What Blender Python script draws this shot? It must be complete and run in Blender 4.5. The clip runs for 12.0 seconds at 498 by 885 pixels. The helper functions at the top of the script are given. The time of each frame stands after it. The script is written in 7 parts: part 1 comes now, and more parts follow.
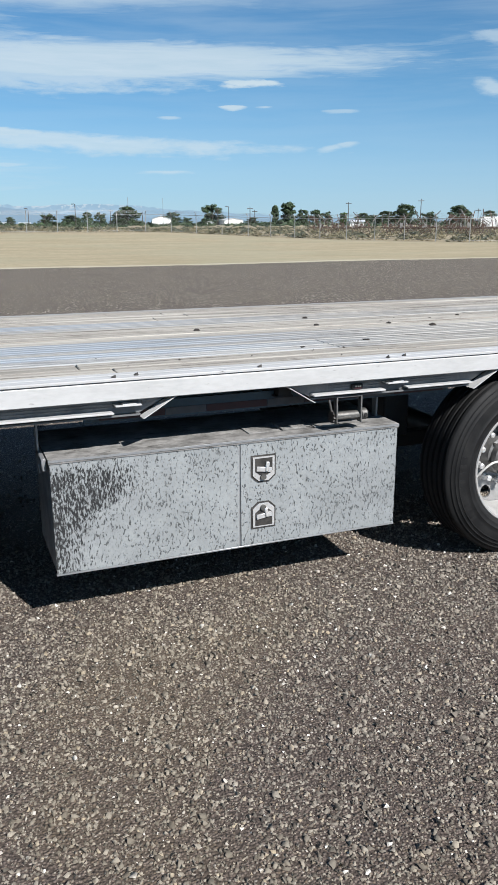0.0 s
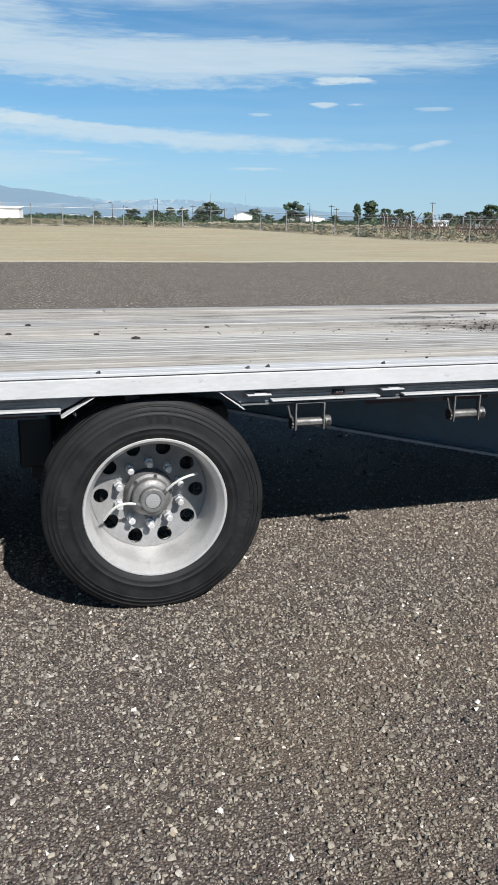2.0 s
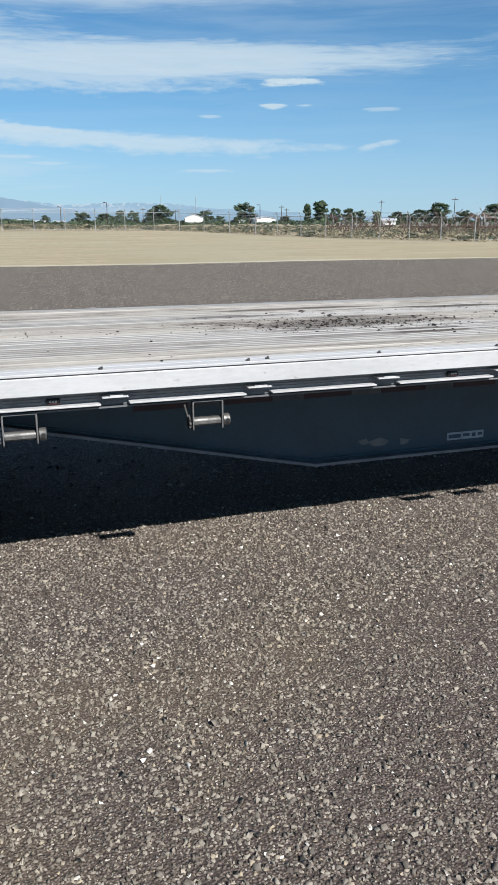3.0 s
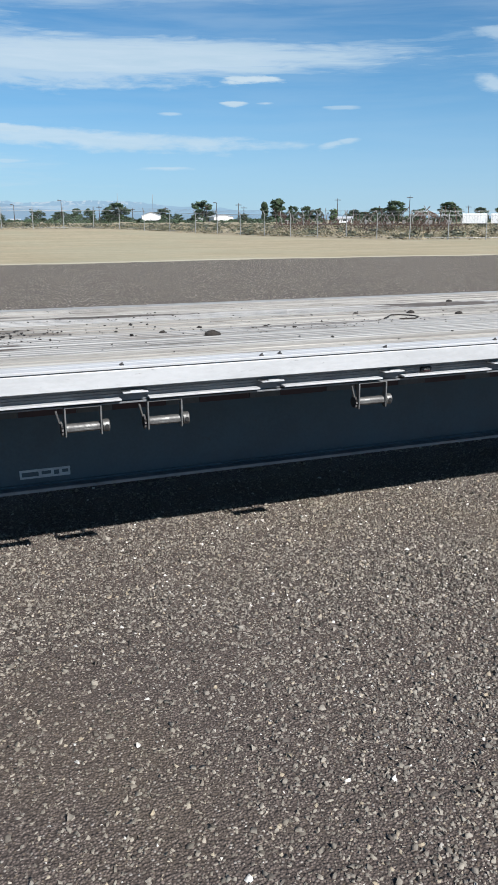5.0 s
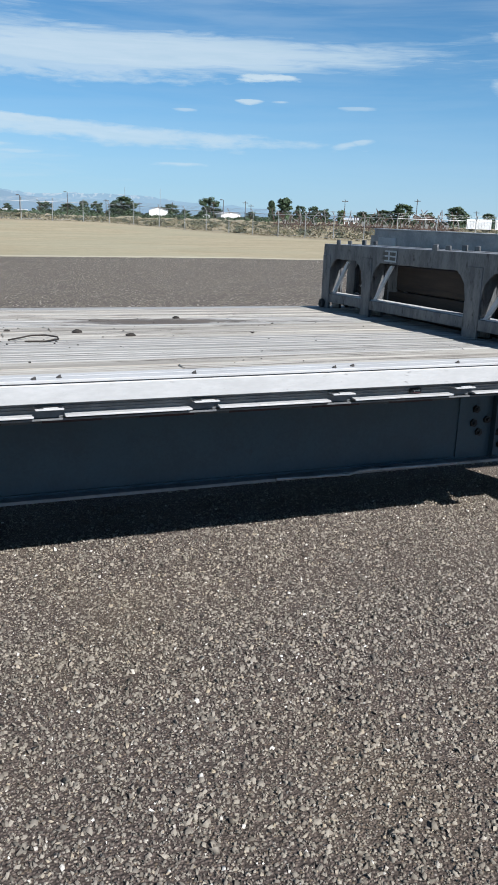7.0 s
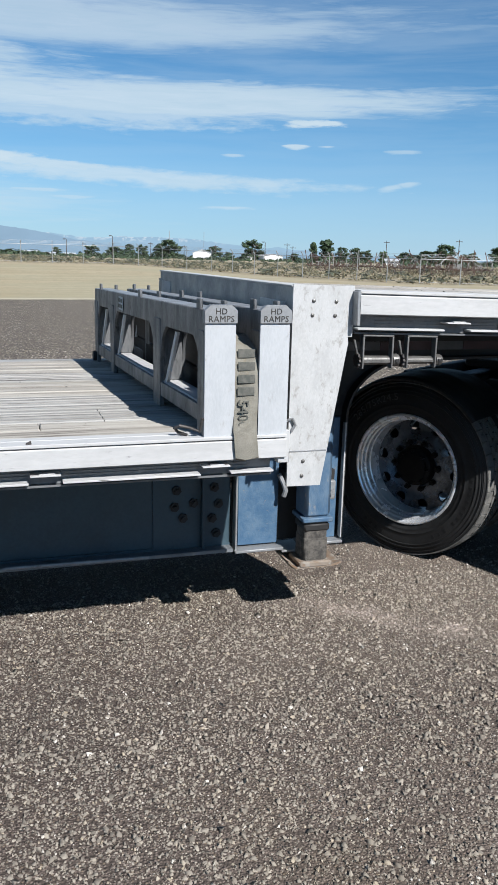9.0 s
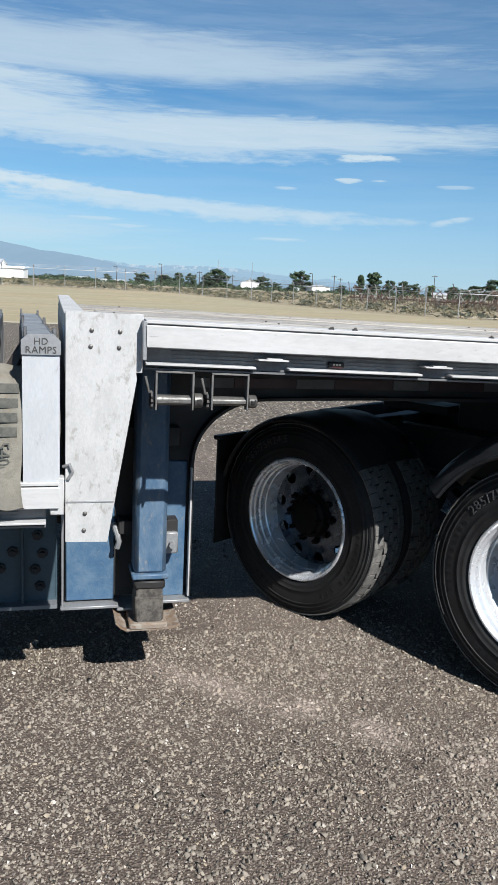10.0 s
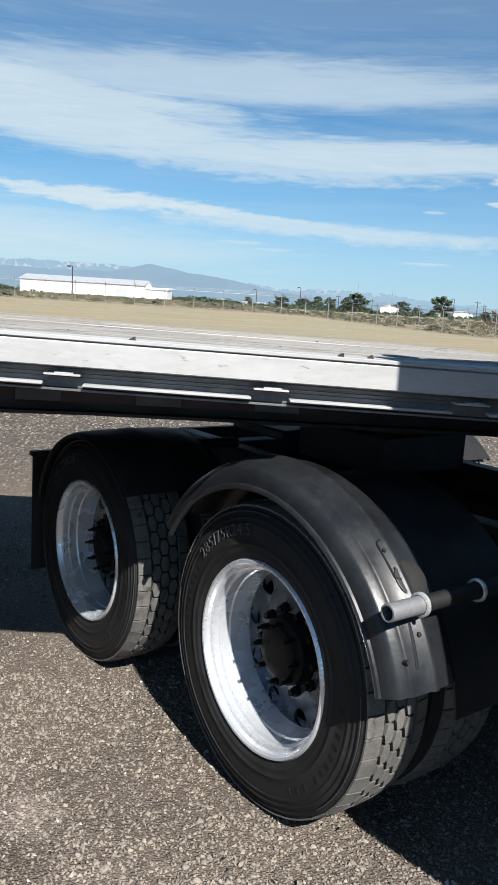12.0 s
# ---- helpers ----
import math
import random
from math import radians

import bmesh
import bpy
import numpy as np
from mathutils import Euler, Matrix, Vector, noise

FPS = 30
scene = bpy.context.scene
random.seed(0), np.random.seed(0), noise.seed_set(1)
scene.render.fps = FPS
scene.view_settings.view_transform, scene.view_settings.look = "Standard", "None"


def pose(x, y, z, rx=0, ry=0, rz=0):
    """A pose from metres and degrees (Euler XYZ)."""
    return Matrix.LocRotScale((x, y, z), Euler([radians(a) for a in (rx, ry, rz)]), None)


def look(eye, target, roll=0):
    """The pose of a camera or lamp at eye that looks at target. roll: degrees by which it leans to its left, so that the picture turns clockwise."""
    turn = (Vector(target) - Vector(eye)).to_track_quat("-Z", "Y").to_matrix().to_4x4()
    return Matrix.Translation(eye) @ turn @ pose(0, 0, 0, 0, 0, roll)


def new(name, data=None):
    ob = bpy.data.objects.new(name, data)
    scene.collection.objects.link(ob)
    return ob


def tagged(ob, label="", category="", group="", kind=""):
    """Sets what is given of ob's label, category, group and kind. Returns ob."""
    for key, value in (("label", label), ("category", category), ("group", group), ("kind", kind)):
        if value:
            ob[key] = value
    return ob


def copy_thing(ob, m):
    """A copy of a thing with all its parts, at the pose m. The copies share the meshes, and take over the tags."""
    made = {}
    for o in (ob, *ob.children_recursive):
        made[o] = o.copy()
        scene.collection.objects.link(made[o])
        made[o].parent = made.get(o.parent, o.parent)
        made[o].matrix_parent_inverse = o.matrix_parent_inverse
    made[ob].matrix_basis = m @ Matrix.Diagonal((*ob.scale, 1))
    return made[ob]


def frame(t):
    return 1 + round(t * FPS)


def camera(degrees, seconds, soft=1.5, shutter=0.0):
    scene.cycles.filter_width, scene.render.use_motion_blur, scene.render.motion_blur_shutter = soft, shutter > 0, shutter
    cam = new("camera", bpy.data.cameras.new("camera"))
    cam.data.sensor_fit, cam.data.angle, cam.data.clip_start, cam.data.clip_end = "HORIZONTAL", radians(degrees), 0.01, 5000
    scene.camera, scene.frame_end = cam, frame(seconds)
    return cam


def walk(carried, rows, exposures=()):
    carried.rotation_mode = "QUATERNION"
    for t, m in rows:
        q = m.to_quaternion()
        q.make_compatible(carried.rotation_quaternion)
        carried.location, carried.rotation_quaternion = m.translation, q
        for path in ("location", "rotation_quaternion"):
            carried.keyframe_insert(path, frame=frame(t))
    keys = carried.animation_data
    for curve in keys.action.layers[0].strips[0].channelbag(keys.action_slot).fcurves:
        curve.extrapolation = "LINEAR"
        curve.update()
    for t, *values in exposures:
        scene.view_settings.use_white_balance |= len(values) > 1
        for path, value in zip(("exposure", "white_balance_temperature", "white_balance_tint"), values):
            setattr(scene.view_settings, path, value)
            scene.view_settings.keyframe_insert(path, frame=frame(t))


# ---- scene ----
cam = camera(35.0, 12.0, soft=0.3)
PATH = [
    (0, (2.022, -2.969, 1.591), (2.723, -1.174, 1.056), -0.2),
    (0.5, (2.537, -3.018, 1.58), (3.133, -1.186, 1.04), 0.3),
    (1, (3.109, -3.048, 1.581), (3.692, -1.213, 1.041), 0.6),
    (1.5, (3.651, -3.106, 1.592), (4.162, -1.249, 1.052), 0.5),
    (2, (4.208, -3.088, 1.608), (4.727, -1.235, 1.066), 0.9),
    (2.5, (4.738, -3.09, 1.589), (5.317, -1.251, 1.055), -0.5),
    (3, (5.25, -3.066, 1.574), (5.866, -1.241, 1.036), -0.1),
    (3.5, (5.798, -3.073, 1.588), (6.502, -1.281, 1.047), 0.4),
    (3.7, (6.003, -3.128, 1.597), (6.703, -1.335, 1.054), -0.2),
    (5.3, (7.809, -3.074, 1.579), (8.508, -1.28, 1.036), -0.1),
    (5.5, (8.047, -3.013, 1.58), (8.75, -1.223, 1.03), 0.1),
    (6, (8.583, -2.99, 1.601), (9.294, -1.204, 1.05), 0.2),
    (6.5, (9.103, -2.964, 1.622), (9.8, -1.173, 1.07), 1.1),
    (6.7, (9.331, -2.934, 1.604), (10.024, -1.14, 1.057), 1.8),
    (8.3, (11.029, -2.778, 1.661), (11.714, -0.98, 1.113), 1.8),
    (8.5, (11.224, -2.747, 1.643), (11.911, -0.944, 1.119), 1.7),
    (9, (11.698, -2.697, 1.653), (12.287, -0.841, 1.199), 1.4),
    (9.5, (12.204, -2.587, 1.663), (12.769, -0.719, 1.225), 2.6),
    (10, (12.678, -2.543, 1.665), (13.163, -0.642, 1.279), 2.7),
    (10.5, (13.15, -2.45, 1.642), (13.57, -0.529, 1.278), 2.9),
    (11, (13.613, -2.405, 1.648), (13.993, -0.474, 1.291), 1.9),
    (11.2, (13.783, -2.419, 1.66), (14.099, -0.476, 1.309), 1.6),
    (11.5, (14.022, -2.42, 1.668), (14.227, -0.461, 1.324), 1.6),
    (12, (14.393, -2.293, 1.65), (14.54, -0.329, 1.303), 3.6),
]
walk(cam, [(t, look(eye, target, roll)) for t, eye, target, roll in PATH], [(0, 0.72, 6190, 10), (3.5, 0.72, 6150, 10), (6, 0.72, 6000, 10), (8.5, 0.72, 6050, 10), (12, 0.80, 6320, 10)])

# ---------------------------------------------------------------- world and sun
SUN_DIR = Vector((0.35, -1.05, 1.0)).normalized()      # towards the sun
sun_data = bpy.data.lights.new("sun", "SUN")
sun_data.energy, sun_data.angle, sun_data.color = 5.0, radians(0.5), (1.0, 0.95, 0.88)
sun = new("sun", sun_data)
sun.matrix_world = look((30, -60, 70), Vector((30, -60, 70)) - SUN_DIR * 10)


class Nodes:
    """Short hand for building node trees."""

    def __init__(self, tree):
        self.t = tree
        tree.nodes.clear()

    def node(self, kind, ins=None):
        n = self.t.nodes.new(kind)
        for k, v in (ins or {}).items():
            self.set(n.inputs[k], v)
        return n

    def set(self, sock, v):
        if isinstance(v, bpy.types.NodeSocket):
            self.t.links.new(v, sock)
        elif isinstance(v, (tuple, list)) and len(v) == 3 and sock.type == "RGBA":
            sock.default_value = (*v, 1)
        else:
            sock.default_value = v

    def math(self, op, a, b=0.0, c=0.0, clamp=False):
        n = self.node("ShaderNodeMath", {0: a, 1: b, 2: c})
        n.operation, n.use_clamp = op, clamp
        return n.outputs[0]

    def mix(self, f, a, b, blend="MIX"):
        n = self.node("ShaderNodeMix")
        n.data_type, n.blend_type = "RGBA", blend
        self.set(n.inputs[0], f), self.set(n.inputs[6], a), self.set(n.inputs[7], b)
        return n.outputs[2]

    def smooth(self, v, lo, hi, a=0.0, b=1.0):
        n = self.node("ShaderNodeMapRange", {0: v, 1: lo, 2: hi, 3: a, 4: b})
        n.interpolation_type = "SMOOTHSTEP"
        return n.outputs[0]

    def noise(self, vec, scale, detail=4.0, rough=0.55, dist=0.0):
        n = self.node("ShaderNodeTexNoise", {"Vector": vec, "Scale": scale, "Detail": detail, "Roughness": rough, "Distortion": dist})
        return n.outputs[0]

    def scaled(self, vec, s, off=(0, 0, 0)):
        n = self.node("ShaderNodeMapping", {0: vec, 1: off, 3: s})
        return n.outputs[0]


def build_world():
    w = bpy.data.worlds.new("sky")
    w.use_nodes = True
    scene.world = w
    n = Nodes(w.node_tree)
    sky = n.node("ShaderNodeTexSky")
    sky.sky_type, sky.sun_disc = "NISHITA", False
    sky.sun_elevation, sky.sun_rotation = math.asin(SUN_DIR.z), math.atan2(SUN_DIR.x, SUN_DIR.y)
    sky.altitude, sky.air_density, sky.dust_density, sky.ozone_density = 1200.0, 1.0, 0.15, 2.2
    d = n.node("ShaderNodeTexCoord").outputs["Generated"]
    x, y, z = n.node("ShaderNodeSeparateXYZ", {0: d}).outputs
    az = n.math("MULTIPLY", n.math("ARCTAN2", x, y), 57.2958)
    el = n.math("MULTIPLY", n.math("ARCSINE", z), 57.2958)
    flat = n.node("ShaderNodeCombineXYZ", {0: n.math("MULTIPLY", az, 0.07), 1: n.math("MULTIPLY", el, 0.75), 2: 3.0}).outputs[0]
    big = n.noise(flat, 1.0, 5.0, 0.6, 0.3)
    fine = n.noise(flat, 3.4, 6.0, 0.62, 0.5)
    puff = n.node("ShaderNodeCombineXYZ", {0: n.math("MULTIPLY", az, 0.42), 1: n.math("MULTIPLY", el, 1.5), 2: 8.0}).outputs[0]
    lumps = n.math("MULTIPLY", n.math("SUBTRACT", n.noise(puff, 1.2, 5.0, 0.6), 0.5), 1.5)
    warp = n.math("ADD", n.math("MULTIPLY", n.math("SUBTRACT", big, 0.5), 1.5), n.math("MULTIPLY", n.math("SUBTRACT", fine, 0.5), 1.7))
    clouds = [  # azimuth, elevation, half width, half height, slope, thickness (degrees)
        (2, 14.2, 32, 2.0, 0.01, 0.72), (11.5, 9.95, 25, 1.5, 0.0, 0.88), (6, 9.2, 14, 0.9, -0.01, 0.7), (-12, 11.6, 22, 3.4, -0.09, 0.9), (16, 10.6, 14, 0.8, -0.01, 0.7), (0, 19.0, 50, 3.4, 0.0, 0.14),
        (21.6, 9.0, 3.2, 0.32, 0.0, 1.0), (20.2, 7.5, 1.3, 0.2, 0.0, 0.9), (22.5, 7.5, 0.8, 0.12, 0.0, 0.6),
        (16, 6.85, 0.9, 0.13, 0.0, 0.6), (27.6, 7.2, 1.2, 0.16, 0.0, 0.55), (26.9, 4.9, 0.9, 0.26, 0.15, 0.6),
        (28.1, 5.15, 0.8, 0.22, 0.1, 0.6), (37.4, 8.4, 1.3, 0.7, -0.25, 0.7), (37.6, 11.3, 1.8, 0.45, -0.1, 0.6),
        (8, 5.45, 17, 0.72, -0.035, 0.75), (3, 5.95, 7, 0.5, -0.05, 0.85), (-6, 6.55, 12, 0.85, -0.055, 1.0), (15.9, 3.4, 2.2, 0.18, 0.0, 0.6),
        (5.0, 3.8, 2.0, 0.16, 0.0, 0.5), (-16, 3.4, 24, 2.3, -0.02, 0.62), (2.7, 4.2, 2.2, 0.16, 0.0, 0.6),
        (60, 10, 25, 3, 0.0, 0.6), (-60, 11, 30, 3, 0.0, 0.6)]
    total = None
    for a0, e0, w0, h0, s, k in clouds:
        da = n.math("SUBTRACT", az, a0)
        u = n.math("DIVIDE", da, w0)
        v = n.math("DIVIDE", n.math("SUBTRACT", n.math("SUBTRACT", el, e0), n.math("MULTIPLY", da, s)), h0)
        up, down = (0.8, -1.35) if h0 > 1.4 else (1.4, -0.85)      # high banks end sharply below, low streaks above
        v = n.math("MAXIMUM", n.math("MULTIPLY", v, up), n.math("MULTIPLY", v, down))
        r = n.math("SQRT", n.math("ADD", n.math("MULTIPLY", u, u), n.math("MULTIPLY", v, v)))
        c = n.math("MULTIPLY", n.smooth(n.math("ADD", r, n.math("MULTIPLY", warp, 0.5) if h0 > 1.4 else n.math("ADD", n.math("MULTIPLY", warp, 0.5), lumps)), 1.16 if k < 0.8 else 1.04, 0.30 if k < 0.8 else 0.46), k)
        total = c if total is None else n.math("MAXIMUM", total, c)
    veil = n.math("MULTIPLY", n.smooth(big, 0.3, 0.7), n.math("MULTIPLY", n.smooth(el, 3.0, 15.0, 0.05, 0.22), n.smooth(el, 45.0, 22.0)))
    total = n.math("MAXIMUM", total, veil)
    haze = n.smooth(el, 11.0, -1.0, 0.06, 0.66)
    tone = n.mix(fine, (6.5, 8.2, 8.9), (9.4, 10.2, 10.4))
    clear = n.mix(1.0, sky.outputs[0], n.mix(n.smooth(el, 22.0, 70.0), (0.52, 0.99, 1.17), (0.27, 0.56, 0.72)), "MULTIPLY")     # deeper blue overhead
    below = n.mix(haze, clear, n.mix(n.smooth(az, 14.0, -16.0), (5.9, 7.1, 9.3), (6.7, 7.6, 9.0)))
    col = n.mix(n.math("MULTIPLY", total, 0.90), below, tone)
    bg = n.node("ShaderNodeBackground", {0: col, 1: 0.05})
    n.node("ShaderNodeOutputWorld", {0: bg.outputs[0]})


build_world()


# ---------------------------------------------------------------- materials
def surface(name, c1, c2, scale=6.0, rough=(0.5, 0.7), metal=0.0, bump=0.2, bump_scale=60.0, stretch=(1, 1, 1),
            dirt=None, dirt_amount=0.5, dirt_scale=3.0, per=None, per_amount=0.3, depth=0.004, spec=0.5, coords="Object", coat=0.0):
    """Two scales of colour, uneven gloss, fine relief; dirt is a third colour in patches."""
    m = bpy.data.materials.new(name)
    m.use_nodes = True
    n = Nodes(m.node_tree)
    if coords == "World":
        vec = n.node("ShaderNodeNewGeometry").outputs["Position"]
    else:
        vec = n.node("ShaderNodeTexCoord").outputs["Object"]
    info = n.node("ShaderNodeObjectInfo").outputs["Random"]
    if coords != "World":
        shift = n.node("ShaderNodeCombineXYZ", {0: n.math("MULTIPLY", info, 37.0), 1: n.math("MULTIPLY", info, 11.0)}).outputs[0]
        vec = n.node("ShaderNodeVectorMath", {0: vec, 1: shift}).outputs[0]
    vec = n.scaled(vec, stretch)
    coarse = n.noise(vec, scale, 5.0, 0.6)
    grain = n.noise(vec, bump_scale, 4.0, 0.65)
    f = n.smooth(n.math("ADD", n.math("MULTIPLY", coarse, 0.65), n.math("MULTIPLY", grain, 0.35)), 0.36, 0.64)
    col = n.mix(f, c1, c2)
    if dirt:
        big = n.noise(vec, dirt_scale, 6.0, 0.68, 0.4)
        lo = 0.70 - 0.35 * dirt_amount
        col = n.mix(n.smooth(big, lo, lo + 0.16), col, dirt)
    if per:
        r = info if per == "object" else n.node("ShaderNodeNewGeometry").outputs["Random Per Island"]
        v = n.math("ADD", n.math("MULTIPLY", r, per_amount * 2), 1.0 - per_amount)
        col = n.mix(1.0, col, n.node("ShaderNodeCombineColor", {0: v, 1: v, 2: v}).outputs[0], "MULTIPLY")
    ro = n.smooth(coarse, 0.3, 0.7, rough[0], rough[1])
    b = n.node("ShaderNodeBump", {"Strength": bump, "Distance": depth, "Height": grain})
    p = n.node("ShaderNodeBsdfPrincipled", {"Base Color": col, "Roughness": ro, "Metallic": metal, "Specular IOR Level": spec, "Normal": b.outputs[0], "Coat Weight": coat})
    n.node("ShaderNodeOutputMaterial", {0: p.outputs[0]})
    return m


def wheel_track(n, pos, x, y):
    """How much pale crushed dust lies on a spot: a narrow ragged streak left by a turning wheel."""
    across = n.math("ADD", n.math("MULTIPLY", n.math("SUBTRACT", x, 13.33), 0.643), n.math("MULTIPLY", n.math("SUBTRACT", y, 0.58), 0.766))
    bow = n.math("MULTIPLY", n.math("SUBTRACT", n.noise(pos, 0.8, 2.0), 0.5), 0.22)
    off = n.math("ABSOLUTE", n.math("ADD", across, bow))
    rag = n.smooth(n.noise(pos, 4.0, 6.0, 0.75), 0.38, 0.66)
    return n.math("MULTIPLY", n.math("MULTIPLY", n.smooth(off, 0.16, 0.02), rag), n.smooth(x, 12.8, 13.4))


def ground_material():
    """Dark brown gravel near by, pale sand beyond its edge, dry scrub soil behind the fence."""
    m = bpy.data.materials.new("gravel_and_sand")
    m.use_nodes = True
    n = Nodes(m.node_tree)
    pos = n.node("ShaderNodeNewGeometry").outputs["Position"]
    x, y, z = n.node("ShaderNodeSeparateXYZ", {0: pos}).outputs
    wob = n.math("MULTIPLY", n.math("SUBTRACT", n.noise(pos, 0.12, 4.0), 0.5), 2.4)
    wob2 = n.math("MULTIPLY", n.math("SUBTRACT", n.noise(pos, 1.3, 4.0), 0.5), 1.0)
    yy = n.math("ADD", n.math("ADD", y, wob), wob2)
    vor = n.node("ShaderNodeTexVoronoi", {"Vector": pos, "Scale": 118.0, "Randomness": 1.0})
    cell = n.node("ShaderNodeSeparateColor", {0: vor.outputs["Color"]}).outputs
    tone = n.mix(n.smooth(cell[0], 0.0, 1.0), (0.0756, 0.0597, 0.0512), (0.2721, 0.2183, 0.1879))
    tone = n.mix(n.smooth(cell[1], 0.955, 0.97), tone, (0.5669, 0.5166, 0.4559))
    tone = n.mix(n.smooth(cell[2], 0.80, 1.0, 0.0, 0.7), tone, (0.257, 0.1965, 0.1263))
    # shade in the gaps between stones is put into the colour
    gap = n.smooth(vor.outputs["Distance"], 0.25, 0.75)
    tone = n.mix(gap, tone, (0.0378, 0.0306, 0.0266))
    patch = n.noise(pos, 0.55, 4.0, 0.6)
    tone = n.mix(n.smooth(patch, 0.5, 0.72, 0.0, 0.30), tone, (0.2494, 0.1928, 0.1122))
    # darker again below the loose near stones: painted crevice shade
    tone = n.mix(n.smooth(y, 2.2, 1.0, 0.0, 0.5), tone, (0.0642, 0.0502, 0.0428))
    tone = n.mix(n.math("MULTIPLY", n.smooth(x, 11.0, 16.0, 0.0, 0.55), n.smooth(n.noise(pos, 0.9, 5.0, 0.65), 0.34, 0.66, 0.4, 1.0)), tone, (0.2721, 0.2256, 0.1823))
    tone = n.mix(n.math("MULTIPLY", wheel_track(n, pos, x, y), 0.38), tone, (0.4891, 0.4173, 0.361))
    speck = n.node("ShaderNodeTexVoronoi", {"Vector": n.scaled(pos, (1.0, 0.45, 1.0)), "Scale": 48.0, "Randomness": 1.0})
    sc = n.node("ShaderNodeSeparateColor", {0: speck.outputs["Color"]}).outputs
    far = n.mix(n.smooth(n.noise(n.scaled(pos, (1.0, 0.3, 1.0)), 24.0, 4.0, 0.75), 0.36, 0.64), (0.038, 0.033, 0.0265), (0.242, 0.209, 0.160))
    far = n.mix(n.smooth(n.noise(pos, 0.8, 5.0, 0.65), 0.35, 0.7, 0.0, 0.35), far, (0.074, 0.060, 0.0515))
    far = n.mix(n.smooth(sc[0], 0.0, 1.0, 0.0, 0.6), far, (0.0642, 0.0524, 0.0491))
    far = n.mix(n.math("MULTIPLY", n.smooth(sc[1], 0.935, 0.955), 0.85), far, (0.50, 0.455, 0.39))
    tone = n.mix(n.smooth(y, 2.5, 9.0), tone, far)
    sandn = n.noise(n.scaled(pos, (0.25, 1.0, 1.0)), 0.5, 6.0, 0.62)
    sand = n.mix(n.smooth(sandn, 0.3, 0.7), (0.2686, 0.2278, 0.1428), (0.34, 0.2924, 0.1972))
    sand = n.mix(n.smooth(n.noise(n.scaled(pos, (1.0, 0.35, 1.0)), 2.2, 6.0, 0.75), 0.4, 0.68, 0.0, 0.4), sand, (0.204, 0.17, 0.1054))
    sand = n.mix(n.math("MULTIPLY", n.smooth(n.noise(pos, 0.08, 3.0), 0.45, 0.6), 0.35), sand, (0.272, 0.2652, 0.1836))
    rim = n.math("MULTIPLY", n.smooth(yy, 29.0, 28.4), n.smooth(yy, 27.6, 28.2))
    sand = n.mix(n.math("MULTIPLY", rim, 0.7), sand, (0.4216, 0.3808, 0.2992))
    soil = n.mix(n.noise(pos, 0.35, 6.0, 0.7), (0.1768, 0.153, 0.0952), (0.3128, 0.2618, 0.1768))
    col = n.mix(n.smooth(yy, 27.7, 27.95), tone, sand)
    fence_y = n.math("MULTIPLY_ADD", n.smooth(x, 24.0, 41.0), -30.0, 80.0)
    col = n.mix(n.smooth(n.math("SUBTRACT", yy, fence_y), -1.5, 1.0), col, soil)
    h = n.math("SUBTRACT", 1.0, vor.outputs["Distance"])
    h = n.math("ADD", n.math("MULTIPLY", h, 0.5), n.math("MULTIPLY", n.noise(pos, 140.0, 3.0), 0.3))
    b = n.node("ShaderNodeBump", {"Strength": n.smooth(y, 28.2, 27.5, 0.15, 1.0), "Distance": 0.012, "Height": h})
    p = n.node("ShaderNodeBsdfPrincipled", {"Base Color": col, "Roughness": 0.93, "Specular IOR Level": 0.25, "Normal": b.outputs[0]})
    n.node("ShaderNodeOutputMaterial", {0: p.outputs[0]})
    return m


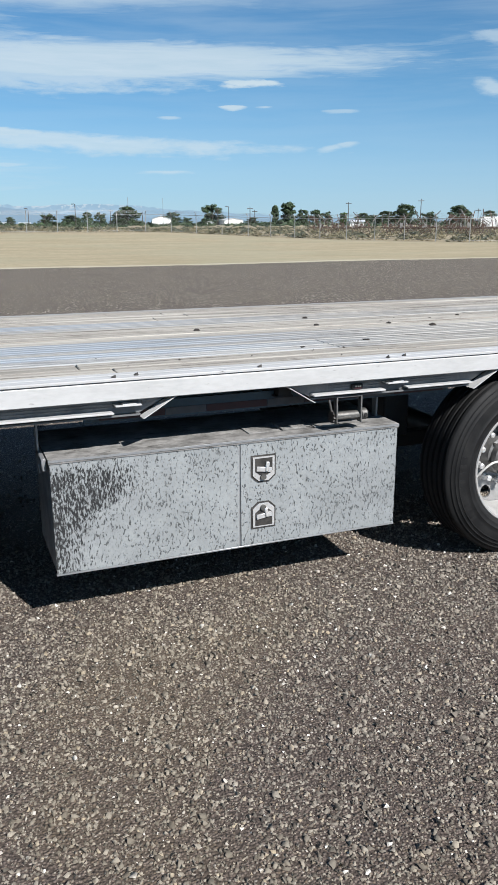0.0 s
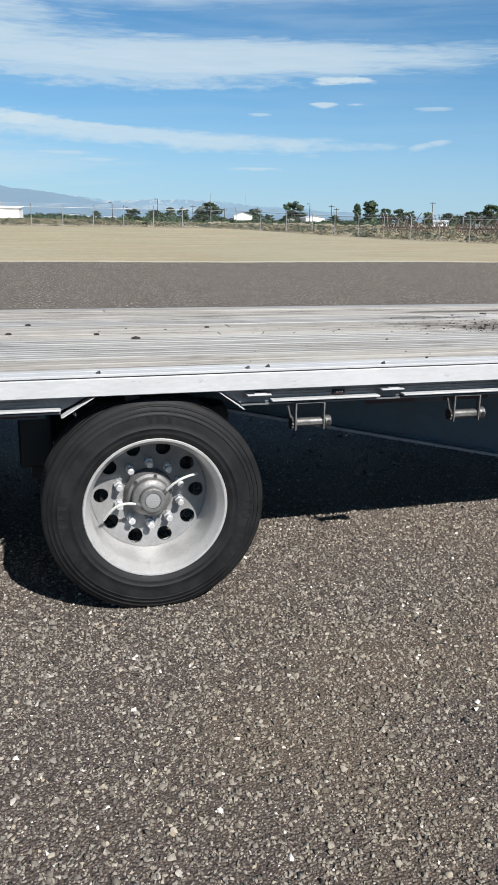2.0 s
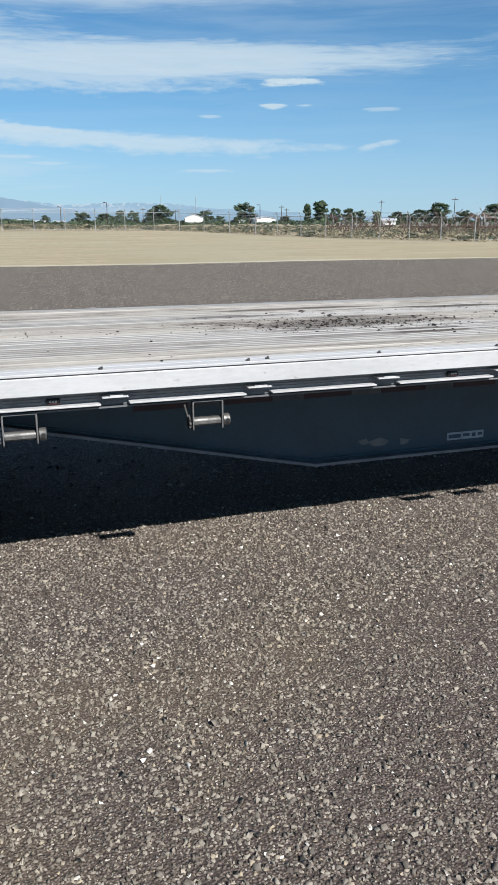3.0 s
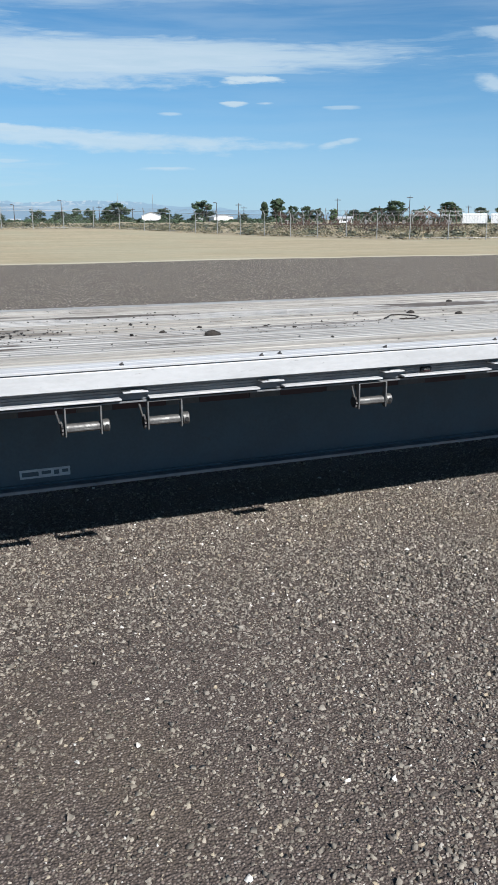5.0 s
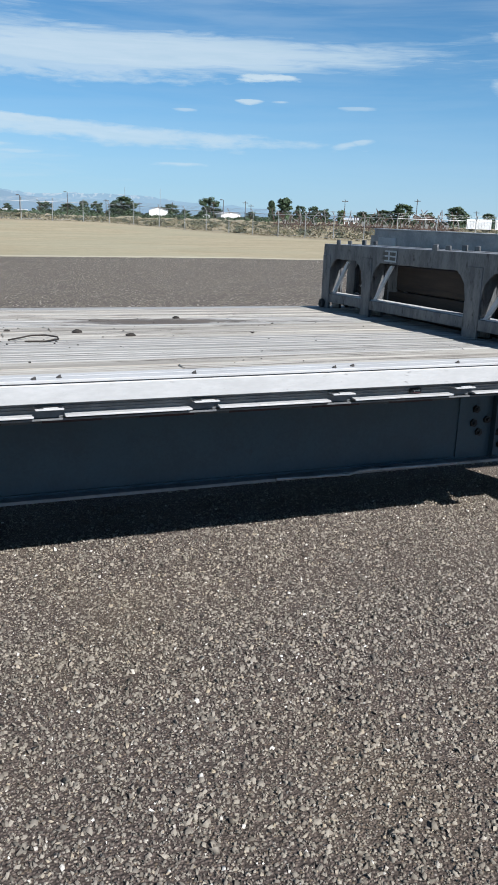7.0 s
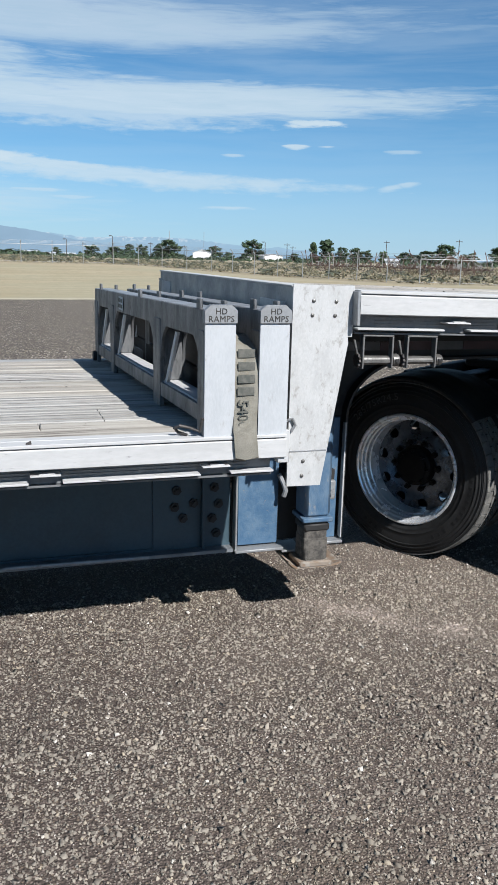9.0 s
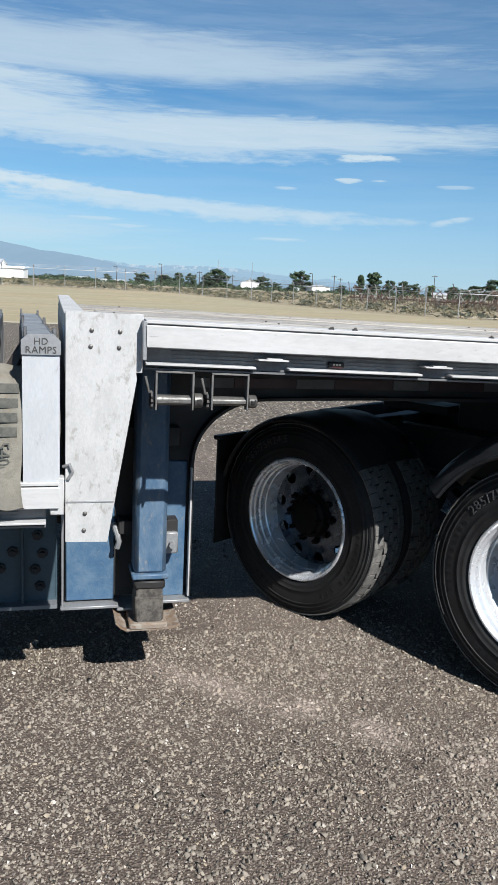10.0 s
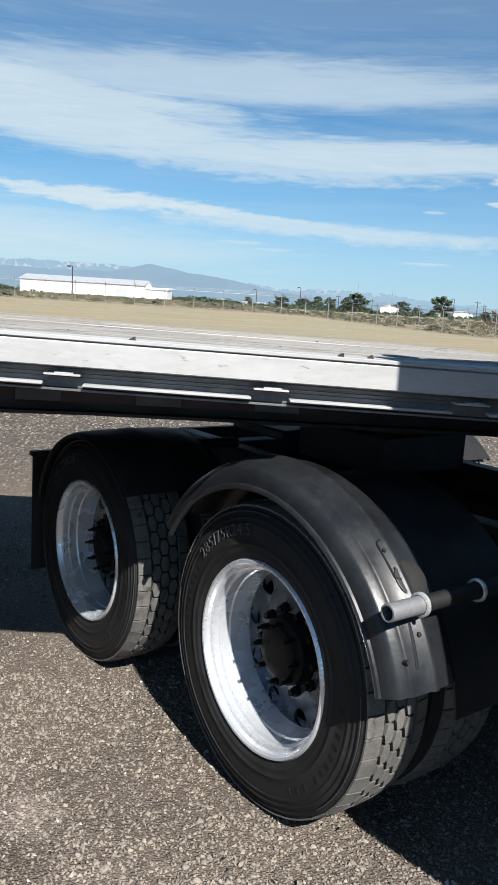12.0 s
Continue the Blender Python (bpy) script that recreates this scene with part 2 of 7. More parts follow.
def stone_material():
    m = bpy.data.materials.new("crushed_stone")
    m.use_nodes = True
    n = Nodes(m.node_tree)
    geo = n.node("ShaderNodeNewGeometry")
    r = geo.outputs["Random Per Island"]
    ramp = n.node("ShaderNodeValToRGB", {0: r})
    el = ramp.color_ramp.elements
    el[0].position, el[0].color = 0.0, (0.0745, 0.0675, 0.0575, 1)
    el[1].position, el[1].color = 0.35, (0.161, 0.1455, 0.122, 1)
    for p, c in ((0.64, (0.231, 0.209, 0.174, 1)), (0.88, (0.290, 0.264, 0.220, 1)), (0.945, (0.3233, 0.270, 0.19, 1)), (0.982, (0.386, 0.36, 0.32, 1)), (0.991, (0.6369, 0.62, 0.57, 1))):
        e = el.new(p)
        e.color = c
    g = n.noise(geo.outputs["Position"], 160.0, 4.0, 0.6)
    col = n.mix(n.smooth(g, 0.35, 0.7, 0.0, 0.35), ramp.outputs[0], (0.1193, 0.0888, 0.0793))
    patch = n.noise(geo.outputs["Position"], 0.55, 4.0, 0.6)
    col = n.mix(n.smooth(patch, 0.44, 0.66, 0.0, 0.15), col, (0.27, 0.222, 0.130))
    xx, yy, _ = n.node("ShaderNodeSeparateXYZ", {0: geo.outputs["Position"]}).outputs
    dust = n.math("MULTIPLY", n.smooth(xx, 8.3, 15.0), n.smooth(n.noise(geo.outputs["Position"], 0.9, 5.0, 0.65), 0.34, 0.66, 0.18, 0.58))
    col = n.mix(dust, col, (0.315, 0.278, 0.232))
    col = n.mix(n.math("MULTIPLY", wheel_track(n, geo.outputs["Position"], xx, yy), 0.38), col, (0.5148, 0.4173, 0.378))
    b = n.node("ShaderNodeBump", {"Strength": 0.35, "Distance": 0.003, "Height": g})
    p = n.node("ShaderNodeBsdfPrincipled", {"Base Color": col, "Roughness": 0.88, "Specular IOR Level": 0.3, "Normal": b.outputs[0]})
    n.node("ShaderNodeOutputMaterial", {0: p.outputs[0]})
    return m


def streaked(name, base, spots, spot_scale=124.0, lo=0.565, metal=0.35, rough=0.5, rust=None, rust_box=None):
    """Bare sheet metal flecked with short upright mud streaks; rust_box: (x0, z0, z1), a splash that widens upwards from the end x0."""
    m = bpy.data.materials.new(name)
    m.use_nodes = True
    n = Nodes(m.node_tree)
    pos = n.node("ShaderNodeNewGeometry").outputs["Position"]
    tilt = n.node("ShaderNodeMapping", {0: pos, 2: (0, radians(22), 0), 3: (1.0, 1.0, 0.46)}).outputs[0]
    fleck = n.noise(tilt, spot_scale, 2.0, 0.5, 0.35)
    soft = n.noise(pos, 5.0, 5.0, 0.6)
    col = n.mix(n.smooth(soft, 0.3, 0.7), base, tuple(c * 0.70 for c in base))
    col = n.mix(n.smooth(n.noise(pos, 70.0, 5.0, 0.7), 0.40, 0.66, 0.0, 0.55), col, tuple(c * 0.7 for c in base))
    fl = n.smooth(n.math("ADD", fleck, n.math("MULTIPLY", n.math("SUBTRACT", soft, 0.5), 0.25)), lo, lo + 0.055)
    col = n.mix(n.math("MULTIPLY", fl, n.smooth(fleck, lo, lo + 0.14, 0.45, 1.0)), col, spots)
    if rust_box:
        x, y, z = n.node("ShaderNodeSeparateXYZ", {0: pos}).outputs
        x0, z0, z1 = rust_box
        reach = n.math("MULTIPLY_ADD", n.smooth(z, z0, z1 - 0.08), 0.24, x0 + 0.09)
        a = n.math("MULTIPLY", n.smooth(n.math("SUBTRACT", x, reach), 0.14, -0.10), n.smooth(z, z1 + 0.02, z1 - 0.05, 0.25, 1.0))
        st = n.noise(n.node("ShaderNodeMapping", {0: pos, 3: (1.0, 1.0, 0.36)}).outputs[0], 150.0, 6.0, 0.70)
        col = n.mix(n.smooth(n.math("ADD", st, n.math("MULTIPLY", a, 0.17)), 0.60, 0.69, 0.0, 0.95), col, rust)
    b = n.node("ShaderNodeBump", {"Strength": 0.7, "Distance": 0.004, "Height": n.math("SUBTRACT", 1.0, fl)})
    p = n.node("ShaderNodeBsdfPrincipled", {"Base Color": col, "Roughness": n.smooth(soft, 0.3, 0.7, rough - 0.08, rough + 0.12), "Metallic": metal, "Normal": b.outputs[0]})
    n.node("ShaderNodeOutputMaterial", {0: p.outputs[0]})
    return m


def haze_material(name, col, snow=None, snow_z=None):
    """Far hills with the air haze put into their colour, which glows by itself."""
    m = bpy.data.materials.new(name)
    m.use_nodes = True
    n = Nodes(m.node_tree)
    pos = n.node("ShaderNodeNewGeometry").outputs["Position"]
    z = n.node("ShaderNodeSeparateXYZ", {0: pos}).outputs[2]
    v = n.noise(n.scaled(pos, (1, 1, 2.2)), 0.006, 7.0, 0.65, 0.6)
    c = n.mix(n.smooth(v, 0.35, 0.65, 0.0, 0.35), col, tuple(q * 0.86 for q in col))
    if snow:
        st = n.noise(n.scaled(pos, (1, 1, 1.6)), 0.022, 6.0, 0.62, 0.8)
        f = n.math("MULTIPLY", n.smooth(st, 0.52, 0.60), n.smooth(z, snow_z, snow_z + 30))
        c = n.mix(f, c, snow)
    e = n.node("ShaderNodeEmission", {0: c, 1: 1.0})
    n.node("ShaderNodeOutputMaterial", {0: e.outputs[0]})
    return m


def deck_material(name, c1, c2, streak, stretch, rough, bare=None):
    """Bleached planks: long grain streaks, per-plank tone, oil and mud stains of their own shape."""
    m = bpy.data.materials.new(name)
    m.use_nodes = True
    n = Nodes(m.node_tree)
    pos = n.node("ShaderNodeNewGeometry").outputs["Position"]
    info = n.node("ShaderNodeObjectInfo").outputs["Random"]
    x, y, z = n.node("ShaderNodeSeparateXYZ", {0: pos}).outputs
    long = n.scaled(pos, (stretch, 1, 1))
    col = n.mix(n.smooth(n.noise(long, 22.0, 6.0, 0.65), 0.34, 0.66), c1, c2)
    line = n.smooth(n.noise(long, 60.0, 4.0, 0.6), 0.53, 0.61, 0.0, 0.95)
    worn = n.smooth(n.noise(pos, 1.7, 5.0, 0.65), 0.38, 0.66, 0.25, 1.0)
    col = n.mix(n.math("MULTIPLY", line, worn), col, streak)
    col = n.mix(n.smooth(n.noise(n.scaled(pos, (0.35, 1, 1)), 5.0, 6.0, 0.7), 0.58, 0.72, 0.0, 0.55), col, streak)
    col = n.mix(n.smooth(n.noise(n.scaled(pos, (0.5, 1, 1)), 1.6, 6.0, 0.72), 0.50, 0.72, 0.0, 0.4), col, (0.145, 0.12, 0.095))
    if bare:        # rubbed bright towards the rear end
        col = n.mix(n.math("MULTIPLY", n.smooth(x, 4.6, 2.6), n.smooth(n.noise(long, 9.0, 4.0), 0.35, 0.6, 0.2, 0.9)), col, bare)
    v = n.math("MULTIPLY_ADD", info, 0.20, 0.90)
    col = n.mix(1.0, col, n.node("ShaderNodeCombineColor", {0: v, 1: v, 2: v}).outputs[0], "MULTIPLY")
    wob = n.math("MULTIPLY", n.math("SUBTRACT", n.noise(n.scaled(pos, (0.45, 1, 1)), 4.5, 6.0, 0.7), 0.5), 3.4)
    for x0, y0, w0, h0, k in ((7.15, 1.22, 0.85, 0.27, 0.68), (7.50, 0.72, 0.30, 0.12, 0.95), (7.05, 0.66, 0.5, 0.10, 0.5), (8.35, 1.88, 0.8, 0.10, 0.9), (7.45, 2.1, 0.6, 0.08, 0.8), (6.75, 1.72, 0.45, 0.07, 0.7), (10.9, 1.72, 0.8, 0.24, 0.9), (9.35, 0.98, 0.6, 0.07, 0.5), (13.6, 0.25, 0.35, 0.06, 0.7)):
        u = n.math("DIVIDE", n.math("SUBTRACT", x, x0), w0)
        q = n.math("DIVIDE", n.math("SUBTRACT", y, y0), h0)
        r = n.math("ADD", n.math("SQRT", n.math("ADD", n.math("MULTIPLY", u, u), n.math("MULTIPLY", q, q))), wob)
        col = n.mix(n.smooth(r, 1.1, 0.55, 0.0, k), col, (0.058, 0.046, 0.038))
    b = n.node("ShaderNodeBump", {"Strength": 0.5, "Distance": 0.003, "Height": n.noise(long, 75.0, 4.0, 0.6)})
    p = n.node("ShaderNodeBsdfPrincipled", {"Base Color": col, "Roughness": rough, "Specular IOR Level": 0.35, "Normal": b.outputs[0]})
    n.node("ShaderNodeOutputMaterial", {0: p.outputs[0]})
    return m


MAT = {
    # flange grey holds the light bounced up from the ground
    "flange": surface("grey_flange_paint", (0.1836, 0.1972, 0.2108), (0.1224, 0.1326, 0.1428), 6, (0.45, 0.6), 0.2, 0.2, 70, dirt=(0.0476, 0.0476, 0.0476), dirt_amount=0.3, dirt_scale=6.0, coords="World"),
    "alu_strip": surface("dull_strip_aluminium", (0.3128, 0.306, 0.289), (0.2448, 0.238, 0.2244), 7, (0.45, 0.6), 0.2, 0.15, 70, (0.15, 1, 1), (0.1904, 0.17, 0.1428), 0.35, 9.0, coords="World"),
    "mud": surface("grey_dried_mud", (0.1088, 0.0986, 0.085), (0.034, 0.0313, 0.0286), 22, (0.8, 0.95), 0.0, 0.6, 80, dirt=(0.204, 0.187, 0.1632), dirt_amount=0.3, dirt_scale=18.0),
    "tyre_mark": surface("raised_tyre_lettering", (0.036, 0.036, 0.037), (0.054, 0.054, 0.054), 20, (0.5, 0.7), 0.0, 0.2, 110),
    "leg": surface("worn_leg_paint", (0.045, 0.095, 0.165), (0.085, 0.135, 0.195), 18, (0.5, 0.7), 0.0, 0.5, 70, (1, 1, 0.5), (0.185, 0.192, 0.198), 0.38, 30.0, coords="World"),
    "bush": surface("dull_bush_foliage", (0.0408, 0.049, 0.0286), (0.0748, 0.0816, 0.051), 0.5, (0.6, 0.8), 0.0, 0.2, 4, per="island", per_amount=0.4),
    # drive wheel disc: shade inside the deep rim is put into this dark tone
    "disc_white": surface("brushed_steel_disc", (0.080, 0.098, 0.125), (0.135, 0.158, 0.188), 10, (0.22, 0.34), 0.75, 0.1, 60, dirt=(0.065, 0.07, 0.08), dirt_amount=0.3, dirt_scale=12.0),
    "emblem": surface("bright_cap_metal", (0.4216, 0.4216, 0.4148), (0.34, 0.34, 0.3332), 30, (0.3, 0.45), 0.5, 0.2, 90),
    # ramp metal as the sun brightens it, for end faces and diagonals
    "ramp_sunlit": surface("pale_ramp_aluminium", (0.43, 0.445, 0.46), (0.365, 0.38, 0.395), 12, (0.42, 0.6), 0.12, 0.2, 120, (1, 1, 0.4), (0.27, 0.265, 0.255), 0.3, 22.0, coords="World"),
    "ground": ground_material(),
    "stone": stone_material(),
    "alu": surface("scuffed_aluminium", (0.47, 0.47, 0.467), (0.385, 0.385, 0.382), 7, (0.48, 0.66), 0.10, 0.15, 70, (0.25, 1, 1), (0.105, 0.10, 0.095), 0.26, 62.0, coords="World", spec=0.1),
    # rail aluminium darkened: shade of the recess below the rail is in the colour
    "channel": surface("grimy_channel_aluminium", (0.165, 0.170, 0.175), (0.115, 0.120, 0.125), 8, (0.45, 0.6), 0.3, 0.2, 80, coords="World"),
    "alu_grey": surface("dull_aluminium", (0.2992, 0.306, 0.3128), (0.2176, 0.2244, 0.2312), 8, (0.4, 0.6), 0.45, 0.2, 80, dirt=(0.1496, 0.136, 0.1224), dirt_amount=0.3, dirt_scale=7.0, coords="World"),
    "alu_white": surface("white_painted_plate", (0.445, 0.447, 0.443), (0.37, 0.372, 0.368), 18, (0.42, 0.6), 0.08, 0.25, 120, (1, 1, 0.6), (0.285, 0.278, 0.262), 0.5, 34.0, coords="World"),
    # same ramp metal with side shade put into its tone; dirt streaks besides
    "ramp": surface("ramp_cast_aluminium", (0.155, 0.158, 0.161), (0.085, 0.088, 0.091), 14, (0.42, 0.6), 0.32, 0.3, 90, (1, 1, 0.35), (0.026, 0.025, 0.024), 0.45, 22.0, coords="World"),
    "plank_alu": deck_material("ribbed_deck_aluminium", (0.245, 0.237, 0.222), (0.355, 0.345, 0.325), (0.085, 0.076, 0.066), 0.02, 0.8, (0.24, 0.275, 0.315)),
    "plank_wood": deck_material("weathered_deck_wood", (0.250, 0.230, 0.200), (0.43, 0.405, 0.36), (0.062, 0.050, 0.041), 0.02, 0.85),
    "beam": surface("blue_black_frame_paint", (0.027, 0.050, 0.066), (0.041, 0.070, 0.088), 4, (0.42, 0.6), 0.0, 0.12, 60, dirt=(0.034, 0.034, 0.034), dirt_amount=0.2, dirt_scale=5.0, coords="World"),
    "black": surface("black_frame_steel", (0.0084, 0.0084, 0.0091), (0.0154, 0.0147, 0.014), 6, (0.5, 0.75), 0.0, 0.2, 60),
    "blue": surface("chipped_blue_paint", (0.040, 0.092, 0.165), (0.075, 0.130, 0.195), 14, (0.5, 0.7), 0.0, 0.4, 70, dirt=(0.165, 0.16, 0.15), dirt_amount=0.28, dirt_scale=42.0, coords="World"),
    "rust": surface("rusty_pad_steel", (0.155, 0.10, 0.062), (0.22, 0.185, 0.15), 12, (0.75, 0.95), 0.1, 0.5, 70, dirt=(0.27, 0.245, 0.21), dirt_amount=0.6, dirt_scale=18.0),
    "bail": surface("dull_winch_frame", (0.21, 0.207, 0.20), (0.13, 0.127, 0.122), 20, (0.35, 0.5), 0.45, 0.3, 90),
    "steel": surface("worn_winch_steel", (0.1564, 0.153, 0.1428), (0.0816, 0.0782, 0.0748), 20, (0.4, 0.6), 0.55, 0.3, 90, dirt=(0.068, 0.0544, 0.0408), dirt_amount=0.35, dirt_scale=22.0),
    "steel_dark": surface("dark_winch_steel", (0.0374, 0.0354, 0.034), (0.068, 0.0626, 0.0578), 18, (0.45, 0.65), 0.4, 0.3, 90),
    "tyre": surface("dusty_tyre_rubber", (0.007, 0.007, 0.0075), (0.014, 0.014, 0.014), 9, (0.55, 0.75), 0.0, 0.2, 110, dirt=(0.021, 0.0205, 0.020), dirt_amount=0.22, dirt_scale=7.0, depth=0.001, spec=0.22),
    "drive_tyre": surface("dusty_drive_tyre_rubber", (0.0115, 0.0115, 0.012), (0.022, 0.022, 0.022), 9, (0.55, 0.75), 0.0, 0.2, 110, dirt=(0.030, 0.0295, 0.029), dirt_amount=0.25, dirt_scale=7.0, depth=0.001, spec=0.24),
    "hub_black": surface("greasy_hub_black", (0.004, 0.004, 0.0042), (0.009, 0.0085, 0.008), 25, (0.5, 0.7), 0.0, 0.3, 70, spec=0.14),
    "tread": surface("dusty_tread_rubber", (0.085, 0.082, 0.076), (0.145, 0.139, 0.128), 16, (0.8, 0.95), 0.0, 0.3, 110, dirt=(0.032, 0.031, 0.030), dirt_amount=0.4, dirt_scale=14.0),
    # trailer wheel disc, darker than its rim to hold the rim's shadow
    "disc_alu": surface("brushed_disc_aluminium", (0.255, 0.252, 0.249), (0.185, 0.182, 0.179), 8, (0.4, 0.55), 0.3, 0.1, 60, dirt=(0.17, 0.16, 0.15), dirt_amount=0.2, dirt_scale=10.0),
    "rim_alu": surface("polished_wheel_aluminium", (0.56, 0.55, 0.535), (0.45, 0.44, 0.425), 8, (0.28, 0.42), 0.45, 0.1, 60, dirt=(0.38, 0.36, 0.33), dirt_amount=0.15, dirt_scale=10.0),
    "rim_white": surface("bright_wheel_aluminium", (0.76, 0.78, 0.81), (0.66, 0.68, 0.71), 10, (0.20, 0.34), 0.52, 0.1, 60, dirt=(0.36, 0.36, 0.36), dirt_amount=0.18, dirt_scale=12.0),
    "hub": surface("cast_hub_metal", (0.204, 0.2006, 0.1938), (0.136, 0.1326, 0.1292), 25, (0.4, 0.6), 0.5, 0.3, 90),
    "chrome": surface("bright_latch_metal", (0.663, 0.663, 0.663), (0.544, 0.544, 0.544), 20, (0.2, 0.34), 0.5, 0.1, 60),
    "box": streaked("galvanised_box_sheet", (0.37, 0.39, 0.395), (0.075, 0.08, 0.082), lo=0.59, rust=(0.014, 0.014, 0.015), rust_box=(2.367, 0.34, 0.66)),
    "box_top": surface("dusty_box_lid", (0.102, 0.0986, 0.0938), (0.2584, 0.2516, 0.2414), 14, (0.7, 0.9), 0.1, 0.5, 60, (0.6, 1, 1), (0.0476, 0.0435, 0.0394), 0.42, 16.0),
    "fender": surface("black_plastic_fender", (0.012, 0.0135, 0.016), (0.021, 0.023, 0.0255), 9, (0.28, 0.42), 0.0, 0.10, 60, dirt=(0.038, 0.040, 0.042), dirt_amount=0.3, dirt_scale=30.0, spec=0.34),
    "hose": surface("pale_air_hose", (0.51, 0.5032, 0.476), (0.4216, 0.4148, 0.3944), 30, (0.4, 0.6), 0.0, 0.1, 60),
    "strap": surface("dirty_strap_webbing", (0.204, 0.1938, 0.1632), (0.136, 0.1258, 0.102), 12, (0.85, 0.95), 0.0, 0.6, 260, (1, 1, 1), (0.1632, 0.136, 0.0952), 0.4, 8.0, coords="World"),
    "ink": surface("faded_black_ink", (0.060, 0.064, 0.056), (0.115, 0.112, 0.098), 40, (0.8, 0.9), 0.0, 0.2, 90),
    "timber": surface("brown_dunnage_timber", (0.020, 0.013, 0.0085), (0.046, 0.031, 0.020), 9, (0.75, 0.9), 0.0, 0.6, 50, (1, 0.10, 1), (0.008, 0.006, 0.0045), 0.5, 6.0),
    "tape_red": surface("red_reflective_tape", (0.032, 0.003, 0.006), (0.022, 0.003, 0.005), 12, (0.4, 0.5), 0.0, 0.05, 60),
    "tape_white": surface("silver_reflective_tape", (0.075, 0.075, 0.077), (0.055, 0.055, 0.057), 12, (0.4, 0.5), 0.1, 0.05, 60),
    "dirt": surface("dried_mud", (0.013, 0.0105, 0.009), (0.032, 0.026, 0.021), 30, (0.9, 0.98), 0.0, 0.8, 120, coords="World"),
    "label": surface("pale_printed_sticker", (0.374, 0.408, 0.4216), (0.2856, 0.3196, 0.34), 20, (0.5, 0.6), 0.0, 0.05, 60),
    "lamp": surface("clear_marker_lens", (0.51, 0.476, 0.408), (0.442, 0.408, 0.34), 20, (0.2, 0.3), 0.0, 0.05, 60),
    "leaf": surface("tree_foliage", (0.0208, 0.04, 0.0176), (0.044, 0.072, 0.0288), 0.5, (0.6, 0.8), 0.0, 0.2, 4, per="island", per_amount=0.45),
    "leaf_light": surface("light_tree_foliage", (0.04, 0.072, 0.016), (0.072, 0.112, 0.028), 0.5, (0.6, 0.8), 0.0, 0.2, 4, per="island", per_amount=0.4),
    "bark": surface("tree_bark", (0.0612, 0.0476, 0.034), (0.102, 0.0816, 0.0612), 3, (0.85, 0.95), 0.0, 0.5, 20),
    "scrub": surface("dry_scrub", (0.0782, 0.0816, 0.0476), (0.2244, 0.1938, 0.1224), 0.15, (0.8, 0.95), 0.0, 0.2, 6, per="island", per_amount=0.5, coords="World"),
    "grass": surface("dry_grass", (0.2992, 0.2516, 0.1632), (0.3808, 0.3264, 0.2244), 0.3, (0.8, 0.95), 0.0, 0.2, 6, per="island", per_amount=0.4, coords="World"),
    "galv": surface("galvanised_fence_metal", (0.34, 0.3468, 0.3468), (0.2856, 0.2924, 0.2924), 3, (0.45, 0.6), 0.4, 0.1, 30),
    "white_wall": surface("white_metal_siding", (0.8, 0.8, 0.79), (0.72, 0.72, 0.71), 0.6, (0.5, 0.6), 0.0, 0.1, 8),
    "grey_roof": surface("pale_metal_roof", (0.527, 0.544, 0.561), (0.459, 0.476, 0.493), 0.6, (0.4, 0.5), 0.2, 0.1, 8),
    "dark_glass": surface("dark_window_glass", (0.03, 0.035, 0.04), (0.05, 0.055, 0.06), 1, (0.1, 0.2), 0.0, 0.0, 8),
    "wood_pole": surface("creosoted_pole", (0.0408, 0.0306, 0.0238), (0.068, 0.0544, 0.0408), 2, (0.85, 0.95), 0.0, 0.3, 30),
    "rust_iron": surface("rusted_farm_iron", (0.050, 0.031, 0.024), (0.105, 0.070, 0.053), 1.5, (0.75, 0.95), 0.1, 0.3, 12, per="object", per_amount=0.35),
    "pale_iron": surface("faded_pale_iron", (0.2448, 0.2414, 0.2312), (0.17, 0.1632, 0.153), 1.5, (0.6, 0.8), 0.1, 0.3, 12),
    "cab": surface("dark_red_cab_paint", (0.2, 0.02, 0.02), (0.16, 0.018, 0.018), 3, (0.25, 0.35), 0.0, 0.03, 40, coat=0.4),
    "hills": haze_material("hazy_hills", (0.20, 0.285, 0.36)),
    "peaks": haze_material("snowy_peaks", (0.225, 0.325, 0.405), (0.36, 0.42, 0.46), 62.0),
}


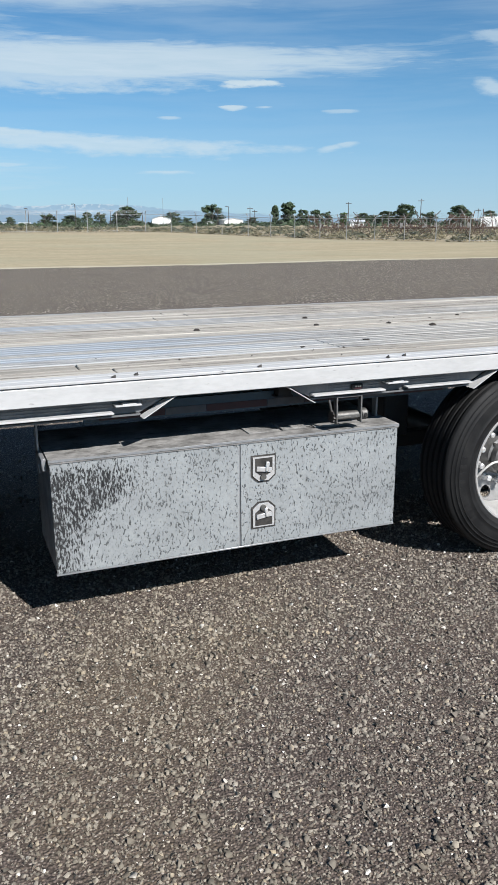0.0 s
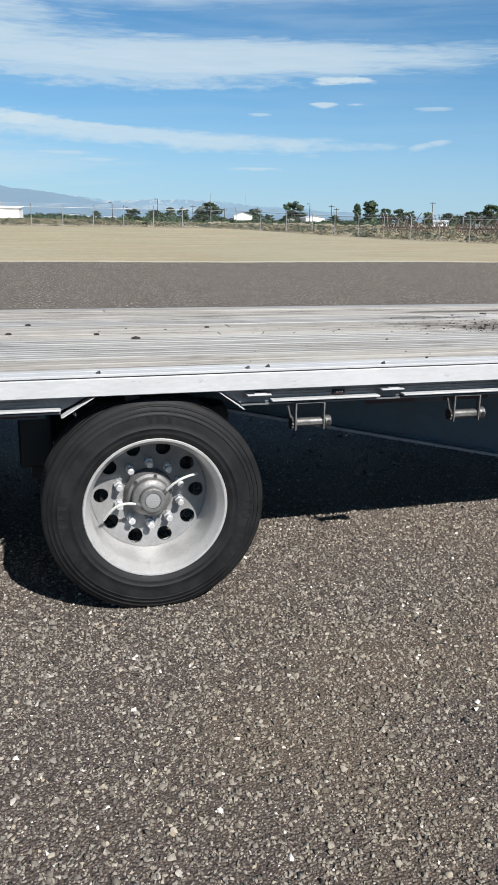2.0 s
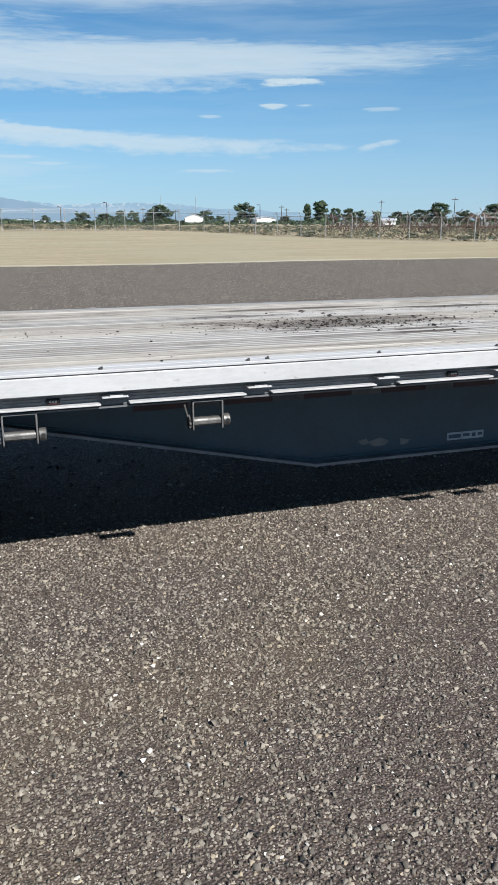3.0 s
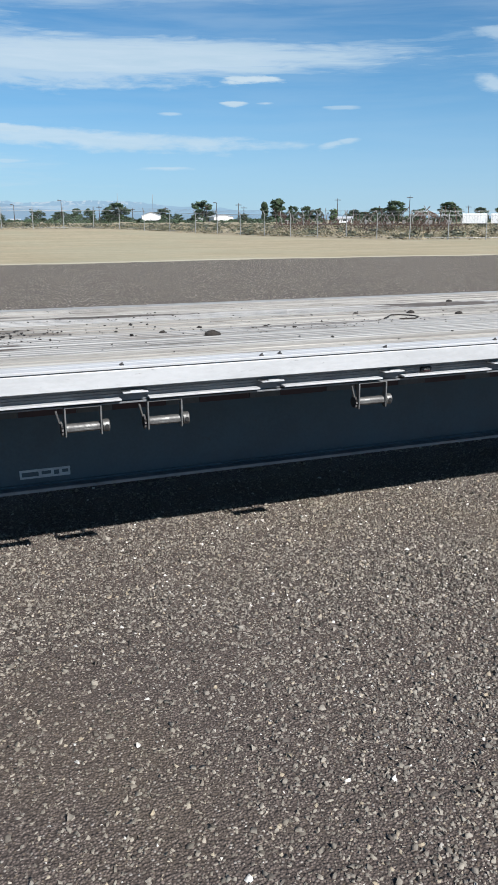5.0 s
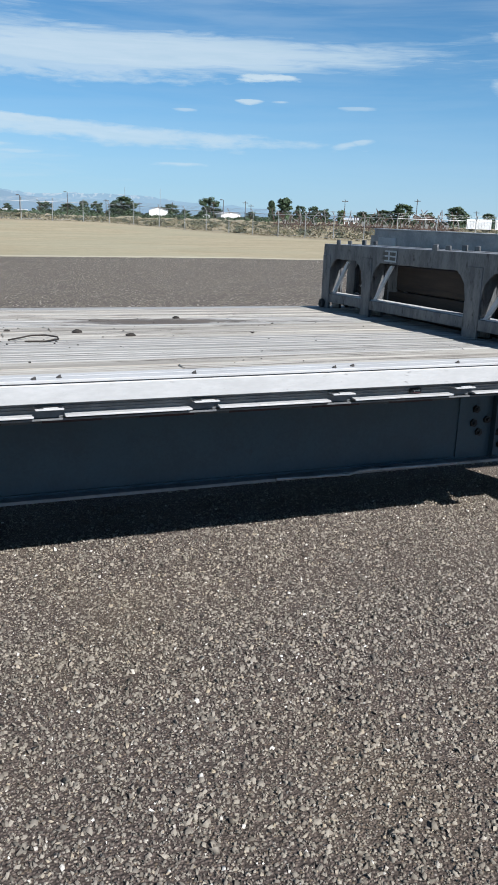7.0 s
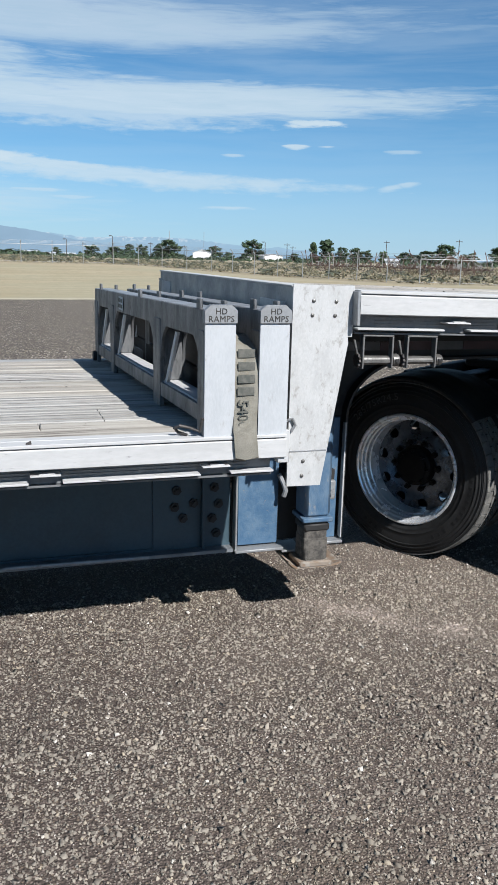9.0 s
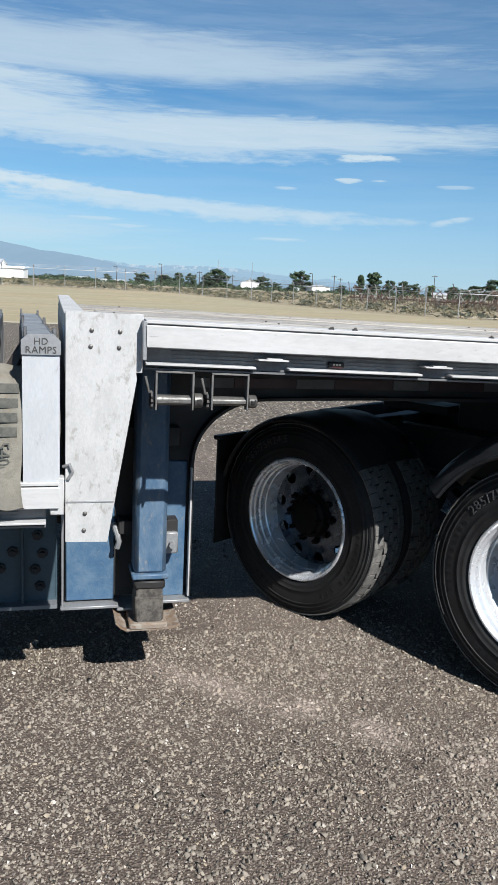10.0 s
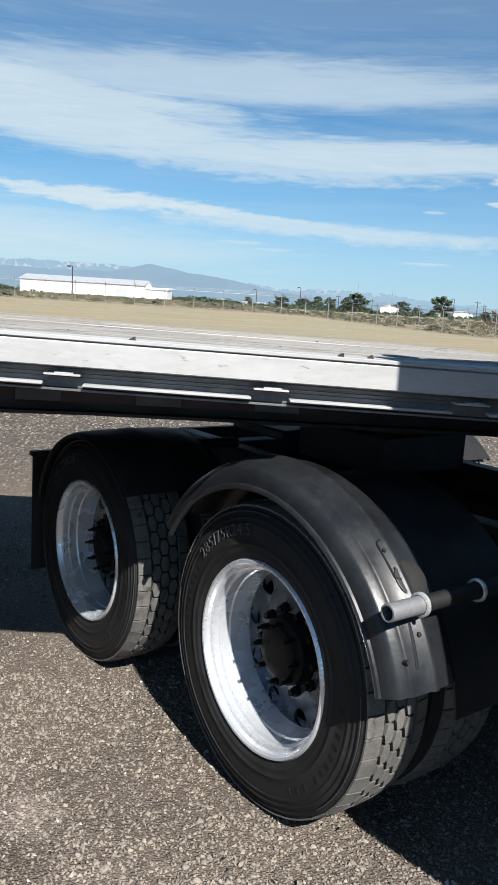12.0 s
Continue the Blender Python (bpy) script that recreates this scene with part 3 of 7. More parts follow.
# ---------------------------------------------------------------- building helpers
class Shape:
    """Collects vertices and faces of one mesh, in world metres."""

    def __init__(self):
        self.v, self.f = [], []

    def add(self, verts, faces):
        o = len(self.v)
        self.v.extend(Vector(p) for p in verts)
        self.f.extend(tuple(i + o for i in f) for f in faces)
        return self

    def box(self, lo, hi, b=0.003):
        """A box with chamfered edges."""
        c = [(lo[i] + hi[i]) / 2 for i in range(3)]
        h = [abs(hi[i] - lo[i]) / 2 for i in range(3)]
        b = min(b, *(q * 0.45 for q in h))
        vs, ids = [], {}
        for sx in (-1, 1):
            for sy in (-1, 1):
                for sz in (-1, 1):
                    for k in range(3):
                        s = (sx, sy, sz)
                        ids[(s, k)] = len(vs)
                        vs.append([c[i] + s[i] * (h[i] - (0 if i == k else b)) for i in range(3)])
        fs = []
        for k in range(3):
            i, j = (k + 1) % 3, (k + 2) % 3
            for s in (-1, 1):
                loop = []
                for a, d in ((-1, -1), (1, -1), (1, 1), (-1, 1)):
                    q = [0, 0, 0]
                    q[k], q[i], q[j] = s, a, d
                    loop.append(ids[(tuple(q), k)])
                fs.append(loop if s > 0 else loop[::-1])
            for a in (-1, 1):
                for d in (-1, 1):
                    p, q = [0, 0, 0], [0, 0, 0]
                    p[i], p[j], p[k] = a, d, -1
                    q[i], q[j], q[k] = a, d, 1
                    p, q = tuple(p), tuple(q)
                    loop = [ids[(p, i)], ids[(q, i)], ids[(q, j)], ids[(p, j)]]
                    fs.append(loop if a * d < 0 else loop[::-1])
        for sx in (-1, 1):
            for sy in (-1, 1):
                for sz in (-1, 1):
                    t = [ids[((sx, sy, sz), k)] for k in range(3)]
                    fs.append(t if sx * sy * sz > 0 else t[::-1])
        return self.add(vs, fs)

    def tube(self, pts, r, n=10, closed=False, caps=True):
        """A round bar along points; r is one radius or one for each point."""
        pts = [Vector(p) for p in pts]
        m = len(pts)
        rs = r if isinstance(r, (list, tuple)) else [r] * m
        up = None
        vs, fs = [], []
        for i, p in enumerate(pts):
            a = pts[i - 1] if i or closed else pts[0]
            b = pts[(i + 1) % m] if i < m - 1 or closed else pts[-1]
            t = (b - a).normalized()
            if up is None:
                up = t.orthogonal().normalized()
            up = (up - t * up.dot(t)).normalized()
            side = t.cross(up)
            for k in range(n):
                w = 2 * math.pi * k / n
                vs.append(p + (up * math.cos(w) + side * math.sin(w)) * rs[i])
        for i in range(m if closed else m - 1):
            j = (i + 1) % m
            for k in range(n):
                l = (k + 1) % n
                fs.append((i * n + k, i * n + l, j * n + l, j * n + k))
        if caps and not closed:
            fs.append(tuple(range(n))[::-1])
            fs.append(tuple((m - 1) * n + k for k in range(n)))
        return self.add(vs, fs)

    def lathe(self, prof, place, n=48, closed=False):
        """Turns a profile of (radius, out) round the local z axis of the matrix place."""
        vs, fs = [], []
        for r, w in prof:
            for k in range(n):
                a = 2 * math.pi * k / n
                vs.append(place @ Vector((r * math.cos(a), r * math.sin(a), w)))
        m = len(prof)
        for i in range(m if closed else m - 1):
            j = (i + 1) % m
            for k in range(n):
                l = (k + 1) % n
                fs.append((i * n + k, i * n + l, j * n + l, j * n + k))
        return self.add(vs, fs)

    def sweep(self, prof, x0, x1):
        """Extrudes a closed (y, z) outline along x."""
        m = len(prof)
        vs = [(x0, y, z) for y, z in prof] + [(x1, y, z) for y, z in prof]
        fs = [(i, (i + 1) % m, m + (i + 1) % m, m + i) for i in range(m)]
        fs += [tuple(range(m))[::-1], tuple(range(m, 2 * m))]
        return self.add(vs, fs)

    def plate(self, poly, y0, y1):
        """Extrudes a closed (x, z) outline along y."""
        m = len(poly)
        vs = [(x, y0, z) for x, z in poly] + [(x, y1, z) for x, z in poly]
        fs = [(i, (i + 1) % m, m + (i + 1) % m, m + i) for i in range(m)]
        fs += [tuple(range(m))[::-1], tuple(range(m, 2 * m))]
        return self.add(vs, fs)

    def turned(self, m):
        self.v = [m @ p for p in self.v]
        return self


ORIGIN = {}


def thing(name, at, label, category, group="", kind=""):
    """An Empty at the base of a thing made of parts."""
    ob = new(name)
    ob.empty_display_size = 0.1
    ob.location = at
    ORIGIN[ob.name] = Vector(at)
    return tagged(ob, label, category, group, kind)


def mesh_from(name, shape, mat, smooth=True, angle=38):
    me = bpy.data.meshes.new(name)
    me.from_pydata([tuple(p) for p in shape.v], [], shape.f)
    bm = bmesh.new()
    bm.from_mesh(me)
    bmesh.ops.recalc_face_normals(bm, faces=bm.faces)
    bm.to_mesh(me)
    bm.free()
    me.materials.append(mat)
    if smooth:
        me.shade_smooth()
        me.set_sharp_from_angle(angle=radians(angle))
    return me


def part(name, shape, mat, parent=None, label="", smooth=True, angle=38):
    """Links a shape as one mesh object, under a thing or under a part."""
    xs = [[p[i] for p in shape.v] for i in range(3)]
    c = Vector([(min(q) + max(q)) / 2 for q in xs])
    if parent is None:
        c.z = min(xs[2])
    shape.v = [p - c for p in shape.v]
    ob = new(name, mesh_from(name, shape, MAT[mat], smooth, angle))
    ob.location = c - (ORIGIN[parent.name] if parent else Vector())
    ORIGIN[ob.name] = c
    if parent:
        ob.parent = parent
    return tagged(ob, label)


def again(ob, shift, parent=None):
    """The same part once more, moved by shift, on the same mesh."""
    o = bpy.data.objects.new(ob.name.split(".")[0], ob.data)
    scene.collection.objects.link(o)
    o.location, o.rotation_euler, o.scale = ob.location + Vector(shift), ob.rotation_euler, ob.scale
    o.parent = parent or ob.parent
    ORIGIN[o.name] = ORIGIN[ob.name] + Vector(shift)
    if ob.get("label"):
        o["label"] = ob["label"]
    return o


def letters(text, size, place, depth=0.0015, spacing=1.0):
    """Raised letters in the plane of the matrix place (x along the line, y up, z out)."""
    cu = bpy.data.curves.new("letters", "FONT")
    cu.body, cu.size, cu.extrude, cu.align_x, cu.resolution_u, cu.space_character = text, size, depth, "CENTER", 2, spacing
    ob = bpy.data.objects.new("letters", cu)
    scene.collection.objects.link(ob)
    bpy.context.view_layer.update()
    me = bpy.data.meshes.new_from_object(ob.evaluated_get(bpy.context.evaluated_depsgraph_get()))
    s = Shape()
    s.add([place @ v.co if isinstance(place, Matrix) else place(v.co) for v in me.vertices], [tuple(p.vertices) for p in me.polygons])
    bpy.data.objects.remove(ob)
    bpy.data.meshes.remove(me)
    return s


def holed_disc(s, place, r1, r2, rm, rh, out, count=10, n=28, thick=0.012):
    """A dished wheel disc with real round hand holes; out(r) is its outward position."""
    half = math.pi / count
    for back in (0, 1):
        for c in range(count):
            a0 = 2 * math.pi * c / count
            rim, edge = [], []
            for k in range(n):
                w = 2 * math.pi * k / n
                dx, dy = math.cos(w), math.sin(w)
                hx, hy = rh * dx, rh * dy
                lim = half * rm
                t = min((lim / abs(dx)) if abs(dx) > 1e-6 else 9, ((r2 - rm) / dy) if dy > 1e-6 else 9, ((r1 - rm) / dy) if dy < -1e-6 else 9)
                ex, ey = dx * t, dy * t
                rim.append((hx, hy)), edge.append((ex, ey))
            corner = math.atan2(r2 - rm, half * rm)
            for target, (cx, cy) in ((corner, (half * rm, r2 - rm)), (math.pi - corner, (-half * rm, r2 - rm)),
                                     (-math.atan2(rm - r1, half * rm), (half * rm, r1 - rm)), (math.pi + math.atan2(rm - r1, half * rm), (-half * rm, r1 - rm))):
                k = round((target % (2 * math.pi)) / (2 * math.pi) * n) % n
                edge[k] = (cx, cy)

            def pt(q, lift):
                r, a = rm + q[1], a0 + q[0] / rm
                return place @ Vector((r * math.cos(a), r * math.sin(a), out(r) - lift))
            mid = [((p[0] + q[0]) / 2, (p[1] + q[1]) / 2) for p, q in zip(rim, edge)]
            lift = thick * back
            vs = [pt(q, lift) for q in rim] + [pt(q, lift) for q in mid] + [pt(q, lift) for q in edge]
            fs = []
            for ring in (0, 1):
                for k in range(n):
                    l = (k + 1) % n
                    fs.append((ring * n + k, ring * n + l, (ring + 1) * n + l, (ring + 1) * n + k))
            s.add(vs, fs)
            if not back:
                vs = [pt(q, 0) for q in rim] + [pt(q, thick) for q in rim]
                s.add(vs, [(k, (k + 1) % n, n + (k + 1) % n, n + k) for k in range(n)])
    seen, order, vs = {}, [], []
    for p in s.v:
        key = tuple(round(q * 20000) for q in p)
        if key not in seen:
            seen[key] = len(vs)
            vs.append(p)
        order.append(seen[key])
    s.v, s.f = vs, [f for f in (tuple(dict.fromkeys(order[i] for i in f)) for f in s.f) if len(f) > 2]
    return s


# ---------------------------------------------------------------- ground
def ground_height(x, y):
    def st(v, a, b):
        t = np.clip((v - a) / (b - a), 0, 1)
        return t * t * (3 - 2 * t)
    left = 1 - st(x, 22, 40)
    r = np.hypot(x, y)
    dip = -0.05 * st(y, -0.5, 0.35) * (1 - st(y, 3.0, 14.0)) + (0.015 + 0.012 * st(x, 7, 10)) * (1 - st(y, -0.6, 0.2)) * st(y, -8.0, -2.5)
    return dip + 0.75 * st(y, 45, 84) * left + 0.15 * st(y, 35, 60) * (1 - left) + 0.7 * st(r, 220, 420)


def build_ground():
    near = np.concatenate([np.arange(-8, -2.5, 1.0), np.arange(-2.5, 2.6, 0.15), np.arange(3, 30, 1.5)])
    pos = np.concatenate([near, np.arange(30, 120, 4.0), np.array([120, 140, 170, 210, 270, 350, 450, 600, 900, 1500, 2500, 4600])])
    ys = np.concatenate([[-4600, -1500, -500, -150, -50, -20], pos])
    xs = np.concatenate([[-4600, -1500, -600, -300, -150, -80, -50, -30, -20], np.arange(-12, 60, 3.0), [60, 75, 95, 130, 180, 260, 400, 700, 1500, 4600]])
    X, Y = np.meshgrid(xs, ys)
    Z = ground_height(X, Y)
    v = np.stack([X.ravel(), Y.ravel(), Z.ravel()], 1)
    w = len(xs)
    f = [(j * w + i, j * w + i + 1, (j + 1) * w + i + 1, (j + 1) * w + i) for j in range(len(ys) - 1) for i in range(w - 1)]
    me = bpy.data.meshes.new("ground")
    me.from_pydata(v.tolist(), [], f)
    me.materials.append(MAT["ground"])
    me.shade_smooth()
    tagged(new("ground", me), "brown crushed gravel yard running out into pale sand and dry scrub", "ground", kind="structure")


def scatter(name, templates, places, scales, rng, mat, squash=1.0, tilt=True, lean=0.06):
    """Joins many small copies of templates into one mesh."""
    vs, fs, o = [], [], 0
    pick = rng.integers(0, len(templates), len(places))
    for t, (tv, tf) in enumerate(templates):
        idx = np.nonzero(pick == t)[0]
        if not len(idx):
            continue
        k, n = len(idx), len(tv)
        q = rng.normal(size=(k, 4))
        if not tilt or lean > 0.06:
            q[:, 1:3] *= lean
        q /= np.linalg.norm(q, axis=1)[:, None]
        w, x, y, z = q.T
        R = np.stack([1 - 2 * (y * y + z * z), 2 * (x * y - w * z), 2 * (x * z + w * y), 2 * (x * y + w * z), 1 - 2 * (x * x + z * z), 2 * (y * z - w * x),
                      2 * (x * z - w * y), 2 * (y * z + w * x), 1 - 2 * (x * x + y * y)], 1).reshape(k, 3, 3)
        p = np.einsum("kij,nj->kni", R, tv) * scales[idx][:, None, None]
        p[:, :, 2] *= squash
        p += places[idx][:, None, :]
        vs.append(p.reshape(-1, 3))
        fs.append((tf[None] + (np.arange(k) * n)[:, None, None] + o).reshape(-1, tf.shape[1]))
        o += k * n
    V, T = np.concatenate(vs), np.concatenate(fs)
    me = bpy.data.meshes.new(name)
    me.vertices.add(len(V)), me.loops.add(T.size), me.polygons.add(len(T))
    me.vertices.foreach_set("co", V.astype(np.float32).ravel())
    me.loops.foreach_set("vertex_index", T.astype(np.int32).ravel())
    me.polygons.foreach_set("loop_start", np.arange(0, T.size, T.shape[1], dtype=np.int32))
    me.update(calc_edges=True)
    me.materials.append(MAT[mat])
    return new(name, me)


def build_gravel():
    rng = np.random.default_rng(5)
    templates, small = [], []
    for _ in range(10):
        v = np.array([(-1, -1, -0.5), (1, -1, -0.5), (1, 1, -0.5), (-1, 1, -0.5), (0, 0, 1.0)], float)
        v = v * rng.uniform(0.7, 1.15, (5, 1)) + rng.normal(0, 0.25, (5, 3))
        small.append((v * (1.0, rng.uniform(0.6, 0.95), 1.0), np.array([(0, 1, 4), (1, 2, 4), (2, 3, 4), (3, 0, 4)])))
        v = np.array([(-1, -1, -0.5), (1, -1, -0.5), (1, 1, -0.5), (-1, 1, -0.5), (-0.55, 0, 0.9), (0.55, 0, 0.9)], float)
        v *= rng.uniform(0.7, 1.15, (6, 1))
        v += rng.normal(0, 0.22, (6, 3))
        v *= (1.0, rng.uniform(0.6, 0.95), 1.0)
        f = np.array([(0, 1, 5), (0, 5, 4), (1, 2, 5), (2, 3, 4), (2, 4, 5), (3, 0, 4)])
        templates.append((v, f))
    n = 478000
    x, y = rng.uniform(1.0, 17.2, n), rng.uniform(-1.95, 1.5, n)
    keep = (y > np.interp(x, [1.0, 11.0, 12.6, 13.6, 15.2, 17.2], [-1.85, -1.90, -1.55, -1.1, -0.6, -0.4])) & ((y < 1.08) | (rng.random(n) < 0.35))
    x, y = x[keep], y[keep]
    n = len(x)
    s = np.clip(rng.lognormal(math.log(0.0037), 0.42, n), 0.0021, 0.0110)
    s *= np.interp(x, [9.5, 12.0], [1.0, 0.95])
    z = s * rng.uniform(-0.1, 0.6, n) + ground_height(x, y)
    big = s > 0.0050
    for sel, shapes, lab in ((big, templates, "loose brown and grey crushed gravel with a few white pebbles"), (~big, small, "fine brown crushed gravel between the larger stones")):
        ob = scatter("gravel", shapes, np.stack([x, y, z], 1)[sel], s[sel], rng, "stone", 0.95, lean=0.28)
        tagged(ob, lab, "gravel", kind="stuff")
    n = 44000
    x, y = rng.uniform(-6.0, 32.0, n), 1.6 + 10.0 * rng.random(n) ** 1.5
    s = np.clip(rng.lognormal(math.log(0.008), 0.36, n), 0.004, 0.02)
    ob = scatter("gravel", templates, np.stack([x, y, s * 0.25 + ground_height(x, y)], 1), s, rng, "stone", 0.9, lean=0.28)
    tagged(ob, "loose brown crushed gravel beyond the parked trailer", "gravel", kind="stuff")


build_ground()
build_gravel()


# ---------------------------------------------------------------- flatbed trailer
DR, DF = 1.018, 1.548                 # deck heights, low rear deck and raised front deck
WIDTH = 2.59
STEP = 12.722                         # where the deck steps up
REAR_END, FRONT_END = 0.0, 16.05
PITCH, POCKET = 0.6096, 9.39
DIP = 0.0195


def sag(shape):
    """The bed leans slightly: its far side lies 1 to 3 cm lower, more so towards the front."""
    shape.v = [Vector((p.x, p.y, p.z - (0.012 + 0.018 * max(0.0, min(1.0, (p.x - 4.0) / 4.0))) * max(0.0, min(1.0, (p.y - 0.12) / 2.35)))) for p in shape.v]
    return shape


trailer = thing("flatbed_trailer", (8.0, WIDTH / 2, 0.0), "long step-deck flatbed trailer with worn aluminium rails and plank deck", "trailer")


def mirror(shape):
    shape.v = [Vector((p.x, WIDTH - p.y, p.z)) for p in shape.v]
    return sag(shape)


def rail_profile(d):
    return [(0.003, d), (0.0, d - 0.002), (0.0, d - 0.010), (0.002, d - 0.012), (0.020, d - 0.012), (0.020, d - 0.0165), (0.002, d - 0.0165), (0.0, d - 0.020),
            (0.0, d - 0.086), (0.003, d - 0.089), (0.065, d - 0.089), (0.070, d - 0.05), (0.118, d - 0.05), (0.118, d), (0.075, d), (0.072, d - 0.002), (0.068, d - 0.002), (0.065, d)]


def build_rail(x0, x1, d, webs, far=False):
    """Top extrusion, lower channel, rub rail pieces and pocket lips of one side."""
    put = mirror if far else (lambda s: s)
    # far rail takes the duller strip metal: its weak glancing sheen as colour
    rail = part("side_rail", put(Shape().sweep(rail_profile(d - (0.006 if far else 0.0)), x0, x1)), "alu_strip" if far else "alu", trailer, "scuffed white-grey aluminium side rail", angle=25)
    if far:
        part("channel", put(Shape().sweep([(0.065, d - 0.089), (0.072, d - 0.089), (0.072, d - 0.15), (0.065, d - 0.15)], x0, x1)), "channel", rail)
        return rail
    for (a, sa), (b, sb) in webs:
        poly = [(a + sa, d - 0.090), (b + sb, d - 0.090), (b, d - 0.155), (a, d - 0.155)]
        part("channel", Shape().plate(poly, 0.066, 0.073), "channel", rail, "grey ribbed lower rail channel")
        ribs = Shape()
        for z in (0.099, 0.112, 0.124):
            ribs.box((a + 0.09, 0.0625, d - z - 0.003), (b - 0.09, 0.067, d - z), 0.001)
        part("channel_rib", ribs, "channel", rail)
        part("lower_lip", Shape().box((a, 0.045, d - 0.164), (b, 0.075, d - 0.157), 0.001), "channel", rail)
        for x, s in ((a, sa), (b, sb)):
            if abs(s) > 0.01:
                q = [(x + s * 1.05, d - 0.089), (x + s * 1.05 + 0.007, d - 0.089), (x + 0.007, d - 0.172), (x, d - 0.172)]
                part("end_plate", Shape().plate(q, 0.012, 0.072), "alu", rail)
        first = POCKET if d == DR else 14.015
        stops = [first + k * PITCH for k in range(-20, 20) if a + 0.04 < first + k * PITCH < b - 0.04]
        edges = [a] + [q for s in stops for q in (s - 0.06, s + 0.055)] + [b]
        for i in range(0, len(edges), 2):
            if edges[i + 1] - edges[i] > 0.03:
                part("rub_rail", Shape().box((edges[i], 0.018, d - 0.147), (edges[i + 1], 0.066, d - 0.139), 0.0025), "alu", rail)
        for s in stops:
            lip = Shape().box((s - 0.055, 0.010, d - 0.117), (s + 0.05, 0.066, d - 0.111), 0.002)
            lip.box((s - 0.025, 0.014, d - 0.1115), (s + 0.030, 0.045, d - 0.107), 0.002)
            part("stake_pocket", lip, "alu", rail)
    return rail


rear_rail = build_rail(REAR_END, 12.70, DR, [((0.0, 0.0), (2.737, 0.13)), ((3.491, -0.13), (4.308, 0.13)), ((5.051, -0.11), (12.66, 0.0))])
front_rail = build_rail(12.972, FRONT_END, DF, [((12.975, 0.0), (FRONT_END, 0.0))])
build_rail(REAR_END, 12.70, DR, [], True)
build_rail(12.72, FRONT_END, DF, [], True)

# studs standing out of the rail tops
stud = Shape().lathe([(0.0105, -0.001), (0.010, 0.003), (0.007, 0.0055), (0.0004, 0.0065)], Matrix.Identity(4), 9).tube([(-0.002, 0, 0.005), (0.008, 0.003, 0.008)], 0.0035, 6)
first = None
for d, rail, x0, x1 in ((DR, rear_rail, 0.3, 12.3), (DF, front_rail, 13.1, 15.9)):
    k = math.ceil((x0 - 9.335) / PITCH)
    while 9.335 + k * PITCH < x1:
        for dx, dy in ((0.0, 0.022), (0.093, 0.040))[:1 + k % 2]:
            at = Vector((9.335 + k * PITCH + dx, dy, d))
            if first is None:
                first = part("rail_stud", Shape().add([p + at for p in stud.v], stud.f), "steel_dark", rail)
                base = ORIGIN[first.name].copy()
                half = base - at
            else:
                o = bpy.data.objects.new("rail_stud", first.data)
                scene.collection.objects.link(o)
                o.parent = rail
                o.location = at + half - ORIGIN[rail.name]
                o.rotation_euler = (0, 0, random.uniform(-0.6, 0.6))
        k += 1

# deck planks
PLANKS = [(0.121, 0.262, "w"), (0.267, 0.405, "w"), (0.410, 0.690, "a"), (0.699, 0.717, "s"), (0.728, 1.040, "a"), (1.046, 1.200, "w"), (1.206, 1.362, "w"),
          (1.368, 1.540, "w"), (1.549, 1.567, "s"), (1.578, 1.880, "a"), (1.886, 2.040, "w"), (2.046, 2.200, "w"), (2.206, 2.330, "w"), (2.336, 2.471, "w")]


def build_deck(x0, x1, d, cuts, stripes):
    deck = part("deck_frame", sag(Shape().box((x0, 0.119, d - 0.06), (x1, WIDTH - 0.119, d - 0.046), 0.002)), "black", trailer, "dark steel frame under the deck planks")
    for i, (y0, y1, sort) in enumerate(PLANKS):
        joints = [x0] + sorted(x0 + (x1 - x0) * ((c + 0.37 * i) % 1.0) for c in cuts) + [x1]
        if sort == "s":
            if not stripes:
                y0, sort = y0, "w"
            joints = [x0, x1]
        for a, b in zip(joints, joints[1:]):
            if b - a < 0.25:
                continue
            lift = random.uniform(-0.002, 0.0015)
            z1 = d - 0.004 + lift
            if sort == "w":
                s = Shape().box((a + 0.0015, y0, d - 0.043), (b - 0.0015, y1, z1), 0.005)
                part("plank", sag(s), "plank_wood", deck)
            elif sort == "s":
                part("plank", sag(Shape().box((a, y0, d - 0.043), (b, y1, d + 0.001), 0.004)), "alu_strip", deck, "bright aluminium strip between the planks")
            else:
                prof = [(y0, d - 0.043), (y1, d - 0.043), (y1, z1 - 0.002)]
                n = 5
                w = (y1 - y0) / n
                for k in range(n):
                    q = y1 - k * w
                    prof += [(q - 0.006, z1 - 0.002), (q - 0.010, z1 + 0.002), (q - w + 0.010, z1 + 0.002), (q - w + 0.006, z1 - 0.002)]
                prof += [(y0, z1 - 0.002)]
                part("plank", sag(Shape().sweep(prof, a + 0.0015, b - 0.0015)), "plank_alu", deck, "dull ribbed aluminium plank")
    return deck


build_deck(REAR_END, 12.715, DR, (0.21, 0.56, 0.83), True)
build_deck(12.76, FRONT_END, DF, (0.55,), True)

# main frame: two tapered beams, cross members and the step
BEAM = [(0.2, 0.86), (0.2, 0.755), (4.85, 0.755), (6.885, 0.318), (12.70, 0.318), (12.70, 0.86)]


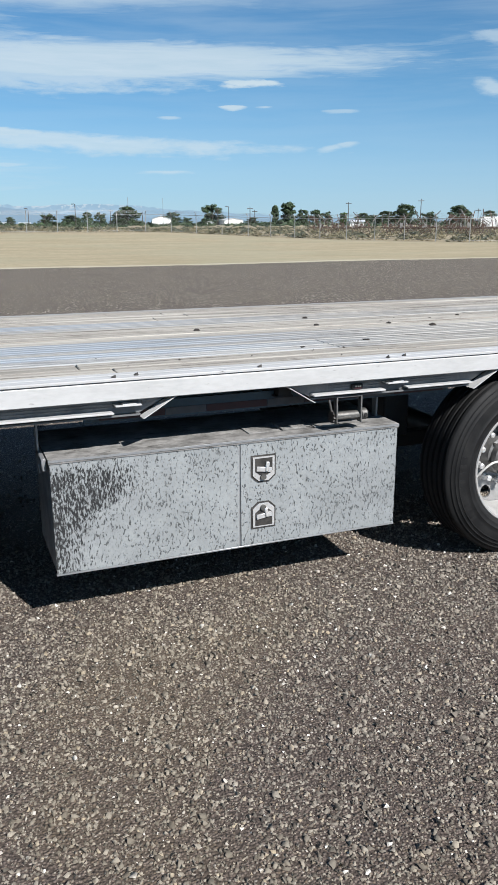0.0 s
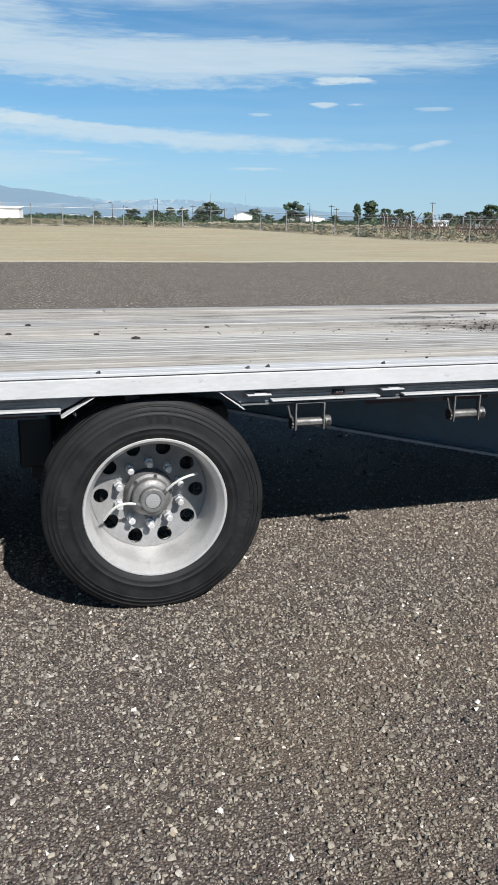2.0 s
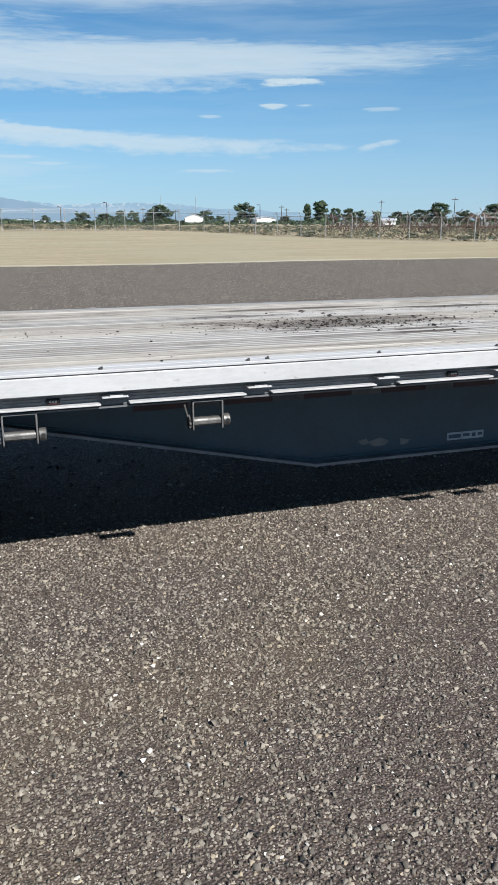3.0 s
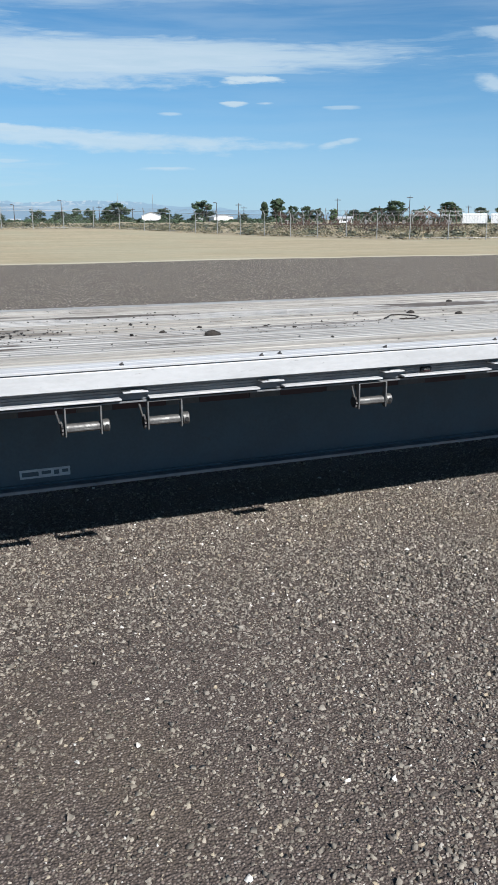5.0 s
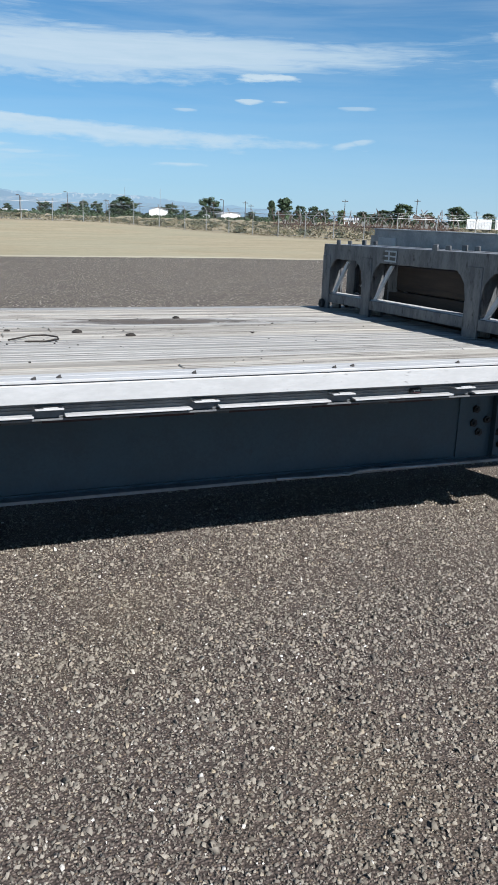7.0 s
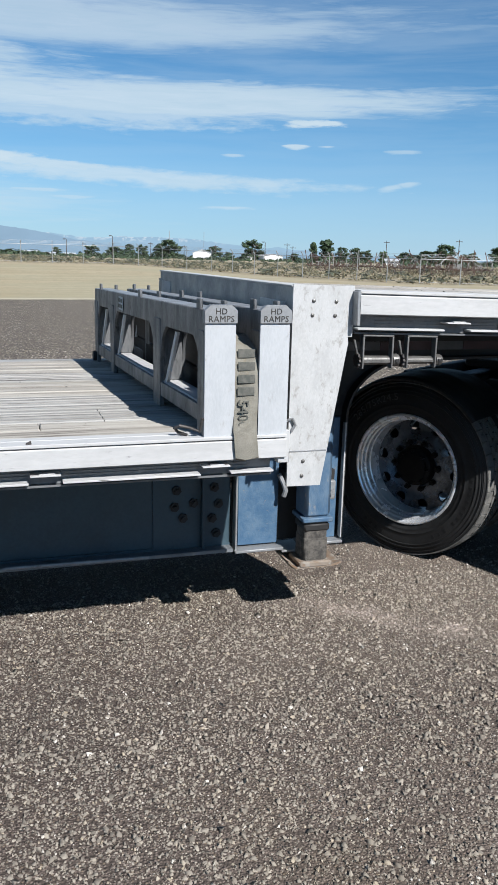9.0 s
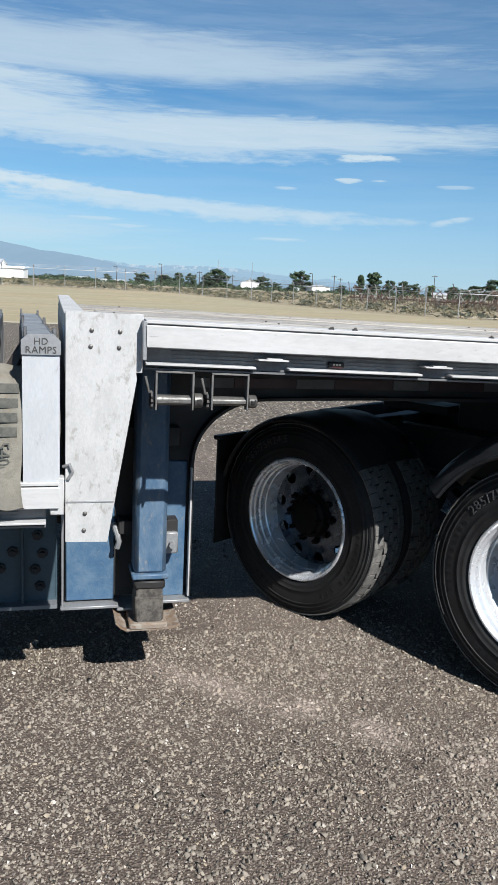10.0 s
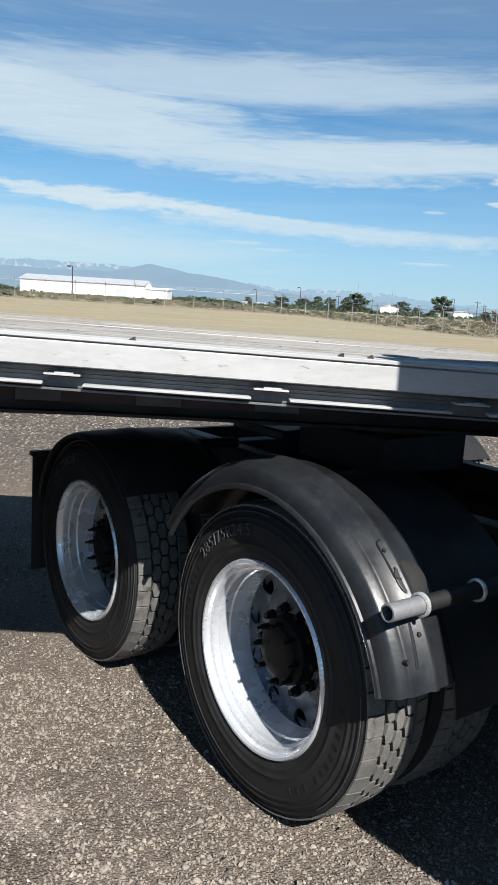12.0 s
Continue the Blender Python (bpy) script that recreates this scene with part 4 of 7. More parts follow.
def build_beam(y):
    web = part("main_beam", Shape().plate(BEAM, y - 0.006, y + 0.006), "beam", trailer, "dark blue-black tapered main beam", angle=20)
    low = Shape()
    for (xa, za), (xb, zb) in ((BEAM[1], BEAM[2]), (BEAM[2], BEAM[3]), (BEAM[3], BEAM[4])):
        low.plate([(xa, za), (xb, zb), (xb, zb - 0.016), (xa, za - 0.016)], y - 0.075, y + 0.075)
    part("bottom_flange", low, "flange", web, "grey edge of the beam flange, lightened as by ground bounce")
    weld = Shape()
    for (xa, za), (xb, zb) in ((BEAM[2], BEAM[3]), (BEAM[3], BEAM[4])):
        weld.plate([(xa, za + 0.01), (xb, zb + 0.01), (xb, zb), (xa, za)], y - 0.016, y)
    part("weld_seam", weld, "beam", web)
    part("top_flange", Shape().box((0.2, y - 0.07, 0.86), (12.70, y + 0.07, 0.875), 0.002), "beam", web)
    return web


near_beam = build_beam(0.745)
build_beam(WIDTH - 0.745)
cross = part("cross_member", Shape().box((0.3, 0.075, 0.875), (0.36, WIDTH - 0.075, 0.955), 0.002).box((0.29, 0.075, 0.868), (0.37, WIDTH - 0.075, 0.875), 0.001), "black", trailer)
for k in range(1, 21):
    again(cross, (k * PITCH, 0, 0))
# end plate with bolts where the beam meets the step
joint = part("splice_plate", Shape().box((12.33, 0.730, 0.322), (12.695, 0.739, 0.85), 0.002), "beam", near_beam)
part("splice_rib", Shape().box((12.555, 0.69, 0.322), (12.565, 0.732, 0.85), 0.002), "beam", joint)
bolt = None
for x, z in ((12.44, 0.605), (12.43, 0.525), (12.52, 0.54), (12.47, 0.47), (12.62, 0.61), (12.64, 0.53), (12.61, 0.46), (12.63, 0.385)):
    if bolt is None:
        bolt = part("bolt", Shape().tube([(x, 0.732, z), (x, 0.716, z)], 0.023, 6).tube([(x, 0.718, z), (x, 0.702, z)], 0.011, 8), "black", joint, "black hexagon bolt")
        bx, bz = x, z
    else:
        again(bolt, (x - bx, 0, z - bz))
# worn sticker on the beam, its print no longer legible
sticker = part("beam_sticker", Shape().box((7.74, 0.7355, 0.355), (7.985, 0.7385, 0.400), 0.0005), "label", near_beam, "peeled pale sticker with bars of print")
for k, (a, b) in enumerate(((7.75, 7.83), (7.845, 7.89), (7.905, 7.93), (7.945, 7.975))):
    part("print_bar", Shape().box((a, 0.733, 0.366 + 0.006 * (k % 2)), (b, 0.736, 0.388), 0.0005), "beam", sticker)
for x, z, r in ((7.30, 0.385, 0.05), (7.46, 0.375, 0.04), (7.21, 0.395, 0.035)):
    pts = [(x + r * random.uniform(0.6, 1.5) * math.cos(q * 0.7), z + 0.5 * r * random.uniform(0.6, 1.3) * math.sin(q * 0.7)) for q in range(9)]
    part("glue_patch", Shape().plate(pts, 0.7362, 0.7385), "channel", near_beam, "torn remains of a sticker")

# reflective tape: on a short sill by the toolbox and along the near main beam
RED, SILVER = 0.279, 0.178


def lay_tape(x, x1, y, z0, z1, red, parent):
    while x < x1 - 0.03:
        e = min(x + (RED if red else SILVER), x1)
        part("tape", Shape().box((x + 0.0015, y - 0.003, z0), (e - 0.0015, y, z1), 0.0005), "tape_red" if red else "tape_white", parent, "red reflective tape" if red else "silver reflective tape")
        x, red = e, not red


sill = part("sill", Shape().box((2.52, 0.128, 0.818), (4.25, 0.134, 0.891), 0.001), "beam", rear_rail)
lay_tape(2.58, 4.22, 0.128, 0.826, 0.856, True, sill)
lay_tape(5.925, 12.30, 0.7315, 0.668, 0.712, True, near_beam)

# small marker lights in the rail channel
for x, z, rail in ((1.7, DR, rear_rail), (3.717, DR, rear_rail), (5.49, DR, rear_rail), (7.30, DR, rear_rail), (9.585, DR, rear_rail), (11.59, DR, rear_rail), (13.64, DF, front_rail)):
    zc = z - 0.124
    m = part("marker_light", Shape().box((x - 0.028, 0.046, zc - 0.012), (x + 0.028, 0.066, zc + 0.012), 0.004), "black", rail, "small black marker light housing")
    part("lens", Shape().box((x - 0.018, 0.043, zc - 0.009), (x + 0.018, 0.047, zc - 0.003), 0.001), "tape_red", m, "red lens strip")
    for k in (-1, 0, 1):
        part("diode", Shape().box((x + k * 0.011 - 0.004, 0.042, zc - 0.001), (x + k * 0.011 + 0.004, 0.047, zc + 0.006), 0.002), "lamp", m)


# ---------------------------------------------------------------- strap winches
def build_winch(x0, x1, zt, drop, rail):
    """U-shaped bail, drum with slot, ratchet and slotted end cap."""
    zb, y0, y1 = zt - drop, 0.036, 0.068
    zc = zb + 0.032
    w = part("strap_winch", Shape().box((x0, y0, zt - 0.007), (x1, y1, zt), 0.002).box((x0, y0, zb), (x0 + 0.007, y1, zt - 0.007), 0.002)
             .box((x1 - 0.007, y0, zb), (x1, y1, zt - 0.007), 0.002), "bail", trailer, "worn steel strap winch under the side rail")
    yc = 0.062
    drum = Shape().tube([(x0 + 0.004, yc, zc), (x1 - 0.004, yc, zc)], 0.019, 14)
    drum.box((x0 + 0.008, yc - 0.021, zc - 0.010), (x1 - 0.008, yc - 0.016, zc - 0.002), 0.001)
    part("drum", drum, "steel", w)
    cap = Shape().lathe([(0.017, 0.0), (0.026, 0.004), (0.027, 0.028), (0.024, 0.032), (0.010, 0.032), (0.010, 0.006)], Matrix.Translation((x1, yc, zc)) @ pose(0, 0, 0, 0, 90, 0), 14)
    c = part("end_cap", cap, "steel", w)
    part("bar_hole", Shape().tube([(x1 + 0.018, yc - 0.0285, zc), (x1 + 0.018, yc - 0.02, zc)], 0.009, 10), "black", c)
    gear = Shape()
    place = Matrix.Translation((x0 - 0.010, yc, zc)) @ pose(0, 0, 0, 0, 90, 0)
    n = 22
    vs = [place @ Vector(((0.031 if k % 2 else 0.024) * math.cos(2 * math.pi * k / n), (0.031 if k % 2 else 0.024) * math.sin(2 * math.pi * k / n), z)) for z in (-0.004, 0.004) for k in range(n)]
    gear.add(vs, [(k, (k + 1) % n, n + (k + 1) % n, n + k) for k in range(n)] + [tuple(range(n)), tuple(range(n, 2 * n))])
    part("ratchet", gear, "steel_dark", w)
    part("pawl", Shape().box((x0 - 0.016, yc - 0.02, zc + 0.028), (x0 - 0.008, yc - 0.008, zc + 0.085), 0.002).turned(Matrix.Translation((x0, yc, zc)) @ pose(0, 0, 0, 0, -14, 0) @ Matrix.Translation((-x0, -yc, -zc))), "steel", w)
    return w


for x0, x1 in ((3.609, 3.737), (5.289, 5.425), (6.05, 6.184), (7.878, 8.03), (8.22, 8.372), (9.217, 9.366)):
    build_winch(x0, x1, 0.859, 0.125, rear_rail)
for x0, x1 in ((13.010, 13.140), (13.198, 13.328)):
    build_winch(x0, x1, 1.383, 0.132, front_rail)


# ---------------------------------------------------------------- tool box
def build_tool_box(x0, x1, z0, z1):
    y0, y1 = 0.078, 0.56
    box = part("tool_box", Shape().box((x0 + 0.004, y0 + 0.006, z0 + 0.002), (x1 - 0.004, y1, z1 - 0.004), 0.006), "alu_grey", trailer, "dull galvanised tool box hung under the deck, rust-streaked at one end")
    xm = 3.169
    for a, b in ((x0, xm - 0.0025), (xm + 0.0025, x1)):
        d = part("door", Shape().box((a + 0.002, y0, z0 + 0.004), (b - 0.002, y0 + 0.006, z1 - 0.012), 0.002), "box", box, "mud-flecked galvanised sheet door")
        if a > x0:
            for zc, up in ((0.560, 1), (0.346, -1)):
                w, h = 0.058, 0.062
                poly = [(-w, h), (w, h), (w, -h * 0.55), (w * 0.45, -h), (-w * 0.45, -h), (-w, -h * 0.55)]
                xc = 3.278
                q = [(xc + px, zc + pz * up) for px, pz in poly]
                ring = part("latch", Shape().plate(q, y0 - 0.004, y0 + 0.001), "steel_dark", d, "bright folding paddle latch in a dark rim")
                q2 = [(xc + px * 0.90, zc + pz * up * 0.90) for px, pz in poly]
                q2 = [(xc + px * 0.88, zc + pz * up * 0.88) for px, pz in poly]
                part("latch_cup", Shape().plate(q2, y0 - 0.0075, y0 - 0.004), "chrome", ring)
                q3 = [(xc + px * 0.70, zc + (pz * 0.62 + 0.010) * up) for px, pz in poly]
                part("latch_well", Shape().plate(q3, y0 - 0.0085, y0 - 0.0072), "steel_dark", ring)
                part("paddle", Shape().box((xc - 0.036, y0 - 0.016, zc - 0.013), (xc + 0.036, y0 - 0.008, zc + 0.009), 0.003)
                     .box((xc + 0.004, y0 - 0.021, zc - 0.010), (xc + 0.020, y0 - 0.008, zc + 0.034), 0.003)
                     .turned(Matrix.Translation((xc, y0, zc)) @ pose(0, 0, 0, 0, 8 * up, 0) @ Matrix.Translation((-xc, -y0, -zc))), "chrome", ring, "worn bright paddle")
                part("lock_barrel", Shape().tube([(xc - 0.004, y0 - 0.006, zc - 0.036 * up), (xc - 0.004, y0 - 0.018, zc - 0.036 * up)], 0.013, 12), "steel", ring)
        for k in range(9):
            z = z0 + 0.045 + k * (z1 - z0 - 0.09) / 8
            xr = (xm - 0.014) if a == x0 else (x1 - 0.014)
            if k == 0:
                r0 = part("rivet", Shape().lathe([(0.004, 0), (0.0035, 0.0015), (0.0001, 0.002)], Matrix.Translation((xr, y0, z)) @ pose(0, 0, 0, 90, 0, 0), 8), "alu_grey", d)
                rz = z
            else:
                again(r0, (0, 0, z - rz))
    lid = Shape()
    vs, fs, n = [], [], 60
    for i in range(n + 1):
        x = x0 - 0.002 + (x1 - x0 + 0.004) * i / n
        rag = 0.27 + 0.012 * math.sin(i * 0.9) + (0.05 if 0.28 < i / n < 0.34 else 0.0)
        for y, z in ((y0 - 0.004, z1 - 0.018), (y0 - 0.004, z1 - 0.002), (y0 + 0.004, z1), (y0 + rag, z1 + 0.001), (y1, z1 + 0.001), (y1, z1 - 0.012)):
            vs.append((x, y, z))
    for i in range(n):
        for k in range(6):
            l = (k + 1) % 6
            fs.append((i * 6 + k, i * 6 + l, i * 6 + 6 + l, i * 6 + 6 + k))
    fs += [tuple(range(6)), tuple(n * 6 + k for k in range(6))[::-1]]
    lid.add(vs, fs)
    part("lid", lid, "box_top", box, "dusty sheet-metal lid with caked dirt")
    part("lid_edge", Shape().box((x0 - 0.003, y0 - 0.0065, z1 - 0.011), (x1 + 0.003, y0 - 0.0035, z1 - 0.001), 0.001), "alu_grey", box)
    for x in (x0 - 0.02, x1 - 0.02):
        part("hanger", Shape().box((x - 0.005, 0.24, z1 - 0.1), (x + 0.005, 0.28, DR - 0.14), 0.002), "alu_grey", box)
    part("corner_bracket", Shape().box((x0 - 0.024, 0.11, z1 - 0.055), (x0 - 0.006, 0.30, z1 - 0.002), 0.004), "alu_grey", box)
    for k in range(3):
        part("mud_ridge", Shape().box((3.24 + 0.16 * k, 0.15, z1), (3.36 + 0.16 * k, 0.30, z1 + 0.006 + 0.005 * (k % 2)), 0.004), "box_top", box)
    part("bottom_lip", Shape().box((x0, y0 - 0.003, z0 - 0.004), (x1, y0 + 0.02, z0 + 0.004), 0.002), "alu_grey", box)


build_tool_box(2.367, 3.952, 0.206, 0.698)


# ---------------------------------------------------------------- wheels
def tyre_profile(r, rim, half, grooves=4):
    """Half-moon sidewalls with ridges and a grooved tread, as (radius, out)."""
    h = r - rim
    side = [(rim - 0.006, half * 0.78), (rim + 0.004, half * 0.84), (rim + 0.012, half * 0.90), (rim + h * 0.18, half * 0.975), (rim + h * 0.20, half * 0.985), (rim + h * 0.22, half * 0.98),
            (rim + h * 0.30, half * 0.99), (rim + h * 0.31, half * 1.005), (rim + h * 0.33, half * 1.005), (rim + h * 0.34, half * 0.992), (rim + h * 0.45, half * 1.0), (rim + h * 0.62, half * 0.985), (rim + h * 0.63, half * 1.005), (rim + h * 0.65, half * 1.003), (rim + h * 0.66, half * 0.98), (rim + h * 0.72, half * 0.965),
            (rim + h * 0.73, half * 0.985), (rim + h * 0.75, half * 0.98), (rim + h * 0.76, half * 0.95), (rim + h * 0.83, half * 0.915), (rim + h * 0.84, half * 0.94), (rim + h * 0.86, half * 0.93), (rim + h * 0.87, half * 0.89), (r - 0.018, half * 0.87), (r - 0.006, half * 0.82)]
    tread = [(r - 0.002, half * 0.78)]
    for g in range(grooves):
        c = half * (0.78 - 1.56 * (g + 0.5) / grooves)
        tread += [(r, c + 0.009), (r - 0.013, c + 0.006), (r - 0.013, c - 0.006), (r, c - 0.009)]
    tread += [(r - 0.002, -half * 0.78)]
    return side + tread + [(a, -b) for a, b in reversed(side)]


def sidewall_bar(place, r0, r1, a0, a1, out, n=14):
    """A thin raised outline patch on a sidewall."""
    s = Shape()
    vs, fs = [], []
    for k in range(n + 1):
        a = a0 + (a1 - a0) * k / n
        for r in (r0, r1):
            for w in (out, out + 0.003):
                vs.append(place @ Vector((r * math.cos(a), r * math.sin(a), w)))
    for k in range(n):
        b = k * 4
        fs += [(b + 1, b + 3, b + 7, b + 5), (b, b + 1, b + 5, b + 4), (b + 2, b + 6, b + 7, b + 3)]
    fs += [(0, 2, 3, 1), (n * 4, n * 4 + 1, n * 4 + 3, n * 4 + 2)]
    return s.add(vs, fs)


def build_trailer_wheel(xc, zc, near):
    """Low rib tyre, polished ten-hole rim set deep, hub with oil cap and two air hoses."""
    s = 1 if near else -1
    yc = 0.160 if near else WIDTH - 0.160
    place = Matrix.Translation((xc, yc, zc)) @ pose(0, 0, 0, 90 if near else -90, 0, 0)
    w = part("wheel", Shape().lathe(tyre_profile(0.474, 0.296, 0.138, 5), place, 72, True), "tyre", trailer, "dusty black low-profile tyre on a polished rim", angle=50)
    rim = [(0.288, 0.070), (0.297, 0.098), (0.309, 0.112), (0.310, 0.122), (0.305, 0.128), (0.297, 0.127), (0.291, 0.118), (0.288, 0.104), (0.276, 0.090), (0.270, 0.060), (0.267, 0.0), (0.263, -0.06), (0.258, -0.105), (0.250, -0.118), (0.245, -0.11)]
    part("rim", Shape().lathe(rim, place, 64), "rim_alu", w, "polished aluminium rim", angle=40)

    def out(r):
        t = (r - 0.11) / 0.15
        return -0.098 - 0.012 * math.cos(t * math.pi)
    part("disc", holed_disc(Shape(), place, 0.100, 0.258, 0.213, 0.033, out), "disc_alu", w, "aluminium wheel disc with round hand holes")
    part("brake_drum", Shape().lathe([(0.0005, -0.150), (0.215, -0.150), (0.225, -0.165), (0.225, -0.300), (0.0005, -0.300)], place, 32), "black", w)
    if not near:
        return w
    hub = [(q, w - 0.088) for q, w in ((0.135, -0.06), (0.135, -0.045), (0.112, -0.035), (0.108, 0.0), (0.100, 0.018), (0.098, 0.035), (0.085, 0.040), (0.083, 0.075), (0.074, 0.084), (0.058, 0.088), (0.056, 0.112), (0.050, 0.118), (0.036, 0.118), (0.034, 0.110), (0.0005, 0.110))]
    h = part("hub", Shape().lathe(hub, place, 32), "hub", w, "cast hub with round oil cap")
    cap = Shape().lathe([(0.033, 0.022), (0.033, 0.028), (0.026, 0.029), (0.0005, 0.029)], place, 24)
    for a in range(4):
        cap.tube([place @ Vector((0.024 * math.cos(a * 0.8), 0.024 * math.sin(a * 0.8), 0.029)), place @ Vector((-0.024 * math.cos(a * 0.8), -0.024 * math.sin(a * 0.8), 0.029))], 0.002, 5)
    part("oil_cap", cap, "emblem", h)
    nut = None
    for k in range(10):
        a = 2 * math.pi * (k + 0.5) / 10
        p = Vector((0.1425 * math.cos(a), 0.1425 * math.sin(a), -0.105))
        q = Shape().tube([place @ p, place @ (p + Vector((0, 0, 0.03)))], 0.0205, 6).tube([place @ (p + Vector((0, 0, 0.028))), place @ (p + Vector((0, 0, 0.062))), place @ (p + Vector((0, 0, 0.066)))], [0.0155, 0.0150, 0.010], 10)
        if nut is None:
            nut = part("lug_nut", q, "chrome", w, "tall bright lug nut")
            p0 = place @ p
        else:
            again(nut, place @ p - p0)
    for k in range(6):
        a = 2 * math.pi * (k + 0.25) / 6
        p = Vector((0.091, 0, 0)) @ Matrix.Rotation(-a, 3, "Z")
        part("hub_bolt", Shape().tube([place @ (p + Vector((0, 0, -0.052))), place @ (p + Vector((0, 0, -0.042)))], 0.008, 6), "steel_dark", h)
    for a, bend in ((radians(200), -0.05), (radians(28), 0.03)):
        pts = []
        for t in range(9):
            u = t / 8
            r = 0.055 + 0.17 * u
            pts.append(place @ Vector((r * math.cos(a) + bend * math.sin(u * 3.1) * -math.sin(a), r * math.sin(a) + bend * math.sin(u * 3.1) * math.cos(a), 0.012 + 0.035 * math.sin(u * 3.1))))
        part("air_hose", Shape().tube(pts, 0.006, 8), "hose", w, "pale curved tyre air hose")
        part("hose_fitting", Shape().tube([pts[0], pts[1]], 0.011, 8), "hub", w)
    # maker's raised lettering, as plain bars
    for a0, a1 in ((80, 104), (168, 196), (205, 222), (318, 342), (350, 366)):
        n = max(2, int((a1 - a0) / 5))
        for k in range(n):
            b0 = radians(a0 + (a1 - a0) * k / n)
            part("raised_bar", sidewall_bar(place, 0.374, 0.408, b0, b0 + radians(2.6), 0.1355, 3), "tyre", w)
    return w


for xc in (4.682, 1.60):
    build_trailer_wheel(xc, 0.428, True)
    build_trailer_wheel(xc, 0.428, False)
    part("axle", Shape().tube([(xc, 0.36, 0.428), (xc, WIDTH - 0.36, 0.428)], 0.063, 16), "black", trailer)
    for y in (0.55, WIDTH - 0.55):
        part("suspension_bracket", Shape().box((xc - 0.55, y - 0.05, 0.50), (xc - 0.40, y + 0.05, 0.78), 0.01).box((xc - 0.5, y - 0.04, 0.44), (xc + 0.25, y + 0.04, 0.52), 0.01), "black", trailer)
        part("air_spring", Shape().lathe([(0.05, 0), (0.12, 0.02), (0.135, 0.09), (0.125, 0.13), (0.135, 0.19), (0.11, 0.24), (0.05, 0.25)], Matrix.Translation((xc + 0.3, y, 0.52)), 20), "black", trailer)


# ---------------------------------------------------------------- step, corner plate, landing gear
bulk = part("step_wall", Shape().box((STEP, 0.05, 0.98), (STEP + 0.030, WIDTH - 0.05, DF + 0.010), 0.003), "alu_grey", trailer, "grey riveted wall of the deck step")
for y0, y1 in ((0.12, 0.42), (2.22, 2.47)):
    part("wall_panel", Shape().box((STEP - 0.004, y0, 1.37), (STEP + 0.001, y1, 1.50), 0.002), "alu", bulk)
part("step_cap", Shape().box((STEP - 0.006, 0.045, DF + 0.008), (STEP + 0.06, WIDTH - 0.045, DF + 0.016), 0.003), "alu", bulk)
corner = part("corner_plate", Shape().plate([(12.722, 1.566), (12.925, 1.562), (12.949, 1.35), (12.860, 0.800), (12.722, 0.803)], 0.040, 0.052), "alu_white", trailer, "pale worn corner plate with round-head bolts", angle=20)
part("plate_seam", Shape().box((12.724, 0.0375, 0.938), (12.880, 0.0405, 0.943), 0.001), "alu_grey", corner)
part("plate_flange", Shape().box((12.925, 0.046, 1.372), (12.968, 0.056, 1.563), 0.002), "alu_white", corner)
stop = None
for x, z in ((12.803, 1.507), (12.893, 1.505), (12.800, 1.455), (12.890, 1.453), (12.785, 0.900), (12.782, 0.842)):
    if stop is None:
        stop = part("bolt_head", Shape().lathe([(0.0075, 0.0), (0.007, 0.003), (0.004, 0.005), (0.0003, 0.0055)], Matrix.Translation((x, 0.040, z)) @ pose(0, 0, 0, 90, 0, 0), 12), "steel", corner)
        sx, sz = x, z
    else:
        again(stop, (x - sx, 0, z - sz))
part("rail_end_bracket", Shape().box((12.962, 0.0, DF - 0.13), (12.976, 0.07, DF - 0.004), 0.002), "alu_grey", front_rail)
part("gap_hook", Shape().tube([(12.715, 0.045, 1.06), (12.735, 0.03, 1.07), (12.745, 0.03, 1.045), (12.73, 0.035, 1.02)], 0.006, 8), "alu_grey", corner)
part("low_rail_end", Shape().box((12.672, 0.012, 0.905), (12.718, 0.06, 1.03), 0.003), "alu_white", rear_rail)

# gooseneck: web with a rounded inner corner, upper beam, blue lower box
arc = [(13.255 + 0.32 * (1 - math.cos(t)), 0.92 + 0.28 * math.sin(t)) for t in [k * math.pi / 2 / 10 for k in range(11)]]
neck = [(12.70, 0.318), (13.255, 0.318)] + arc + [(14.0, 1.208), (15.0, 1.208), (16.0, 1.205), (16.0, 1.50), (12.76, 1.50)]
for y in (0.745, WIDTH - 0.76):
    g = part("gooseneck", Shape().plate(neck, y, y + 0.014), "black", trailer, "black gooseneck web with a rounded inner corner", angle=25)
    edge = Shape()
    line = [(13.255, 0.318)] + arc + [(14.0, 1.208), (15.0, 1.208), (16.0, 1.205)]
    for (xa, za), (xb, zb) in zip(line, line[1:]):
        d = Vector((xb - xa, zb - za))
        q = Vector((-d.y, d.x)).normalized() * 0.012
        edge.plate([(xa, za), (xb, zb), (xb - q.x, zb - q.y), (xa - q.x, za - q.y)], y - 0.055, y + 0.055)
    part("neck_flange", edge, "black", g, angle=50)
    if y < 1.0:
        lay_tape(13.26, 14.90, y, 1.237, 1.279, False, g)
for x in (13.3, 13.9, 14.5, 15.1, 15.7):
    part("cross_member", Shape().box((x, 0.08, 1.41), (x + 0.06, WIDTH - 0.08, 1.49), 0.002), "black", trailer)
part("coupler_plate", Shape().box((14.95, 0.76, 1.185), (16.0, WIDTH - 0.76, 1.20), 0.006), "black", trailer)
